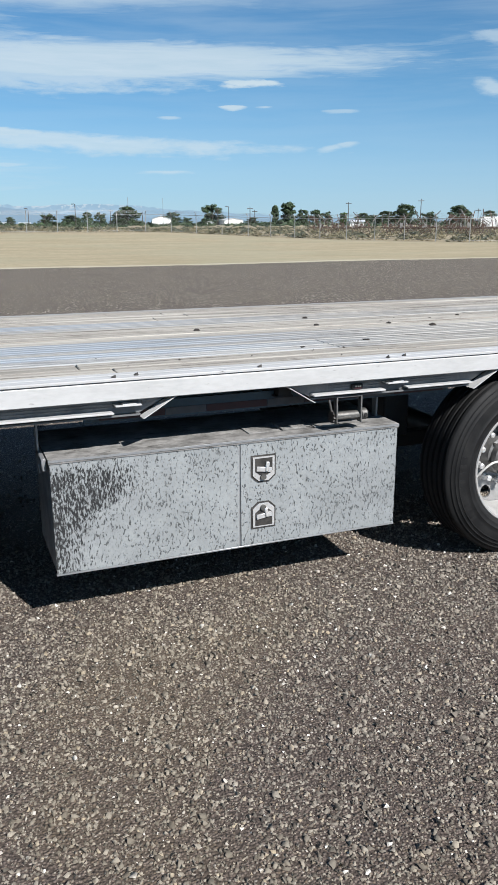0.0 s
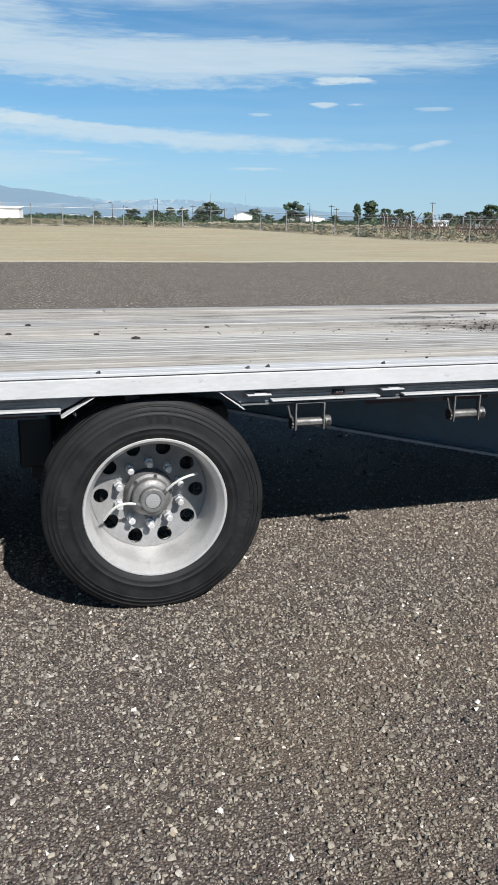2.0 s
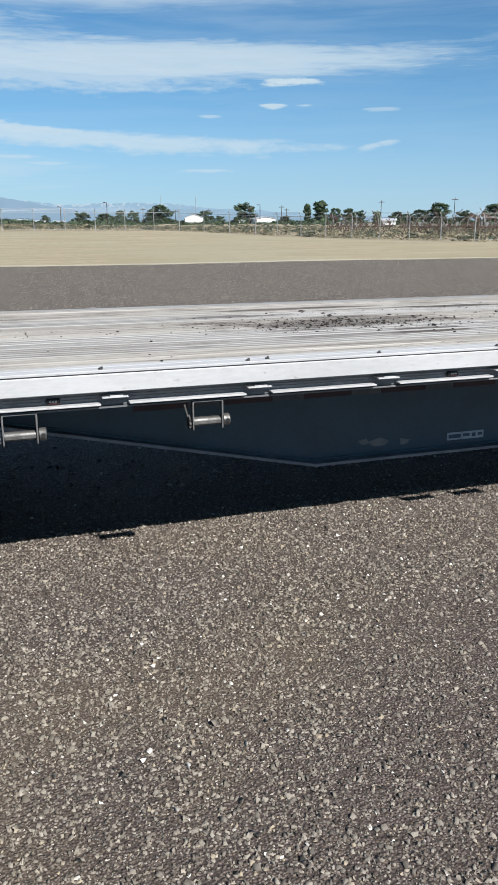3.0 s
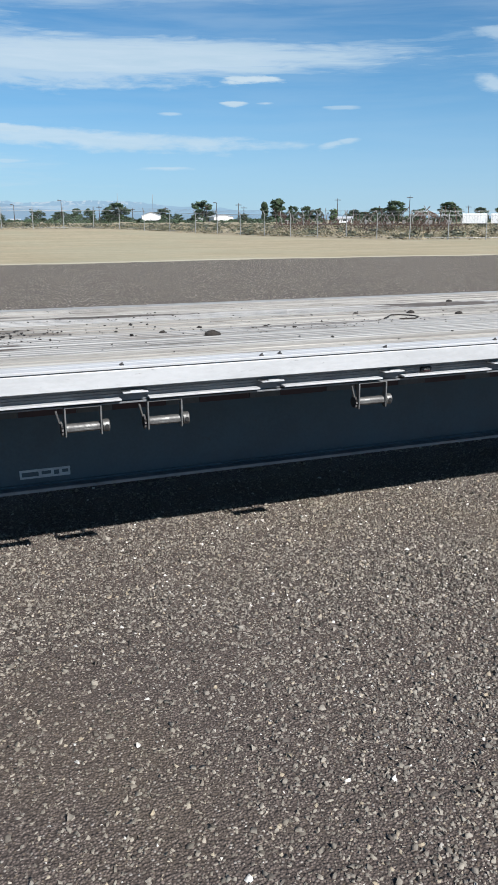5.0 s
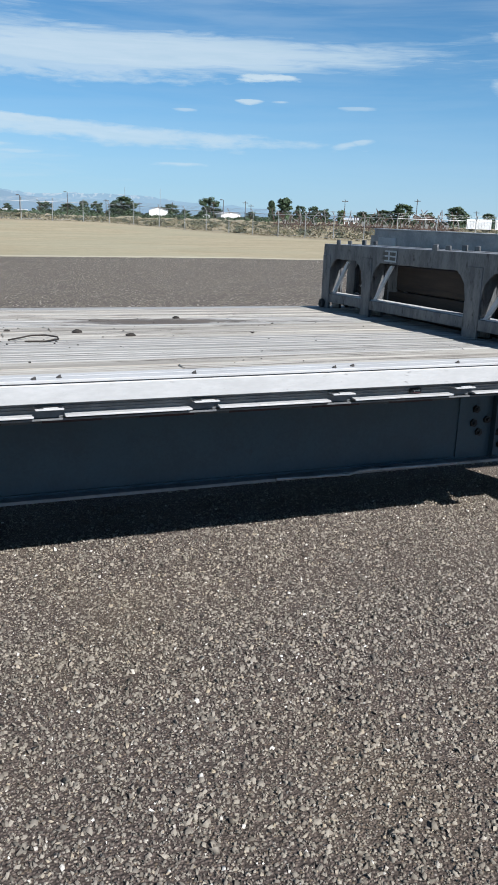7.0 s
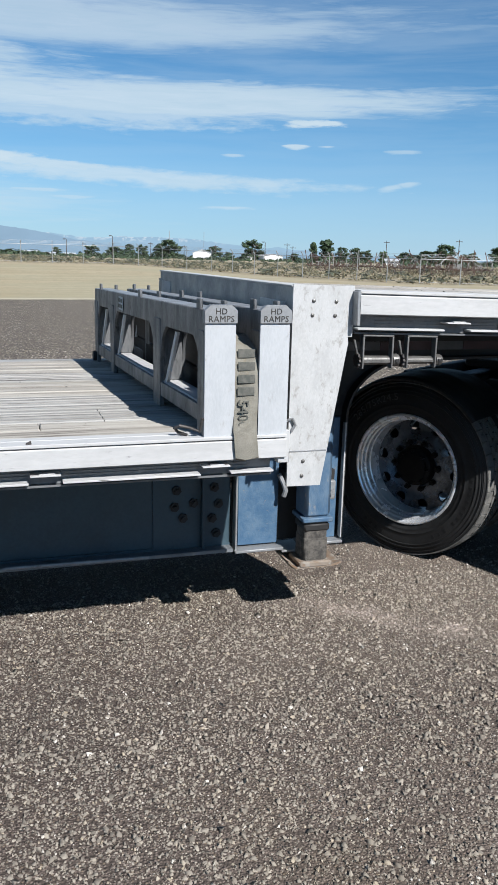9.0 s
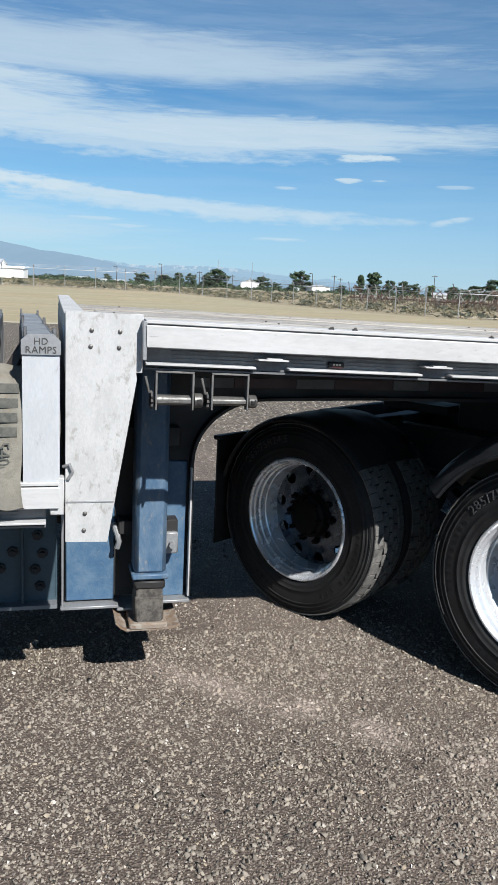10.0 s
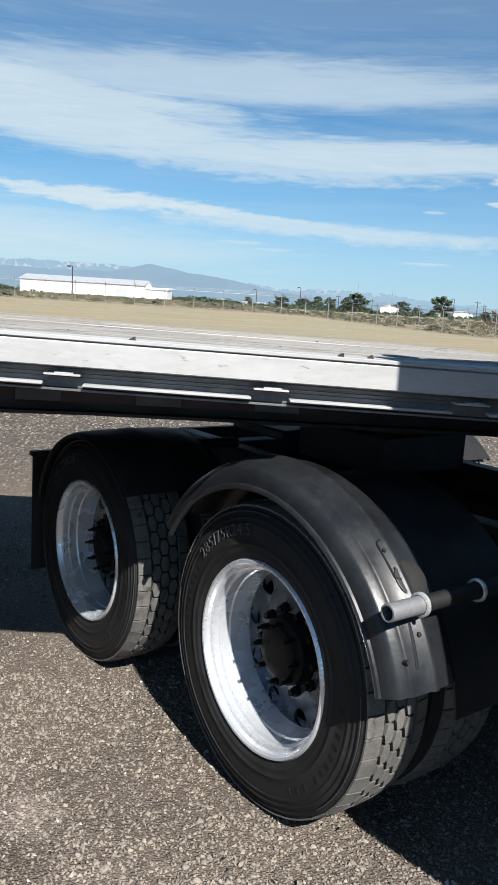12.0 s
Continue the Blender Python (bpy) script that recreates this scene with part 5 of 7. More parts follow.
for y in (0.722,):
    b = part("step_box", Shape().box((12.735, y, 0.310), (12.937, y + 0.02, 0.83), 0.004), "blue", trailer, "chipped blue steel box below the step")
    part("foot_lip", Shape().box((12.712, y - 0.05, 0.288), (12.955, y + 0.02, 0.302), 0.003), "alu_grey", b)
    part("side_flange", Shape().box((12.716, y - 0.03, 0.30), (12.726, y + 0.02, 0.83), 0.002), "alu_grey", b)
    part("rear_panel", Shape().box((13.10, y + 0.005, 0.312), (13.243, y + 0.021, 0.92), 0.003), "blue", trailer, "blue steel panel behind the landing leg")
    part("panel_lip", Shape().box((13.08, y - 0.05, 0.298), (13.262, y + 0.02, 0.312), 0.003), "alu_grey", b)
    part("white_edge", Shape().box((13.254, y - 0.034, 0.32), (13.262, y - 0.002, 0.90), 0.002), "alu_white", b)
    part("lower_shelf", Shape().box((12.95, y - 0.04, 0.27), (13.06, y + 0.1, 0.282), 0.003), "alu_grey", b)


def build_leg(y):
    leg = part("landing_leg", Shape().box((13.006, y - 0.068, 0.48), (13.138, y + 0.068, 1.40), 0.018), "leg", trailer, "chipped blue landing leg on a rusty foot pad")
    part("collar", Shape().box((12.997, y - 0.077, 0.462), (13.147, y + 0.077, 0.486), 0.010), "leg", leg)
    part("inner_tube", Shape().box((13.016, y - 0.058, 0.25), (13.128, y + 0.058, 0.47), 0.010), "mud", leg, "inner leg tube smeared with dried grease")
    part("grease_ring", Shape().box((13.008, y - 0.066, 0.415), (13.136, y + 0.066, 0.455), 0.014), "black", leg)
    part("mud_band", Shape().box((13.013, y - 0.061, 0.27), (13.131, y + 0.061, 0.385), 0.008), "mud", leg)
    s = Shape()
    vs, fs, n = [], [], 12
    for i in range(n + 1):
        for j in range(n + 1):
            u, v = i / n * 2 - 1, j / n * 2 - 1
            lift = 0.035 * max(0, abs(u) - 0.75) * 4 * (1 if u < 0 else 0.35) + 0.01 * max(0, abs(v) - 0.8) * 5
            vs.append((13.068 + u * 0.135, y + 0.055 + v * 0.125, 0.240 + lift))
    n1 = n + 1
    top = len(vs)
    vs += [(x, q, z - 0.012) for x, q, z in vs]
    for i in range(n):
        for j in range(n):
            a = i * n1 + j
            fs += [(a, a + n1, a + n1 + 1, a + 1), (top + a, top + a + 1, top + a + n1 + 1, top + a + n1)]
    rim = [j for j in range(n)] + [n + i * n1 for i in range(n)] + [n * n1 + n - j for j in range(n)] + [(n - i) * n1 for i in range(n)]
    for a, b in zip(rim, rim[1:] + rim[:1]):
        fs.append((a, b, top + b, top + a))
    s.add(vs, fs)
    part("foot_pad", s, "rust", leg, "rust-stained bent steel foot pad")
    part("foot_socket", Shape().box((12.99, y - 0.075, 0.242), (13.148, y + 0.08, 0.270), 0.012), "rust", leg)
    for z0, z1 in ((0.62, 0.68), (1.0, 1.08)):
        part("mount", Shape().box((12.95, y + 0.05, z0), (13.20, y + 0.16, z1), 0.004), "black", leg)
    hook = Shape().tube([(12.93, y + 0.09, 0.66), (12.945, y + 0.06, 0.62), (12.952, y + 0.05, 0.59), (12.945, y + 0.055, 0.56)], 0.012, 8)
    part("leg_hook", hook, "alu_grey", leg)
    part("bracket", Shape().box((13.14, y + 0.03, 0.535), (13.20, y + 0.09, 0.63), 0.006).tube([(13.172, y + 0.0, 0.58), (13.172, y + 0.04, 0.58)], 0.014, 8), "alu_grey", leg)
    return leg


build_leg(0.612)
build_leg(WIDTH - 0.612)
part("crank_bar", Shape().tube([(13.17, 1.93, 0.78), (13.21, 1.93, 0.727), (13.256, 1.93, 0.598), (13.308, 1.93, 0.376)], 0.013, 8), "alu_grey", trailer)
part("leg_brace", Shape().tube([(13.06, 0.7, 0.9), (13.06, WIDTH - 0.7, 0.9)], 0.03, 10), "black", trailer)
part("air_line", Shape().tube([(11.2, 0.665, 0.315), (11.62, 0.66, 0.308), (11.68, 0.655, 0.325), (12.3, 0.665, 0.315)], 0.008, 8), "alu_grey", trailer)


# ---------------------------------------------------------------- loading ramps
def build_ramp(x0, w, label):
    """A ramp stood on edge: top and bottom rails, posts with arched gussets, rungs, capped end."""
    L, z0, z1 = 2.50, DR - 0.004, 1.486
    turn = Matrix.Translation((x0, 0.018, 0)) @ pose(0, 0, 0, 0, 0, 2.3) @ Matrix.Translation((-x0, -0.018, 0))
    x1 = x0 + w
    r = thing("loading_ramp", (x0 + w / 2, 1.24, z0), label, "ramp", "loading ramps on the deck")

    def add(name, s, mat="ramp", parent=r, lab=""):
        return part(name, sag(s.turned(turn)), mat, parent, lab)
    y0 = 0.018
    for xa, xb in ((x0, x0 + 0.012), (x1 - 0.012, x1)):
        side = Shape()
        side.box((xa, y0, 1.372), (xb, L, z1 - 0.012), 0.003)
        side.box((xa, y0 + 0.04, 1.062), (xb, L, 1.125), 0.003)
        posts = ((y0, 0.10), (0.675, 0.845), (1.80, 1.955), (L - 0.11, L))
        for a, b in posts:
            inner = 0.02 if b - a > 0.12 else 0.0
            side.box((xa - 0.004, a + inner, z0), (xb + 0.004, b - inner, 1.40), 0.003)
        for a, b in posts:
            for q, sgn in ((a, -1), (b, 1)):
                if y0 < q < L:
                    pts = [(0, 0.0), (0.10, 0.0), (0.055, -0.03), (0.02, -0.07), (0.0, -0.16)]
                    vs = [(x, q + sgn * (dy - 0.02), 1.375 + dz) for x in (xa, xb) for dy, dz in pts]
                    n = len(pts)
                    side.add(vs, [tuple(range(n)), tuple(range(n, 2 * n))] + [(k, (k + 1) % n, n + (k + 1) % n, n + k) for k in range(n)])
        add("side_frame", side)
    # sunlight on top, ends, cap, diagonals and web is put into paler metals
    add("tread_rail", Shape().box((x0 + 0.010, y0 + 0.01, z1 - 0.026), (x1 - 0.010, L, z1 - 0.011), 0.002), "alu_grey")
    for k, y in enumerate((0.12, 1.15, 2.30)):
        add("rung", Shape().box((x0 + 0.002, y - 0.024, z1 - 0.016), (x0 + 0.014, y + 0.024, z1 + 0.022), 0.003))
        add("rung", Shape().box((x1 - 0.014, y - 0.024, z1 - 0.016), (x1 - 0.002, y + 0.024, z1 + 0.016), 0.003))
    for y in (0.55, 1.68, 2.24):
        s = Shape()
        for xa, xb in ((x0 + 0.014, x0 + 0.026),):
            s.add([(xa, y + 0.09, 1.125), (xa, y + 0.125, 1.125), (xa, y - 0.055, 1.36), (xa, y - 0.09, 1.36), (xb, y + 0.09, 1.125), (xb, y + 0.125, 1.125), (xb, y - 0.055, 1.36), (xb, y - 0.09, 1.36)],
                  [(0, 1, 2, 3), (4, 7, 6, 5), (0, 4, 5, 1), (1, 5, 6, 2), (2, 6, 7, 3), (3, 7, 4, 0)])
        add("diagonal", s, "ramp_sunlit")
    add("bottom_web", Shape().box((x0 + 0.013, y0 + 0.05, 1.120), (x1 - 0.013, L - 0.02, 1.131), 0.002), "alu")
    for y in (0.685, 1.815, L - 0.10):
        add("cross_plate", Shape().box((x0 + 0.013, y, 1.132), (x1 - 0.013, y + 0.010, 1.372), 0.002))
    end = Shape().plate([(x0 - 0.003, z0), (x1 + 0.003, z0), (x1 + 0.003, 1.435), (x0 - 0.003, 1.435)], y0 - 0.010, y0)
    add("end_face", end, "ramp_sunlit", lab="pale flat end face of the ramp")
    h = Shape().plate([(x0 - 0.006, 1.428), (x1 + 0.006, 1.428), (x1 + 0.006, 1.472), (x1 - 0.016, 1.492), (x0 + 0.016, 1.492), (x0 - 0.006, 1.472)], y0 - 0.017, y0 + 0.01)
    cap = add("end_cap", h, "alu_grey", lab="cast cap with raised lettering")
    xm = (x0 + x1) / 2
    for text, zt, size in (("HD", 1.460, 0.030), ("RAMPS", 1.433, 0.031)):
        base = Matrix.Translation((xm, y0 - 0.0172, zt)) @ pose(0, 0, 0, 90, 0, 0)
        add("lettering", letters(text, size, base, 0.0015, 1.05), "steel_dark", cap)
    wheel = Shape().lathe([(0.008, -0.012), (0.030, -0.012), (0.033, -0.006), (0.033, 0.006), (0.030, 0.012), (0.008, 0.012)], Matrix.Translation((x0 - 0.012, L - 0.03, z0 + 0.034)) @ pose(0, 0, 0, 0, 90, 0), 20, True)
    add("roller", wheel, "black")
    return r


ramp_a = build_ramp(12.388, 0.108, "dull aluminium loading ramp stood on edge, lettered end cap")
build_ramp(12.592, 0.108, "dull aluminium loading ramp stood on edge against the step wall")
st = part("ramp_sticker", Shape().box((12.3835, 0.0, 0.0), (12.386, 0.18, 0.07), 0.0005).turned(Matrix.Translation((-0.062, 1.53, 1.367))), "label", ramp_a, "pale warning sticker with bars of print")
for k in range(4):
    part("print_bar", Shape().box((12.3825, 0.01 + 0.09 * (k % 2), 0.01 + 0.03 * (k // 2)), (12.384, 0.08 + 0.09 * (k % 2), 0.03 + 0.03 * (k // 2)), 0.0003).turned(Matrix.Translation((-0.062, 1.53, 1.367))), "ink", st)

# dunnage timbers lying between the ramps
for k, (z, x, w) in enumerate(((DR, 12.512, 0.055), (DR + 0.172, 12.516, 0.050))):
    s = Shape().box((x, 0.16, z), (x + w, 2.36, z + 0.166), 0.008)
    tagged(part("timber", sag(s), "timber"), "dark rough-sawn dunnage timber stacked between the ramps", "timber", "dunnage timbers between the ramps")


def build_strap():
    """A folded load strap hanging between the ramps and over the rail."""
    s = Shape()
    path = [(0.20, 1.375), (0.10, 1.350), (0.045, 1.325), (0.020, 1.25), (0.010, 1.10), (0.0, 1.045), (-0.012, 1.022), (-0.014, 0.98), (-0.010, 0.935), (0.004, 0.928)]
    vs, fs, n = [], [], 8
    for i, (y, z) in enumerate(path):
        for k in range(n + 1):
            u = k / n
            x = 12.496 + 0.089 * u + 0.006 * math.sin(i * 0.8) + (0.004 * i / 9)
            vs.append((x, y - 0.004 * math.sin(u * 3.14) - 0.002 * math.sin(i + 5 * u), z + 0.004 * math.sin(u * 6 + i)))
    m = len(vs)
    vs += [(x, y + 0.004, z) for x, y, z in vs]
    w = n + 1
    for i in range(len(path) - 1):
        for k in range(n):
            a = i * w + k
            fs += [(a, a + 1, a + w + 1, a + w), (m + a, m + a + w, m + a + w + 1, m + a + 1)]
        fs += [(i * w, i * w + w, m + i * w + w, m + i * w), (i * w + n, m + i * w + n, m + i * w + w + n, i * w + w + n)]
    s.add(vs, fs)
    st = thing("load_strap", (12.54, 0.05, 0.93), "dirty beige load strap with faded print hung between the ramps", "strap")
    web = part("webbing", s, "strap", st)
    place = Matrix.Translation((12.511, 0.0015, 1.100)) @ pose(0, 0, 0, 90, 90, 0)
    part("print", letters("5400", 0.056, place, 0.002, 0.95), "ink", web, "faded printed load figures")
    for k, (z, y) in enumerate(((1.181, 0.0058), (1.226, 0.0088), (1.271, 0.0165), (1.316, 0.030))):
        part("print_bar", Shape().box((12.508 + 0.002 * k, y, z - 0.014), (12.572 + 0.002 * k, y + 0.004, z + 0.017), 0.001), "ink", web)
    part("fold", Shape().add([(12.50, -0.008, 1.03), (12.535, -0.010, 1.055), (12.575, -0.008, 1.075), (12.56, -0.012, 1.045), (12.515, -0.012, 0.995)], [(0, 1, 4), (1, 2, 3), (1, 3, 4)]), "strap", web)


build_strap()
hook = Shape().tube([(12.33, 0.04, DR + 0.004), (12.30, 0.06, DR + 0.012), (12.285, 0.05, DR + 0.03), (12.30, 0.03, DR + 0.042), (12.335, 0.03, DR + 0.034), (12.372, 0.02, DR + 0.02), (12.38, 0.01, DR + 0.07)], 0.006, 8)
tagged(part("wire_hook", hook, "steel_dark"), "bent dark wire hook lying at the ramp end", "hook")


# ---------------------------------------------------------------- dirt and small things on the deck
def build_deck_dirt():
    rng = np.random.default_rng(11)
    templates = []
    for _ in range(6):
        v = np.array([(1, 0, 0), (-1, 0, 0), (0, 1, 0), (0, -1, 0), (0, 0, 1), (0, 0, -1)], float) * rng.uniform(0.6, 1.2, (6, 1)) + rng.normal(0, 0.15, (6, 3))
        templates.append((v, np.array([(0, 2, 4), (2, 1, 4), (1, 3, 4), (3, 0, 4), (2, 0, 5), (1, 2, 5), (3, 1, 5), (0, 3, 5)])))
    groups = [(6.95, 1.38, 0.38, 0.20, 460), (7.35, 1.08, 0.32, 0.15, 420), (7.9, 1.2, 0.5, 0.25, 120), (8.5, 1.75, 0.5, 0.1, 60), (9.5, 0.95, 0.45, 0.10, 90), (9.3, 1.2, 1.2, 0.5, 60), (10.9, 1.45, 0.7, 0.3, 40), (3.5, 1.2, 1.2, 0.5, 34), (4.7, 1.45, 0.7, 0.35, 55), (5.6, 1.2, 0.9, 0.5, 40), (14.0, 1.2, 0.9, 0.6, 25), (8.0, 0.3, 3.5, 0.15, 60)]
    xs, ys, ss, zs = [], [], [], []
    for x, y, sx, sy, n in groups:
        px, py = rng.normal(x, sx, n), rng.normal(y, sy, n)
        ok = (py > 0.14) & (py < 2.45)
        px, py = px[ok], py[ok]
        s = np.clip(rng.lognormal(math.log(0.0052), 0.5, len(px)), 0.003, 0.024)
        xs.append(px), ys.append(py), ss.append(s), zs.append(np.where(px > 12.75, DF - DIP * (px - 12.97), DR) + s * 0.1 - 0.030 * (py - 0.12) / 2.35)
    x, y, s, z = (np.concatenate(q) for q in (xs, ys, ss, zs))
    keep = (x < 12.3) | (x > 12.85)
    ob = scatter("mud_crumbs", templates, np.stack([x, y, z], 1)[keep], s[keep], rng, "dirt", 0.45)
    tagged(ob, "dried dark mud crumbs scattered over the deck planks", "dirt", kind="stuff")


build_deck_dirt()


def lump(x, y, r, zb):
    s = Shape()
    vs, fs = [], []
    n, m = 10, 5
    for i in range(m + 1):
        a = math.pi / 2 * i / m
        for k in range(n):
            w = 2 * math.pi * k / n
            q = r * (1 + 0.28 * noise.noise(Vector((x * 9 + math.cos(w), y * 9 + math.sin(w), i * 0.7))))
            vs.append((x + q * 1.35 * math.cos(w) * math.cos(a), y + q * math.sin(w) * math.cos(a), zb - 0.004 + q * 0.75 * math.sin(a)))
    for i in range(m):
        for k in range(n):
            l = (k + 1) % n
            fs.append((i * n + k, i * n + l, i * n + n + l, i * n + n + k))
    fs.append(tuple(range(n))[::-1])
    s.add(vs, fs)
    return tagged(part("mud_clod", sag(s), "dirt", smooth=False), "dark dried mud clod lying on the deck", "dirt clod", "mud clods on the deck")


for x, y, r in ((8.757, 0.77, 0.034), (4.734, 0.99, 0.018), (4.55, 1.18, 0.012), (4.2, 1.62, 0.013), (5.2, 1.4, 0.012), (10.55, 1.15, 0.020), (10.30, 1.32, 0.022), (3.373, 1.30, 0.014), (8.55, 0.98, 0.016), (8.80, 1.12, 0.012), (9.95, 1.42, 0.014), (9.15, 1.0, 0.014), (7.28, 1.86, 0.016), (11.0, 1.9, 0.018), (4.1, 1.25, 0.013)):
    lump(x, y, r, DR)
cord = Shape().tube([(9.93, 1.03, DR + 0.005), (9.98, 1.08, DR + 0.006), (10.05, 1.155, DR + 0.008), (10.12, 1.17, DR + 0.006), (10.17, 1.10, DR + 0.006), (10.165, 1.02, DR + 0.006), (10.10, 0.96, DR + 0.005), (10.0, 0.97, DR + 0.005)], 0.0042, 7)
tagged(part("rope_end", sag(cord), "dirt"), "dark looped piece of rope lying on the deck", "rope")


def dip_front():
    """The raised deck with its rails dips towards the front, by about 2 cm a metre."""
    bpy.context.view_layer.update()
    for ob in trailer.children_recursive:
        m = ob.matrix_world.copy()
        if ob.data.users > 1:
            c = m @ ob.data.vertices[0].co
            if c.x > STEP + 0.25 and c.z > 1.29:
                ob.location.z -= DIP * (c.x - STEP - 0.25)
            continue
        back = m.inverted()
        for v in ob.data.vertices:
            p = m @ v.co
            if p.x > STEP + 0.25 and p.z > 1.29:
                p.z -= DIP * (p.x - STEP - 0.25)
                v.co = back @ p


dip_front()


# ---------------------------------------------------------------- semi tractor, turned hard under the trailer
TURN = Matrix.Translation((15.298, 1.376, 0.0)) @ pose(0, 0, 0, 0, 0, -57.4)
tractor = thing("semi_tractor", (15.298, 1.376, 0.0), "dark semi tractor with black fenders, angled under the trailer", "truck")


def tpart(name, s, mat, parent=tractor, label="", angle=38):
    return part(name, s.turned(TURN), mat, parent, label, angle=angle)


def drive_tread(place, r, half):
    """Five rows of six-sided lugs round a drive tyre."""
    s = Shape()
    rows = (-0.82, -0.41, 0.0, 0.41, 0.82)
    n = 46
    for j, row in enumerate(rows):
        for k in range(n):
            if abs(row) > 0.8:      # shoulder ribs, cut by narrow notches
                a0 = 2 * math.pi * k / n
                vs = []
                for rr, grow in ((r - 0.016, 0.99), (r, 0.90)):
                    for u, v in ((0.50, -1), (0.50, 1), (0.895, 1), (0.895, -1)):
                        a = a0 + v * grow * math.pi / n
                        drop = 0.010 if u > 0.8 and rr == r else 0.0
                        vs.append(place @ Vector(((rr - drop) * math.cos(a), (rr - drop) * math.sin(a), math.copysign(half * u, row))))
                s.add(vs, [(4, 5, 6, 7)] + [(q, (q + 1) % 4, 4 + (q + 1) % 4, 4 + q) for q in range(4)])
                continue
            a0 = 2 * math.pi * (k + 0.5 * (j % 2)) / n
            hw, hl = half * 0.135, math.pi / n * 0.86
            pts = [(-1, 0.0), (-0.55, 1.0), (0.55, 1.0), (1, 0.0), (0.55, -1.0), (-0.55, -1.0)]
            vs = []
            for rr in (r - 0.014, r):
                for u, v in pts:
                    a = a0 + v * hl
                    vs.append(place @ Vector((rr * math.cos(a), rr * math.sin(a), half * row * 0.72 + u * hw)))
            s.add(vs, [(6, 7, 8, 9, 10, 11)] + [(q, (q + 1) % 6, 6 + (q + 1) % 6, 6 + q) for q in range(6)])
    return s


def build_drive_wheel(X, side, outer):
    Y = side * (1.070 if outer else 0.735)
    R, RIM, HALF = 0.525, 0.318, 0.140
    local = Matrix.Translation((X, Y, 0.478 + 0.010 * X / 0.673)) @ pose(0, 0, 0, 90 if side < 0 else -90, 0, 0)
    prof = [(r - (0.013 if r > R - 0.012 else 0), w) for r, w in tyre_profile(R, RIM, HALF, 3)]
    w = tpart("wheel", Shape().lathe(prof, local, 72, True), "drive_tyre", tractor, "dusty black drive tyre on a bright aluminium wheel", 50)
    tpart("tread", drive_tread(local, R, HALF), "tread", w, "dusty lugged tread", 20)
    s = 1 if outer else -1
    rim = [(0.306, 0.080), (0.318, 0.108), (0.330, 0.118), (0.333, 0.128), (0.328, 0.136), (0.320, 0.136), (0.313, 0.128), (0.309, 0.114), (0.300, 0.108), (0.298, 0.086), (0.290, 0.080), (0.288, 0.046), (0.283, 0.040), (0.281, 0.010), (0.277, -0.004), (0.275, -0.045), (0.270, -0.075)]
    tpart("rim", Shape().lathe([(r, q * s) for r, q in rim], local, 64), "rim_white", w, "bright aluminium rim with stepped barrel", 25)
    if not outer:
        return w

    def out(r):
        return -0.022 - 0.018 * (0.5 - 0.5 * math.cos(max(0, min(1, (r - 0.165) / 0.04)) * math.pi))
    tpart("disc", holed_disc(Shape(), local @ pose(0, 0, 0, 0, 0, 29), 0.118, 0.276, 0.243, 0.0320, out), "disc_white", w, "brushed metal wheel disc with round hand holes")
    tpart("brake_drum", Shape().lathe([(0.0005, -0.118), (0.205, -0.118), (0.212, -0.130), (0.212, -0.280), (0.0005, -0.280)], local, 32), "black", w)
    hub = [(q, w2 - 0.045) for q, w2 in ((0.162, -0.010), (0.162, 0.014), (0.156, 0.018), (0.126, 0.020), (0.118, 0.034), (0.114, 0.070), (0.106, 0.078), (0.092, 0.081), (0.088, 0.090), (0.080, 0.094), (0.050, 0.095), (0.0005, 0.095))]
    h = tpart("hub", Shape().lathe(hub, local, 32), "hub_black", w, "black drive hub ringed with studs")
    nut = None
    for ring, count, zz, rad in ((0.1425, 10, -0.030, 0.019), (0.100, 8, 0.036, 0.010)):
        nut = None
        for k in range(count):
            a = 2 * math.pi * k / count
            p = Vector((ring * math.cos(a), ring * math.sin(a), zz))
            q = Shape().tube([local @ p, local @ (p + Vector((0, 0, 0.026)))], rad, 6).tube([local @ (p + Vector((0, 0, 0.024))), local @ (p + Vector((0, 0, 0.045)))], rad * 0.6, 8)
            if nut is None:
                nut = tpart("wheel_nut", q, "hub_black", h)
                p0 = (TURN @ local) @ p
            else:
                again(nut, (TURN @ local) @ p - p0)
    tpart("valve", Shape().tube([local @ Vector((0.2, -0.17, -0.07)), local @ Vector((0.205, -0.175, 0.0))], 0.007, 8), "black", w)
    if side < 0:
        base = TURN @ local

        def bend(co, mid=radians(121), rad=0.414, size=1.0):
            a = mid - co.x / rad
            r = rad + co.y
            return base @ Vector((r * math.cos(a), r * math.sin(a), HALF * 1.0 + co.z))
        part("size_marking", letters("285/75R24.5", 0.058, bend, 0.003, 1.1), "tyre_mark", w, "raised tyre size figures")
        for a0, a1 in ((-38, 6), (150, 200), (235, 258), (300, 318)):
            n = max(3, int((a1 - a0) / 5))
            for k in range(n):
                b0 = radians(a0 + (a1 - a0) * k / n)
                part("raised_bar", sidewall_bar(base, 0.410, 0.431, b0, b0 + radians(2.2), HALF * 0.982, 3), "tyre", w)
        for a0, a1 in ((88, 140), (-45, 10), (170, 210)):
            for r0 in (0.392, 0.492):
                part("raised_line", sidewall_bar(base, r0, r0 + 0.003, radians(a0), radians(a1), HALF * 0.955, 16), "tyre_mark", w)
    return w


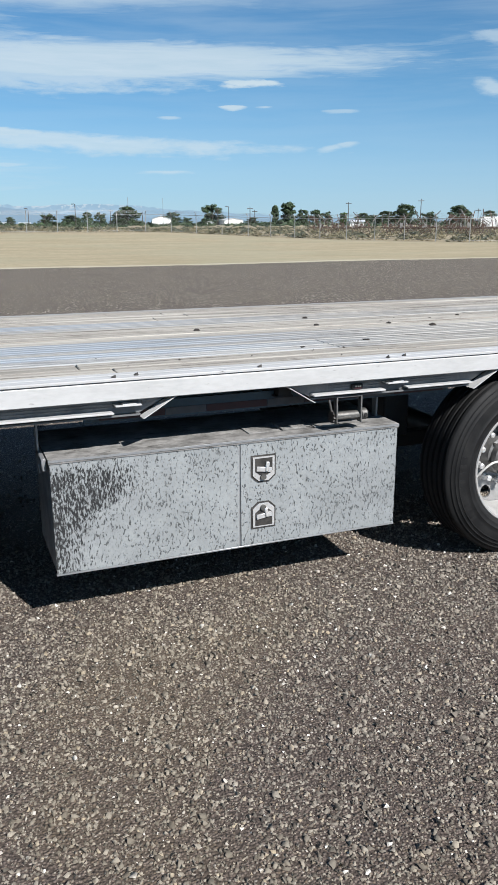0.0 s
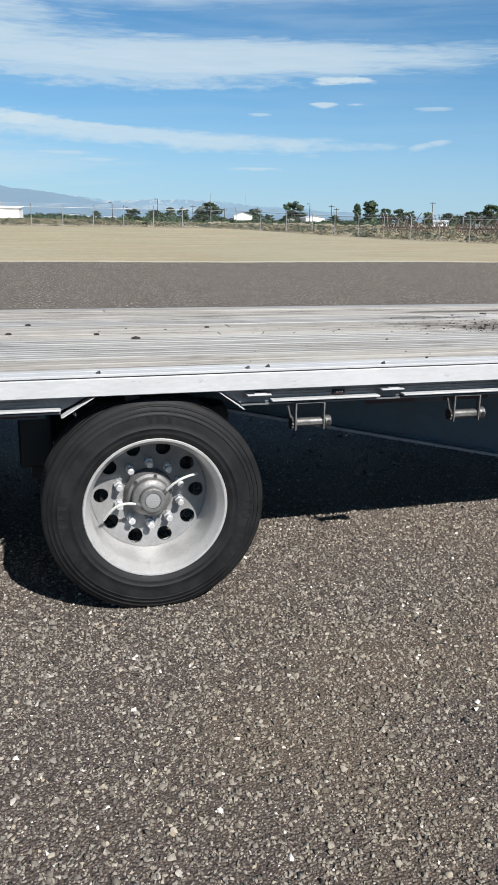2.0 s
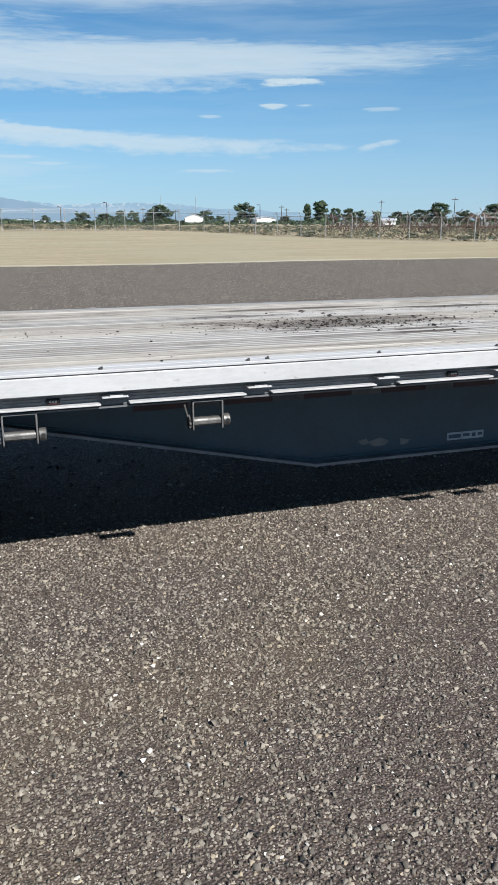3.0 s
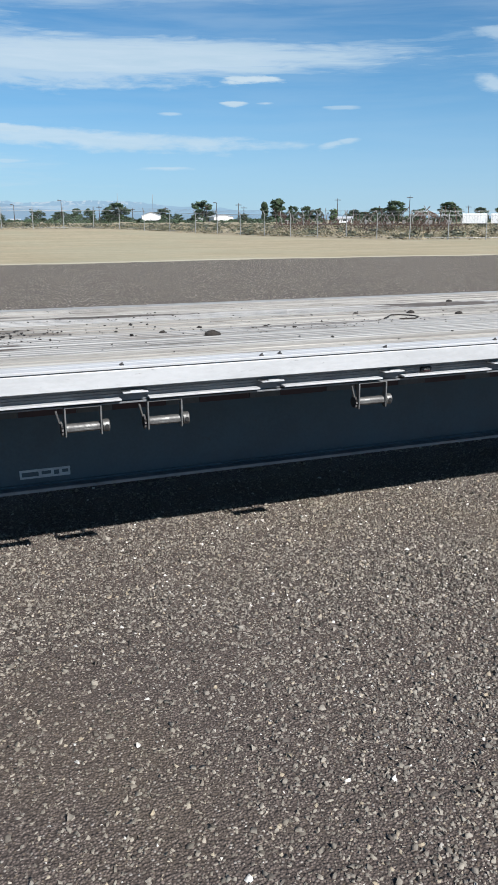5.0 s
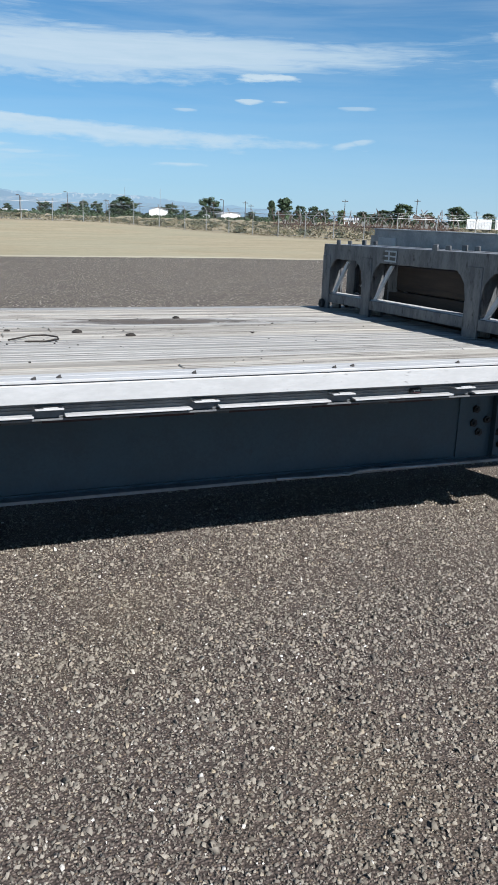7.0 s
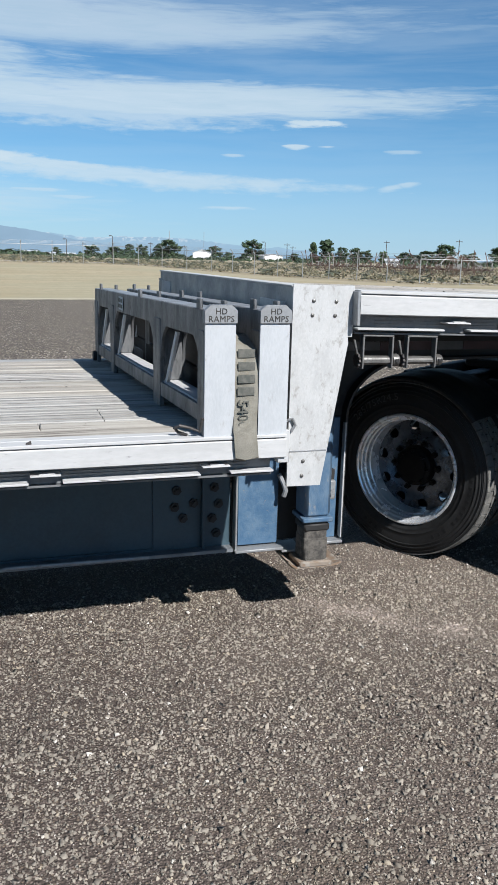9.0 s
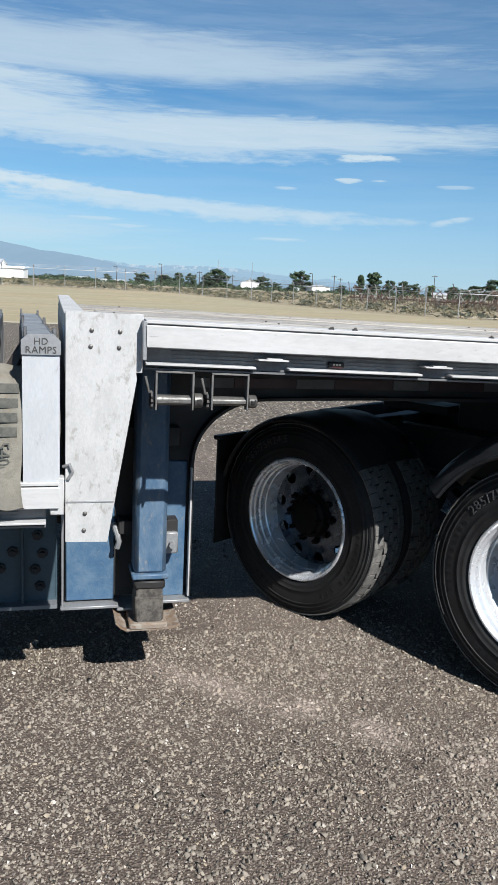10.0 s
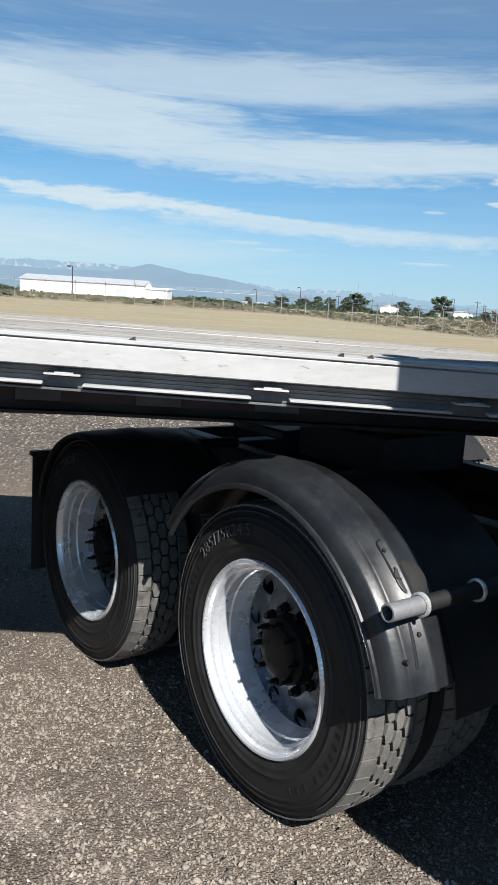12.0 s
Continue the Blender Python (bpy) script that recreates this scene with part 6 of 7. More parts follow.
for X in (0.673, -0.673):
    for side in (-1, 1):
        build_drive_wheel(X, side, True)
        build_drive_wheel(X, side, False)
    tpart("axle_housing", Shape().tube([(X, -0.9, 0.472), (X, -0.3, 0.472), (X, 0.3, 0.472), (X, 0.9, 0.472)], [0.07, 0.10, 0.10, 0.07], 16).lathe([(0.02, -0.2), (0.17, -0.14), (0.2, 0), (0.17, 0.14), (0.02, 0.2)], Matrix.Translation((X, 0, 0.472)) @ pose(0, 0, 0, 0, 90, 0), 20), "black")
    for Y in (-0.43, 0.43):
        tpart("spring_seat", Shape().box((X - 0.4, Y - 0.05, 0.56), (X + 0.4, Y + 0.05, 0.66), 0.012).box((X - 0.1, Y - 0.08, 0.45), (X + 0.1, Y + 0.08, 0.62), 0.012), "black")
        tpart("air_bag", Shape().lathe([(0.05, 0), (0.12, 0.02), (0.13, 0.08), (0.12, 0.12), (0.13, 0.17), (0.05, 0.2)], Matrix.Translation((X - 0.33, Y, 0.62)), 18), "black")
for Y in (-0.43, 0.43):
    tpart("frame_rail", Shape().box((-1.08, Y - 0.04, 0.68), (2.2, Y + 0.04, 0.715), 0.004).box((-1.08, Y - 0.04, 0.915), (2.2, Y + 0.04, 0.945), 0.004).box((-1.08, Y - 0.008, 0.70), (2.2, Y + 0.008, 0.93), 0.003), "black")
for X in (-0.9, 0.0, 0.9, 1.8):
    tpart("frame_cross_member", Shape().box((X - 0.05, -0.42, 0.72), (X + 0.05, 0.42, 0.90), 0.006), "black")
fifth = tpart("fifth_wheel", Shape().lathe([(0.02, 0), (0.34, 0.0), (0.39, 0.012), (0.39, 0.035), (0.34, 0.05), (0.02, 0.05)], Matrix.Translation((0.0, 0, 1.13)), 40, True), "black", tractor, "black greasy fifth wheel plate")
tpart("ramp_plate", Shape().box((-0.75, -0.34, 1.0), (-0.32, -0.12, 1.05), 0.01).box((-0.75, 0.12, 1.0), (-0.32, 0.34, 1.05), 0.01), "black", fifth)
tpart("fifth_wheel_base", Shape().box((-0.28, -0.28, 0.945), (0.28, 0.28, 1.118), 0.01), "black", fifth)
tpart("tail_member", Shape().box((-1.11, -0.5, 0.68), (-1.06, 0.5, 0.945), 0.006), "black")
tpart("air_tank", Shape().tube([(1.2, -0.1, 0.62), (1.25, -0.1, 0.62), (1.95, -0.1, 0.62), (2.0, -0.1, 0.62)], [0.06, 0.13, 0.13, 0.06], 18), "black")
for k, Y in enumerate((-0.12, 0.02, 0.14)):
    pts = [(2.2, Y, 1.45), (1.8, Y * 1.4, 1.22), (1.3, Y * 2, 1.17), (0.9, Y, 1.2), (0.7, Y * 0.6, 1.28)]
    tpart("supply_hose", Shape().tube(pts, 0.012, 8), "black")
tpart("drive_shaft", Shape().tube([(0.9, 0, 0.55), (2.2, 0, 0.72)], 0.05, 14), "black")


def build_fender(X, side, a0, a1, tail, R, crown=1.0, mat="fender"):
    """A moulded quarter fender with rolled lip, ridges and straight tail."""
    ya, yb = side * (1.258 if tail else 1.222), side * (1.01 if tail else 0.70)
    s = Shape()
    across = [(0.00, -0.055), (0.004, -0.020), (0.020, 0.004), (0.050, 0.016), (0.10, 0.018), (0.115, 0.026), (0.135, 0.030), (0.30, 0.034), (0.32, 0.045), (0.36, 0.045), (0.38, 0.034), (0.56, 0.028), (0.66, 0.006), (0.67, -0.03)]
    rows = []
    n = 40
    if tail > 0:
        for t in (1.0, 0.66, 0.33):
            rows.append((radians(a0), tail * t))
    for k in range(n + 1):
        rows.append((radians(a0 + (a1 - a0) * k / n), 0.0))
    m = len(across)
    vs, fs = [], []
    for thick in (0.0, 0.006):
        for a, drop in rows:
            for u, h in across:
                r = R + h * crown - thick
                d = Vector((math.sin(a), 0, -math.cos(a))) * drop
                y = ya + (yb - ya) * (u / 0.67) * 1.0
                vs.append((X + r * math.cos(a) + d.x, y, 0.472 + r * math.sin(a) + d.z))
    w = len(rows) * m
    for i in range(len(rows) - 1):
        for k in range(m - 1):
            a = i * m + k
            fs += [(a, a + 1, a + m + 1, a + m), (w + a, w + a + m, w + a + m + 1, w + a + 1)]
    for i in range(len(rows) - 1):
        for k in (0, m - 1):
            a = i * m + k
            fs.append((a, a + m, w + a + m, w + a))
    for i in (0, len(rows) - 1):
        for k in range(m - 1):
            a = i * m + k
            fs.append((a, a + 1, w + a + 1, w + a))
    s.add(vs, fs)
    f = tpart("fender", s, mat, tractor, "black moulded plastic wheel fender", 60)
    # lip bead along both curved edges
    for u, h in ((0.0, -0.05),):
        pts = []
        for a, drop in rows:
            d = Vector((math.sin(a), 0, -math.cos(a))) * drop
            pts.append((X + (R + h * crown) * math.cos(a) + d.x, ya, 0.472 + (R + h * crown) * math.sin(a) + d.z))
        tpart("fender_bead", Shape().tube(pts, 0.010, 8), mat, f)
    return f


for side in (-1, 1):
    f = build_fender(0.695, side, 18.0, 148, 0.02, 0.652)
    for X, z in ((1.303, 0.895),):
        tpart("mount_tube", Shape().lathe([(0.019, 0.0), (0.024, 0.0), (0.025, 0.006), (0.025, 0.12), (0.019, 0.12)], Matrix.Translation((X, side * 1.29, z)) @ pose(0, 0, 0, 90 if side > 0 else -90, 0, 0), 20), "alu_grey", f, "grey open end of the fender mounting tube")
        tpart("mount_bar", Shape().tube([(X, side * 1.18, z), (X, side * 0.3, z)], 0.024, 16), "black", f)
        for q in (1.165, 0.93):
            tpart("tube_clamp", Shape().lathe([(0.027, -0.006), (0.034, -0.004), (0.034, 0.004), (0.027, 0.006)], Matrix.Translation((X, side * q, z)) @ pose(0, 0, 0, 90, 0, 0), 20), "chrome", f)
    cover = Shape()
    rows = [(radians(a), y) for a in range(6, 131, 4) for y in (1.005, 0.62)]
    for thick in (0.0, 0.006):
        cover.v.extend(Vector((0.725 + (0.618 - thick) * math.cos(a), side * y, 0.472 + (0.618 - thick) * math.sin(a))) for a, y in rows)
    half = len(rows)
    for i in range(0, half - 2, 2):
        cover.f += [(i, i + 1, i + 3, i + 2), (half + i, half + i + 2, half + i + 3, half + i + 1), (i, i + 2, half + i + 2, half + i), (i + 1, half + i + 1, half + i + 3, i + 3)]
    cover.f += [(0, half, half + 1, 1), (half - 2, half - 1, 2 * half - 1, 2 * half - 2)]
    tpart("fender_cover", cover, "black", f, "", 60)
    def on_fender(a, y, lift=0.0):
        """A place on the fender's face, turned so that its x axis points straight out."""
        c = Vector((0.695 + (0.686 + lift) * math.cos(radians(a)), side * y, 0.472 + (0.686 + lift) * math.sin(radians(a))))
        return Matrix.Translation(c) @ pose(0, 0, 0, 0, -a, 0)
    for a, y in ((49.5, 1.148), (44.5, 1.142), (29, 1.150), (24, 1.215)):
        tpart("fender_bolt", Shape().tube([on_fender(a, y) @ Vector((-0.012, 0, 0)), on_fender(a, y) @ Vector((0.005, 0, 0))], 0.007, 8), "black", f)
    oval = [Vector((0.016 * math.cos(t), 0.047 + 0.016 * math.sin(t))) if math.sin(t) > 0 else Vector((0.016 * math.cos(t), -0.047 + 0.016 * math.sin(t))) for t in (2 * math.pi * k / 20 for k in range(20))]
    m = on_fender(47, 1.145)
    tpart("slot_plate", Shape().tube([m @ Vector((0.001, p.x, p.y)) for p in oval + oval[:1]], 0.003, 6), "fender", f, "raised oval rim round two bolts")
    # added black disc stands for the dark of a round opening
    hole = on_fender(41.5, 1.105)
    tpart("grommet", Shape().lathe([(0.0005, -0.006), (0.052, -0.006), (0.056, 0.003), (0.050, 0.006), (0.0005, 0.002)], hole @ pose(0, 0, 0, 0, 90, 0), 24), "black", f, "black disc standing for a dark round opening")
    for a0, a1, y0 in ((22, 33, 1.170), (21, 33, 1.120)):
        tpart("panel_rib", Shape().tube([on_fender(a0 + (a1 - a0) * k / 5, y0 + 0.012 * (1 - k / 5)) @ Vector((-0.002, 0, 0)) for k in range(6)], 0.005, 6), "fender", f)
    g = build_fender(-0.673, side, 40, 165, 0, 0.545, 0.3, "black")
    flap = Shape().box((-1.24, side * 0.6, 0.20), (-1.228, side * 1.24, 0.815), 0.004)
    tpart("mud_flap", flap, "black", tractor, "black rubber mud flap")
    tpart("flap_hanger", Shape().box((-1.26, side * 0.43, 0.81), (-1.22, side * 1.25, 0.835), 0.005), "black")
    tpart("fender_arm", Shape().tube([(-0.55, side * 0.45, 0.96), (-0.55, side * 1.1, 0.98)], 0.025, 10), "black")

# cab and sleeper out ahead, whose shadow falls over the trailer front
def block(poly, y0, y1, b):
    """A body section: an (x, z) outline swept across, its sides drawn in (or out, where b is negative) towards the top."""
    q = Shape()
    top = max(z for x, z in poly)
    low = min(z for x, z in poly)
    for side, y in ((0, y0), (1, y1)):
        inward = b if side == 0 else -b
        q.v.extend(Vector((x, y + inward * (z - low) / (top - low), z)) for x, z in poly)
    m = len(poly)
    q.f = [(i, (i + 1) % m, m + (i + 1) % m, m + i) for i in range(m)] + [tuple(range(m))[::-1], tuple(range(m, 2 * m))]
    return q


cab = tpart("cab", block([(2.08, 0.98), (4.30, 0.98), (4.85, 1.20), (4.90, 1.72), (4.52, 2.62), (4.30, 2.80), (2.20, 2.83), (2.08, 2.74)], -1.25, 1.25, -0.030), "cab", tractor, "dark red painted cab and sleeper")
tpart("bonnet", block([(4.84, 0.80), (6.45, 0.70), (6.68, 0.95), (6.60, 1.55), (6.30, 1.72), (4.86, 1.84)], -0.98, 0.98, 0.16), "cab", tractor)
tpart("windscreen", block([(4.565, 2.52), (4.895, 1.78), (4.905, 1.785), (4.575, 2.525)], -0.98, 0.98, 0.05), "dark_glass", cab)
tpart("rear_wall", Shape().box((2.066, -1.05, 1.05), (2.082, 1.05, 2.60), 0.01), "black", cab)
for side in (-1, 1):
    tpart("side_window", Shape().box((3.75, side * 1.225 - 0.02, 1.80), (4.45, side * 1.225 + 0.02, 2.35), 0.02), "dark_glass", cab)
    tpart("exhaust_stack", Shape().tube([(1.98, side * 1.0, 1.0), (1.98, side * 1.0, 2.70)], 0.065, 16), "chrome", cab)
    tpart("fuel_tank", Shape().tube([(2.6, side * 0.98, 0.62), (2.64, side * 0.98, 0.62), (4.2, side * 0.98, 0.62), (4.24, side * 0.98, 0.62)], [0.2, 0.31, 0.31, 0.2], 24), "chrome")
    tpart("steer_wheel", Shape().lathe(tyre_profile(0.525, 0.318, 0.14, 4), Matrix.Translation((5.8, side * 1.05, 0.505)) @ pose(0, 0, 0, 90, 0, 0), 40, True), "tyre")
    tpart("front_rail", Shape().box((2.15, side * 0.43 - 0.04, 0.80), (6.5, side * 0.43 + 0.04, 1.0), 0.004), "black")


# ---------------------------------------------------------------- fence
def at(az, dist):
    """A place on the far ground by bearing (degrees from +y towards +x) and distance from the walk's middle."""
    x, y = 8 + dist * math.sin(radians(az)), -3 + dist * math.cos(radians(az))
    return Vector((x, y, float(ground_height(np.array(x), np.array(y)))))


def along(line, step):
    out, left = [], 0.0
    for a, b in zip(line, line[1:]):
        a, b = Vector(a), Vector(b)
        n = (b - a).length
        t = left
        while t < n:
            out.append((a + (b - a) * (t / n), (b - a).normalized()))
            t += step
        left = t - n
    return out


def build_fence():
    line = [(-40, 80), (24, 80), (31, 72), (37, 59), (41, 50), (58, 45.5), (90, 41)]
    fence = thing("chain_link_fence", (24, 80, 0), "galvanised chain-link fence topped with angled barbed wire arms", "fence")
    posts = along(line, 3.0)

    def g(p):
        return float(ground_height(np.array(p.x), np.array(p.y)))
    first = None
    for p, d in posts:
        z = g(p)
        n = Vector((d.y, -d.x))
        s = Shape().tube([(p.x, p.y, z - 0.2), (p.x, p.y, z + 1.85), (p.x + n.x * 0.25, p.y + n.y * 0.25, z + 2.15)], 0.036, 6)
        part("post", s, "galv", fence)
    for h, r in ((1.80, 0.022), (0.15, 0.008), (1.95, 0.006), (2.05, 0.006), (2.15, 0.006)):
        lean = max(0.0, h - 1.85) * 0.83
        pts = [(p.x + d.y * lean, p.y - d.x * lean, g(p) + h) for p, d in posts]
        part("top_rail" if h == 1.80 else "wire", Shape().tube(pts, r, 5), "galv", fence)
    mesh = Shape()
    for p, d in along(line, 0.30):
        z = g(p)
        for s in (-1, 1):
            q = p + d * 1.7 * s
            mesh.tube([(p.x, p.y, z + 0.1), (q.x, q.y, z + 1.8)], 0.0035, 3, caps=False)
    m = part("chain_mesh", mesh, "galv", fence, smooth=False)
    tagged(m, kind="stuff")


build_fence()


# ---------------------------------------------------------------- scrub and grass
def build_scrub():
    rng = np.random.default_rng(21)
    templates = []
    for _ in range(8):
        vs, fs = [], []
        for k in range(30):
            a, e = rng.uniform(0, 2 * math.pi), rng.uniform(0.1, 1.45)
            d = np.array([math.cos(a) * math.cos(e), math.sin(a) * math.cos(e), math.sin(e)])
            c = d * rng.uniform(0.45, 1.0)
            u = np.cross(d, rng.normal(size=3))
            u *= 0.14 / np.linalg.norm(u)
            vs += [c - u, c + u, c + d * 0.3 + rng.normal(0, 0.08, 3)]
            fs.append((3 * k, 3 * k + 1, 3 * k + 2))
        templates.append((np.array(vs), np.array(fs)))

    def behind(x, y):
        fy = np.interp(x, [-60, 24, 31, 37, 41, 58, 90, 200], [80, 80, 72, 59, 50, 45.5, 41, 30])
        return y - fy
    for name, n, mat, lo, hi, near, far, lab in (("scrub", 4700, "scrub", 0.25, 0.85, 1.5, 190, "low grey-green scrub bushes on dry ground behind the fence"),
                                                 ("dry_grass", 4200, "grass", 0.12, 0.40, -0.4, 110, "pale dry grass tufts along and behind the fence")):
        x = rng.uniform(-60, 170, n * 2)
        t = rng.random(n * 2) ** 1.6
        fy = np.interp(x, [-60, 24, 31, 37, 41, 58, 90, 200], [80, 80, 72, 59, 50, 45.5, 41, 30])
        y = fy + near + (far - near) * t
        x, y = x[:n], y[:n]
        s = rng.uniform(lo, hi, n)
        z = ground_height(x, y)
        ob = scatter(name, templates, np.stack([x, y, z - 0.05], 1), s, rng, mat, 0.6, tilt=False)
        tagged(ob, lab, "scrub" if name == "scrub" else "grass", kind="stuff")


build_scrub()


SKYLINE = [  # kind, bearing, distance, top elevation, width (degrees)
    (0, 6.82, 420, 0.74, 1.25), (4, 8.4, 430, 0.60, 1.6), (1, 9.42, 410, 0.83, 0.9), (0, 10.3, 410, 0.83, 1.0), (4, 12.1, 400, 1.21, 2.1), (1, 15.2, 430, 0.80, 1.5),
    (0, 18.0, 400, 1.39, 1.8), (2, 22.3, 360, 1.37, 0.65), (2, 23.2, 360, 1.6, 1.2), (4, 24.3, 380, 0.96, 1.1), (1, 25.3, 390, 0.96, 1.1), (0, 26.0, 390, 0.82, 1.0), (3, 27.15, 380, 0.78, 0.8),
    (4, 28.6, 420, 0.70, 1.4), (1, 30.1, 380, 0.85, 1.4), (4, 31.3, 360, 1.3, 1.9), (0, 33.0, 390, 0.78, 1.4), (4, 34.95, 350, 1.2, 1.9), (1, 37.0, 380, 0.83, 1.2), (0, 38.3, 380, 0.90, 1.0),
    (1, 4.4, 450, 0.50, 0.7), (0, 16.3, 440, 0.45, 0.9), (1, 20.9, 440, 0.45, 0.9), (4, 29.3, 430, 0.55, 1.3), (0, 40.2, 380, 0.9, 1.4), (4, 43, 380, 1.0, 1.6), (1, -16, 430, 0.8, 1.5)]


def build_far_woods():
    """Low broken line of far shrubs and small trees along the horizon."""
    rng = np.random.default_rng(33)
    templates = []
    for _ in range(8):
        vs, fs = [], []
        for k in range(34):
            d = rng.normal(size=3)
            d /= np.linalg.norm(d)
            d[2] = abs(d[2])
            c = d * rng.uniform(0.35, 1.0)
            u = np.cross(d, rng.normal(size=3))
            u *= 0.24 / np.linalg.norm(u)
            v = np.cross(d, u) + d * rng.uniform(-0.08, 0.08)
            vs += [c - u, c + v, c + u, c - v]
            fs += [(4 * k, 4 * k + 1, 4 * k + 2), (4 * k, 4 * k + 2, 4 * k + 3)]
        templates.append((np.array(vs), np.array(fs)))
    n = 4200
    az, dist = rng.uniform(-22, 52, n), rng.uniform(300, 560, n)
    dens = np.sin(az * 0.9) + 0.8 * np.sin(az * 2.3 + 1.0) + 0.6 * np.sin(az * 5.1)
    ok = rng.random(n) < np.clip(0.62 + 0.3 * dens, 0.28, 1.0)
    az, dist = np.radians(az[ok]), dist[ok]
    x, y = 8 + dist * np.sin(az), -3 + dist * np.cos(az)
    s = np.clip(rng.lognormal(math.log(1.15), 0.4, len(x)), 0.5, 3.0)
    for kind, a, d, top, wide in SKYLINE:
        half = d * math.tan(radians(wide)) * 0.5
        n = max(5, int(half * 3.0))
        px, py = rng.uniform(-half, half, n), rng.uniform(-2.0, 2.0, n)
        c, sn = math.cos(radians(a)), math.sin(radians(a))
        x, y = np.append(x, 8 + d * sn + px * c + py * sn), np.append(y, -3 + d * c - px * sn + py * c)
        s = np.append(s, rng.uniform(0.9, 1.0 + 0.22 * d * math.tan(radians(top)), n))
    ob = scatter("far_woods", templates, np.stack([x, y, ground_height(x, y) - 0.2], 1), s, rng, "leaf", 0.95, tilt=False)
    tagged(ob, "broken dark line of far shrubs and small trees", "trees", kind="stuff")
    n = 1300
    x = rng.uniform(-60, 170, n)
    y = np.interp(x, [-60, 24, 31, 37, 41, 58, 90, 200], [80, 80, 72, 59, 50, 45.5, 41, 30]) + 4 + 230 * rng.random(n) ** 1.3
    s = rng.uniform(0.3, 0.95, n)
    ob = scatter("green_bushes", templates, np.stack([x, y, ground_height(x, y) - 0.05], 1), s, rng, "bush", 0.7, tilt=False)
    tagged(ob, "dull green bushes dotted through the dry scrub", "bushes", kind="stuff")


build_far_woods()


# ---------------------------------------------------------------- trees
def build_tree(seed, mat, tall):
    """Tapered trunk with limbs and a gappy crown of leaf clumps, 10 m high at scale one."""
    rng = random.Random(seed)
    t = thing("tree", (0, 0, 0), "dark green leafy tree on the far plain", "tree", "trees along the skyline")
    trunk = Shape().tube([(0, 0, -0.4), (0.1, 0.05, 2.0), (0.0, 0.2, 4.5), (0.1, 0.1, 7.5)], [0.34, 0.27, 0.18, 0.05], 8)
    lobes = []
    wide = 1.0 if not tall else 0.5
    for k in range(58):
        h = 0.6 + 8.4 * rng.random() ** 1.3
        reach = 3.2 * wide * math.sqrt(max(0.05, 1 - (max(0.0, h - 4.2) / 5.2) ** 2)) * rng.uniform(0.1, 1.0) ** 0.6
        a = rng.uniform(0, 6.28)
        c = Vector((reach * math.cos(a), reach * math.sin(a), h))
        lobes.append((c, rng.uniform(0.7, 1.35) * (1.0 if not tall else 0.8)))
        if k % 4 == 0:
            trunk.tube([(0, 0, h * 0.55), c * 0.55 + Vector((0, 0, h * 0.35)), c], [0.10, 0.06, 0.02], 5)
    part("trunk", trunk, "bark", t)
    crown = Shape()
    for c, r in lobes:
        for k in range(50):
            d = Vector((rng.gauss(0, 1), rng.gauss(0, 1), rng.gauss(0, 0.8))).normalized()
            p = c + d * r * rng.uniform(0.45, 1.08)
            if p.z < 0.1:
                continue
            u = d.cross(Vector((rng.gauss(0, 1), rng.gauss(0, 1), rng.gauss(0, 1)))).normalized() * rng.uniform(0.26, 0.46)
            v = (d.cross(u).normalized() + d * rng.uniform(-0.5, 0.5)) * rng.uniform(0.20, 0.38)
            crown.add([p - u, p + v, p + u, p - v * 0.7], [(0, 1, 2, 3)])
    part("crown", crown, mat, t, smooth=False)
    return t


kinds = [build_tree(1, "leaf", False), build_tree(2, "leaf", False), build_tree(3, "leaf", True), build_tree(4, "leaf_light", False), build_tree(5, "leaf", False)]
used = set()
for kind, az, dist, top, wide in SKYLINE:
    p = at(az, dist)
    h = 1.6 + dist * math.tan(radians(top)) - p.z
    sx = max(0.35, dist * math.tan(radians(wide)) / (7.6 if kind != 2 else 4.6))
    m = Matrix.Translation(p) @ pose(0, 0, 0, 0, 0, (az * 53) % 360)
    if kind not in used:
        used.add(kind)
        o = kinds[kind]
        o.matrix_basis = m
    else:
        o = copy_thing(kinds[kind], m)
    o.scale = (sx, sx, h / 10.2)


# ---------------------------------------------------------------- buildings, poles, machinery
def placed(s, az, dist, turn=0.0):
    return s.turned(Matrix.Translation(at(az, dist)) @ pose(0, 0, 0, 0, 0, -az + turn))


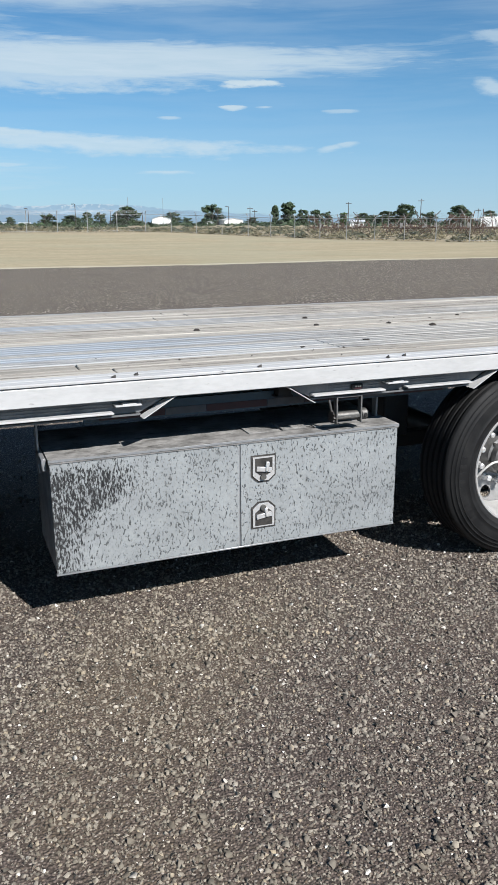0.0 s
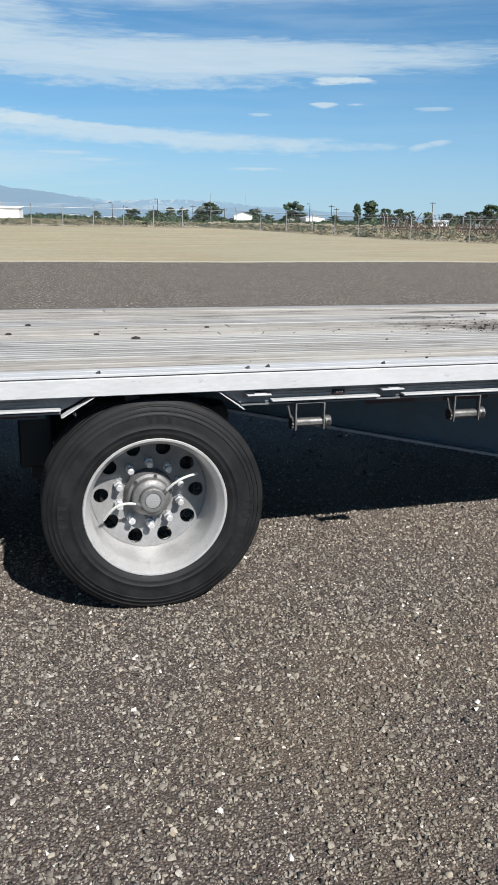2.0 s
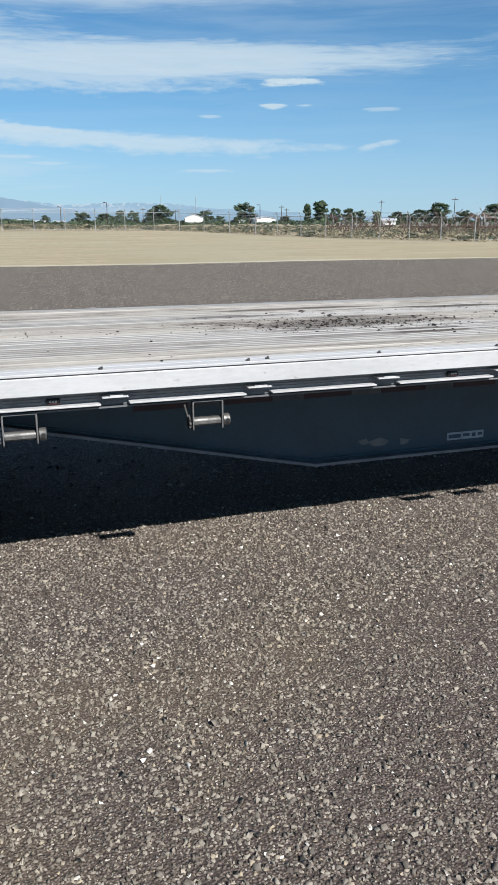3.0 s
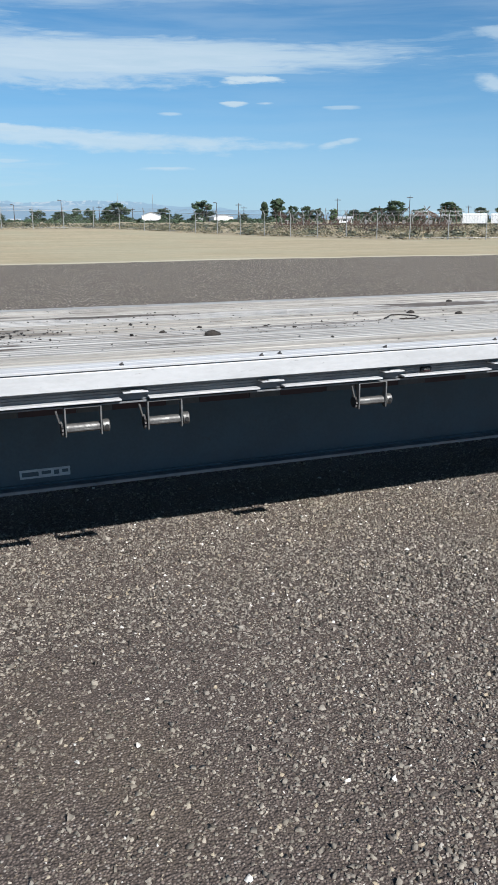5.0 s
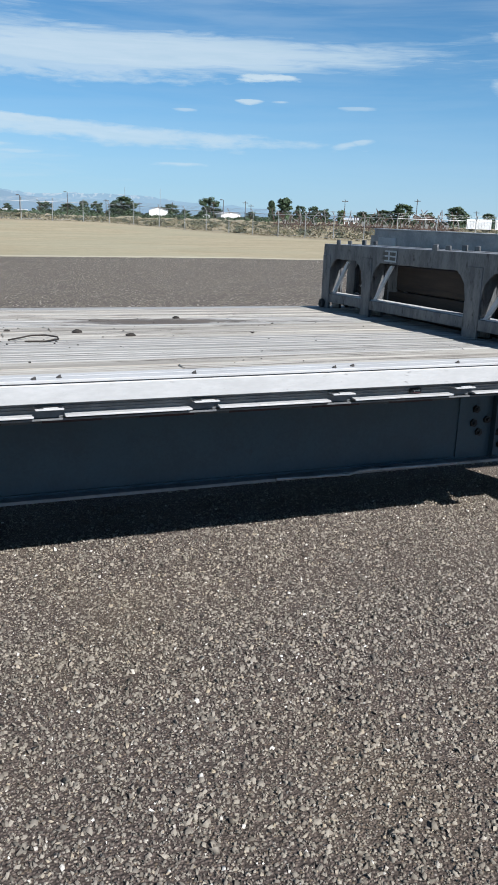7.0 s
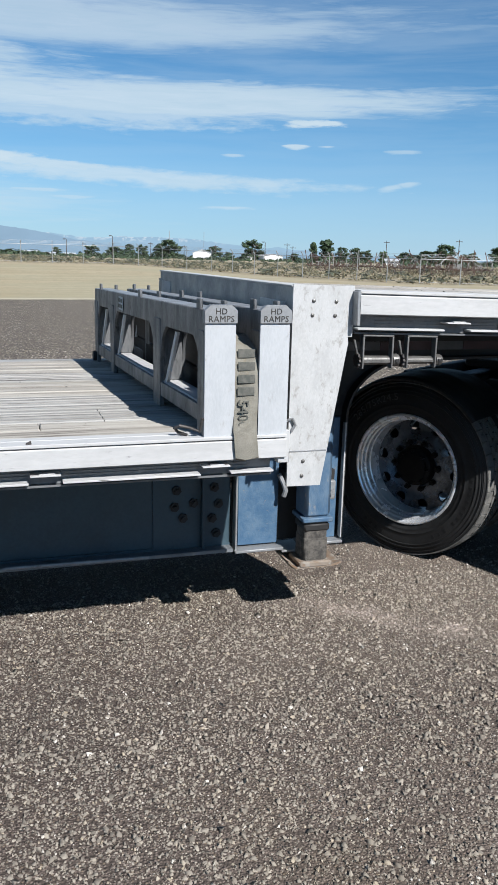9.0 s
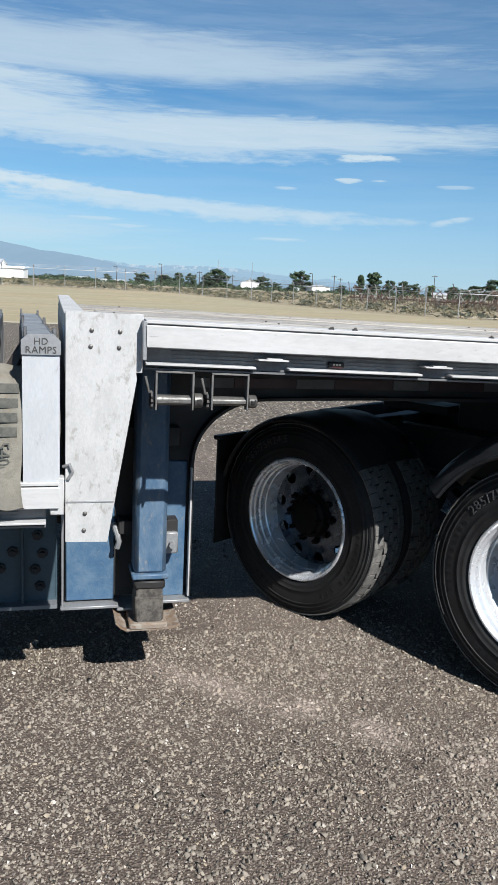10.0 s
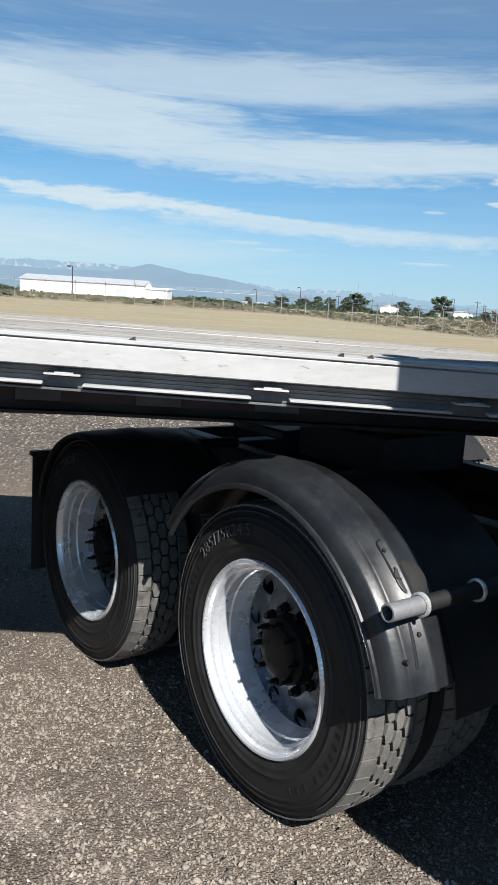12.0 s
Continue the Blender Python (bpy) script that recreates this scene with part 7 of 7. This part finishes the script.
def build_house(az, dist, w, d, wall, ridge, label, windows=2, turn=0.0, roof="grey_roof", gable_front=True):
    h = thing("farm_house" if w < 12 else "metal_shed", at(az, dist), label, "building")
    part("wall", placed(Shape().box((-w / 2, 0, -0.3), (w / 2, d, wall), 0.02), az, dist, turn), "white_wall", h)
    if gable_front:
        gable = Shape().plate([(-w / 2, wall), (w / 2, wall), (0, ridge - 0.1)], 0.02, d - 0.02)
        part("gable", placed(gable, az, dist, turn), "white_wall", h)
        rf = Shape()
        for s in (-1, 1):
            rf.plate([(0, ridge), (s * (w / 2 + 0.4), wall - 0.15), (s * (w / 2 + 0.4), wall - 0.02), (0, ridge + 0.13)], -0.4, d + 0.4)
    else:
        rf = Shape()
        for a, b in ((-0.5, d / 2), (d + 0.5, d / 2)):
            rf.sweep([(a, wall - 0.1), (b, ridge), (b, ridge + 0.12), (a, wall + 0.02)], -w / 2 - 0.4, w / 2 + 0.4)
        for x in (-w / 2, w / 2 - 0.2):
            part("gable", placed(Shape().sweep([(0, wall), (d, wall), (d / 2, ridge)], x, x + 0.2), az, dist, turn), "white_wall", h)
    part("roof", placed(rf, az, dist, turn), roof, h)
    for k in range(windows):
        x = -w / 2 + w * (k + 0.5) / windows
        fr = part("window", placed(Shape().box((x - 0.7, -0.06, wall * 0.42), (x + 0.7, 0.02, wall * 0.8), 0.02), az, dist, turn), "galv", h)
        part("pane", placed(Shape().box((x - 0.6, -0.09, wall * 0.46), (x + 0.6, -0.055, wall * 0.76), 0.01), az, dist, turn), "dark_glass", fr)
    return h


build_house(14.47, 400, 9.0, 12, 2.9, 4.5, "small white gabled farm house among trees", 0)
build_house(19.5, 390, 9.5, 10, 2.3, 3.1, "low white outbuilding beside a dark tree", 0, 20)
build_house(17.8, 380, 3.0, 6, 1.4, 1.8, "small white hut on the plain", 1)
build_house(2.7, 430, 7.0, 8, 1.3, 1.7, "low white shed on the far plain", 2, 0, "grey_roof", False)
build_house(4.0, 430, 5.5, 8, 1.1, 1.5, "low pale shed on the far plain", 2, 0, "grey_roof", False)
build_house(5.3, 430, 5.5, 8, 1.0, 1.4, "low pale shed on the far plain", 2, 0, "grey_roof", False)
build_house(27.9, 300, 5.0, 6, 1.6, 2.2, "low grey-white shed behind old machinery", 1, 0, "grey_roof", False)
shed = build_house(-6.9, 300, 46, 16, 4.6, 6.4, "long white metal warehouse with pale roof", 0, -14, "grey_roof", False)
part("lean_to", placed(Shape().box((23, 3, -0.3), (31, 14, 3.4), 0.02).sweep([(2.5, 3.35), (14.5, 4.1), (14.5, 4.25), (2.5, 3.5)], 22.8, 31.4), -6.9, 300, -14), "white_wall", shed)
part("vehicle_door", placed(Shape().box((12.5, -0.08, 0.0), (16.5, 0.02, 3.0), 0.02), -6.9, 300, -14), "grey_roof", shed)

for az, w in ((36.6, 5.6), (38.45, 5.6), (40.3, 5.6)):
    c = thing("container_trailer", at(az, 200), "white box container parked behind the scrub", "container", "white containers behind the scrub")
    part("box", placed(Shape().box((-w / 2, 0, 0.5), (w / 2, 2.5, 2.75), 0.03), az, 200), "white_wall", c)
    for k in range(9):
        x = -w / 2 + w * (k + 0.5) / 9
        part("side_post", placed(Shape().box((x - 0.03, -0.05, 0.6), (x + 0.03, 0.01, 2.65), 0.01), az, 200), "grey_roof", c)
    for x in (-w / 2 + 1, w / 2 - 1.6, w / 2 - 0.5):
        part("wheel", placed(Shape().lathe([(0.1, -0.15), (0.45, -0.15), (0.5, -0.1), (0.5, 0.1), (0.45, 0.15), (0.1, 0.15)], Matrix.Translation((x, 0.3, 0.45)) @ pose(0, 0, 0, 90, 0, 0), 14, True), az, 200), "tyre", c)


def build_pole(az, dist, top, lamp):
    p = at(az, dist)
    h = 1.6 + dist * math.tan(radians(top)) - p.z
    o = thing("street_lamp" if lamp else "utility_pole", p, "tall dark lamp post standing on the plain" if lamp else "wooden utility pole with crossarm", "lamp post" if lamp else "pole", "poles on the skyline")
    part("pole", placed(Shape().tube([(0, 0, -0.3), (0, 0, h)], [0.17, 0.11], 8), az, dist), "wood_pole", o)
    if lamp:
        part("lamp_head", placed(Shape().tube([(0, 0, h - 0.1), (-0.3, -0.1, h + 0.15), (-0.8, -0.2, h + 0.1)], 0.08, 6).box((-1.3, -0.4, h - 0.1), (-0.4, 0.0, h + 0.2), 0.05), az, dist), "wood_pole", o)
    else:
        part("crossarm", placed(Shape().box((-1.2, -0.08, h - 0.8), (1.2, 0.08, h - 0.6), 0.02), az, dist), "wood_pole", o)
        for x in (-1.0, -0.4, 0.4, 1.0):
            part("insulator", placed(Shape().lathe([(0.02, 0), (0.07, 0.02), (0.05, 0.14), (0.07, 0.2), (0.02, 0.24)], Matrix.Translation((x, 0, h - 0.6)), 8), az, dist), "galv", o)
    return o


for az, dist, top, lamp in ((8.4, 320, 1.29, True), (10.93, 380, 0.95, False), (15.45, 380, 0.86, False), (19.0, 330, 1.13, True), (18.3, 360, 1.0, False), (20.52, 340, 1.1, False), (20.9, 360, 0.9, False),
                            (27.39, 340, 1.41, False), (32.28, 320, 1.56, False), (5.29, 320, 0.99, True), (6.5, 380, 0.7, True), (-6.84, 190, 1.75, True), (13.2, 420, 0.8, False), (36.2, 360, 0.9, False)):
    build_pole(az, dist, top, lamp)
pole = thing("radio_mast", at(-3.1, 260), "thin white radio mast beside the warehouse", "mast")
part("mast", placed(Shape().tube([(0, 0, 0), (0, 0, 9.5)], 0.09, 6), -3.1, 260), "galv", pole)


for az, top in ((12.2, 1.75), (14.6, 1.7)):
    p = at(az, 400)
    h = 1.6 + 400 * math.tan(radians(top)) - p.z
    mast = thing("radio_mast", p, "thin pale lattice radio mast far out on the plain", "mast", "far radio masts")
    part("mast", placed(Shape().tube([(0, 0, 0), (0, 0, h)], 0.10, 5), az, 400), "galv", mast)
    part("mast_foot", placed(Shape().box((-0.5, -0.5, -0.1), (0.5, 0.5, 0.4), 0.05), az, 400), "galv", mast)


def build_implement(az, dist, seed, w):
    """Old farm implement: toolbar on A-frames, spoked wheels, folded tine arms."""
    rng = random.Random(seed)
    o = thing("farm_implement", at(az, dist), "rusty folded farm implement standing in dry scrub", "farm machine", "old farm machines behind the fence")
    mats = ("rust_iron", "pale_iron")

    def tp(name, s, mat):
        return part(name, placed(s, az, dist, rng.uniform(-6, 6)), mat, o)
    tp("toolbar", Shape().tube([(-w / 2, 0, 0.75), (w / 2, 0, 0.75)], 0.07, 6).tube([(-w / 2, 0.8, 0.8), (w / 2, 0.8, 0.8)], 0.06, 6), mats[0])
    n = int(w / 0.62)
    for k in range(n + 1):
        x = -w / 2 + w * k / n
        h = rng.uniform(1.5, 3.1)
        tp("tine_arm", Shape().tube([(x, 0, 0.7), (x + rng.uniform(-0.3, 0.3), 0.2, h * 0.7), (x + rng.uniform(-0.9, 0.9), 0.5, h)], 0.055, 5), mats[k % 3 == 1])
        if k % 2:
            tp("brace", Shape().tube([(x - 0.5, 0, 0.75), (x, 0.3, h * 0.85), (x + 0.5, 0.7, 0.75)], 0.04, 5), mats[(k // 2) % 2])
    for x in (-w / 2, -w / 6, w / 6, w / 2):
        c = Matrix.Translation((x, -0.2, 0.45)) @ pose(0, 0, 0, 90, 0, rng.uniform(-20, 20))
        s = Shape().tube([c @ Vector((0.45 * math.cos(a * 0.5236), 0.45 * math.sin(a * 0.5236), 0)) for a in range(12)], 0.045, 5, True)
        for a in range(5):
            s.tube([c @ Vector((0, 0, 0)), c @ Vector((0.45 * math.cos(a * 1.2566), 0.45 * math.sin(a * 1.2566), 0))], 0.02, 4)
        tp("wheel", s, mats[0])
    for k in range(4):
        x = rng.uniform(-w / 2, w / 2)
        r, z1 = rng.uniform(0.14, 0.24), rng.uniform(1.05, 1.4)
        tp("hopper", Shape().plate([(x - r * 0.4, 0.78), (x + r * 0.4, 0.78), (x + r, z1 - 0.12), (x + r, z1), (x - r, z1), (x - r, z1 - 0.12)], 0.1, 0.5), mats[k == 1])


for i, (az, dist, w) in enumerate(((23.8, 118, 3.0), (25.4, 112, 3.2), (24.6, 126, 3.4), (28.7, 108, 2.8), (30.2, 106, 3.0), (29.5, 118, 3.4), (32.7, 102, 2.6), (34.0, 98, 2.8), (35.0, 104, 2.6), (33.4, 114, 3.2), (26.9, 124, 2.6), (31.4, 118, 2.6))):
    build_implement(az, dist, 40 + i, w)
for az, dist, s in ((32.4, 112, 1), (33.2, 112, 1), (23.0, 124, 1)):
    sp = Shape().box((-0.7, 0, 2.0), (0.7, 0.06, 2.6), 0.02).turned(Matrix.Translation((0, 0, 0)) @ pose(0, 0, 0, 12, 24, 0)).tube([(0, 0.05, 0), (0, 0.05, 2.1)], 0.04, 6)
    tagged(part("raised_panel", placed(sp, az, dist), "rust_iron"), "tilted dark machine panel among old implements", "panel", "tilted panels among the machines")


# ---------------------------------------------------------------- far hills
def build_hills(name, ridge, dist, mat, rough, label):
    vs, fs, n = [], [], 240
    a0, a1 = ridge[0][0], ridge[-1][0]
    az = [q[0] for q in ridge]
    el = [q[1] for q in ridge]
    for i in range(n + 1):
        a = a0 + (a1 - a0) * i / n
        e = float(np.interp(a, az, el)) + rough * (noise.noise(Vector((a * 0.9, 2.1, dist * 0.01))) + 0.5 * noise.noise(Vector((a * 2.7, 7.0, 1))) + 0.25 * noise.noise(Vector((a * 7, 1.0, 3))))
        x, y = 8 + dist * math.sin(radians(a)), -3 + dist * math.cos(radians(a))
        vs += [(x, y, -20), (x, y, 1.6 + dist * math.tan(radians(max(0.02, e)))), (x * 1.03, y * 1.03, -20)]
    for i in range(n):
        b = i * 3
        fs += [(b, b + 3, b + 4, b + 1), (b + 1, b + 4, b + 5, b + 2)]
    me = bpy.data.meshes.new(name)
    me.from_pydata(vs, [], fs)
    me.materials.append(MAT[mat])
    tagged(new(name, me), label, "hills", kind="structure")


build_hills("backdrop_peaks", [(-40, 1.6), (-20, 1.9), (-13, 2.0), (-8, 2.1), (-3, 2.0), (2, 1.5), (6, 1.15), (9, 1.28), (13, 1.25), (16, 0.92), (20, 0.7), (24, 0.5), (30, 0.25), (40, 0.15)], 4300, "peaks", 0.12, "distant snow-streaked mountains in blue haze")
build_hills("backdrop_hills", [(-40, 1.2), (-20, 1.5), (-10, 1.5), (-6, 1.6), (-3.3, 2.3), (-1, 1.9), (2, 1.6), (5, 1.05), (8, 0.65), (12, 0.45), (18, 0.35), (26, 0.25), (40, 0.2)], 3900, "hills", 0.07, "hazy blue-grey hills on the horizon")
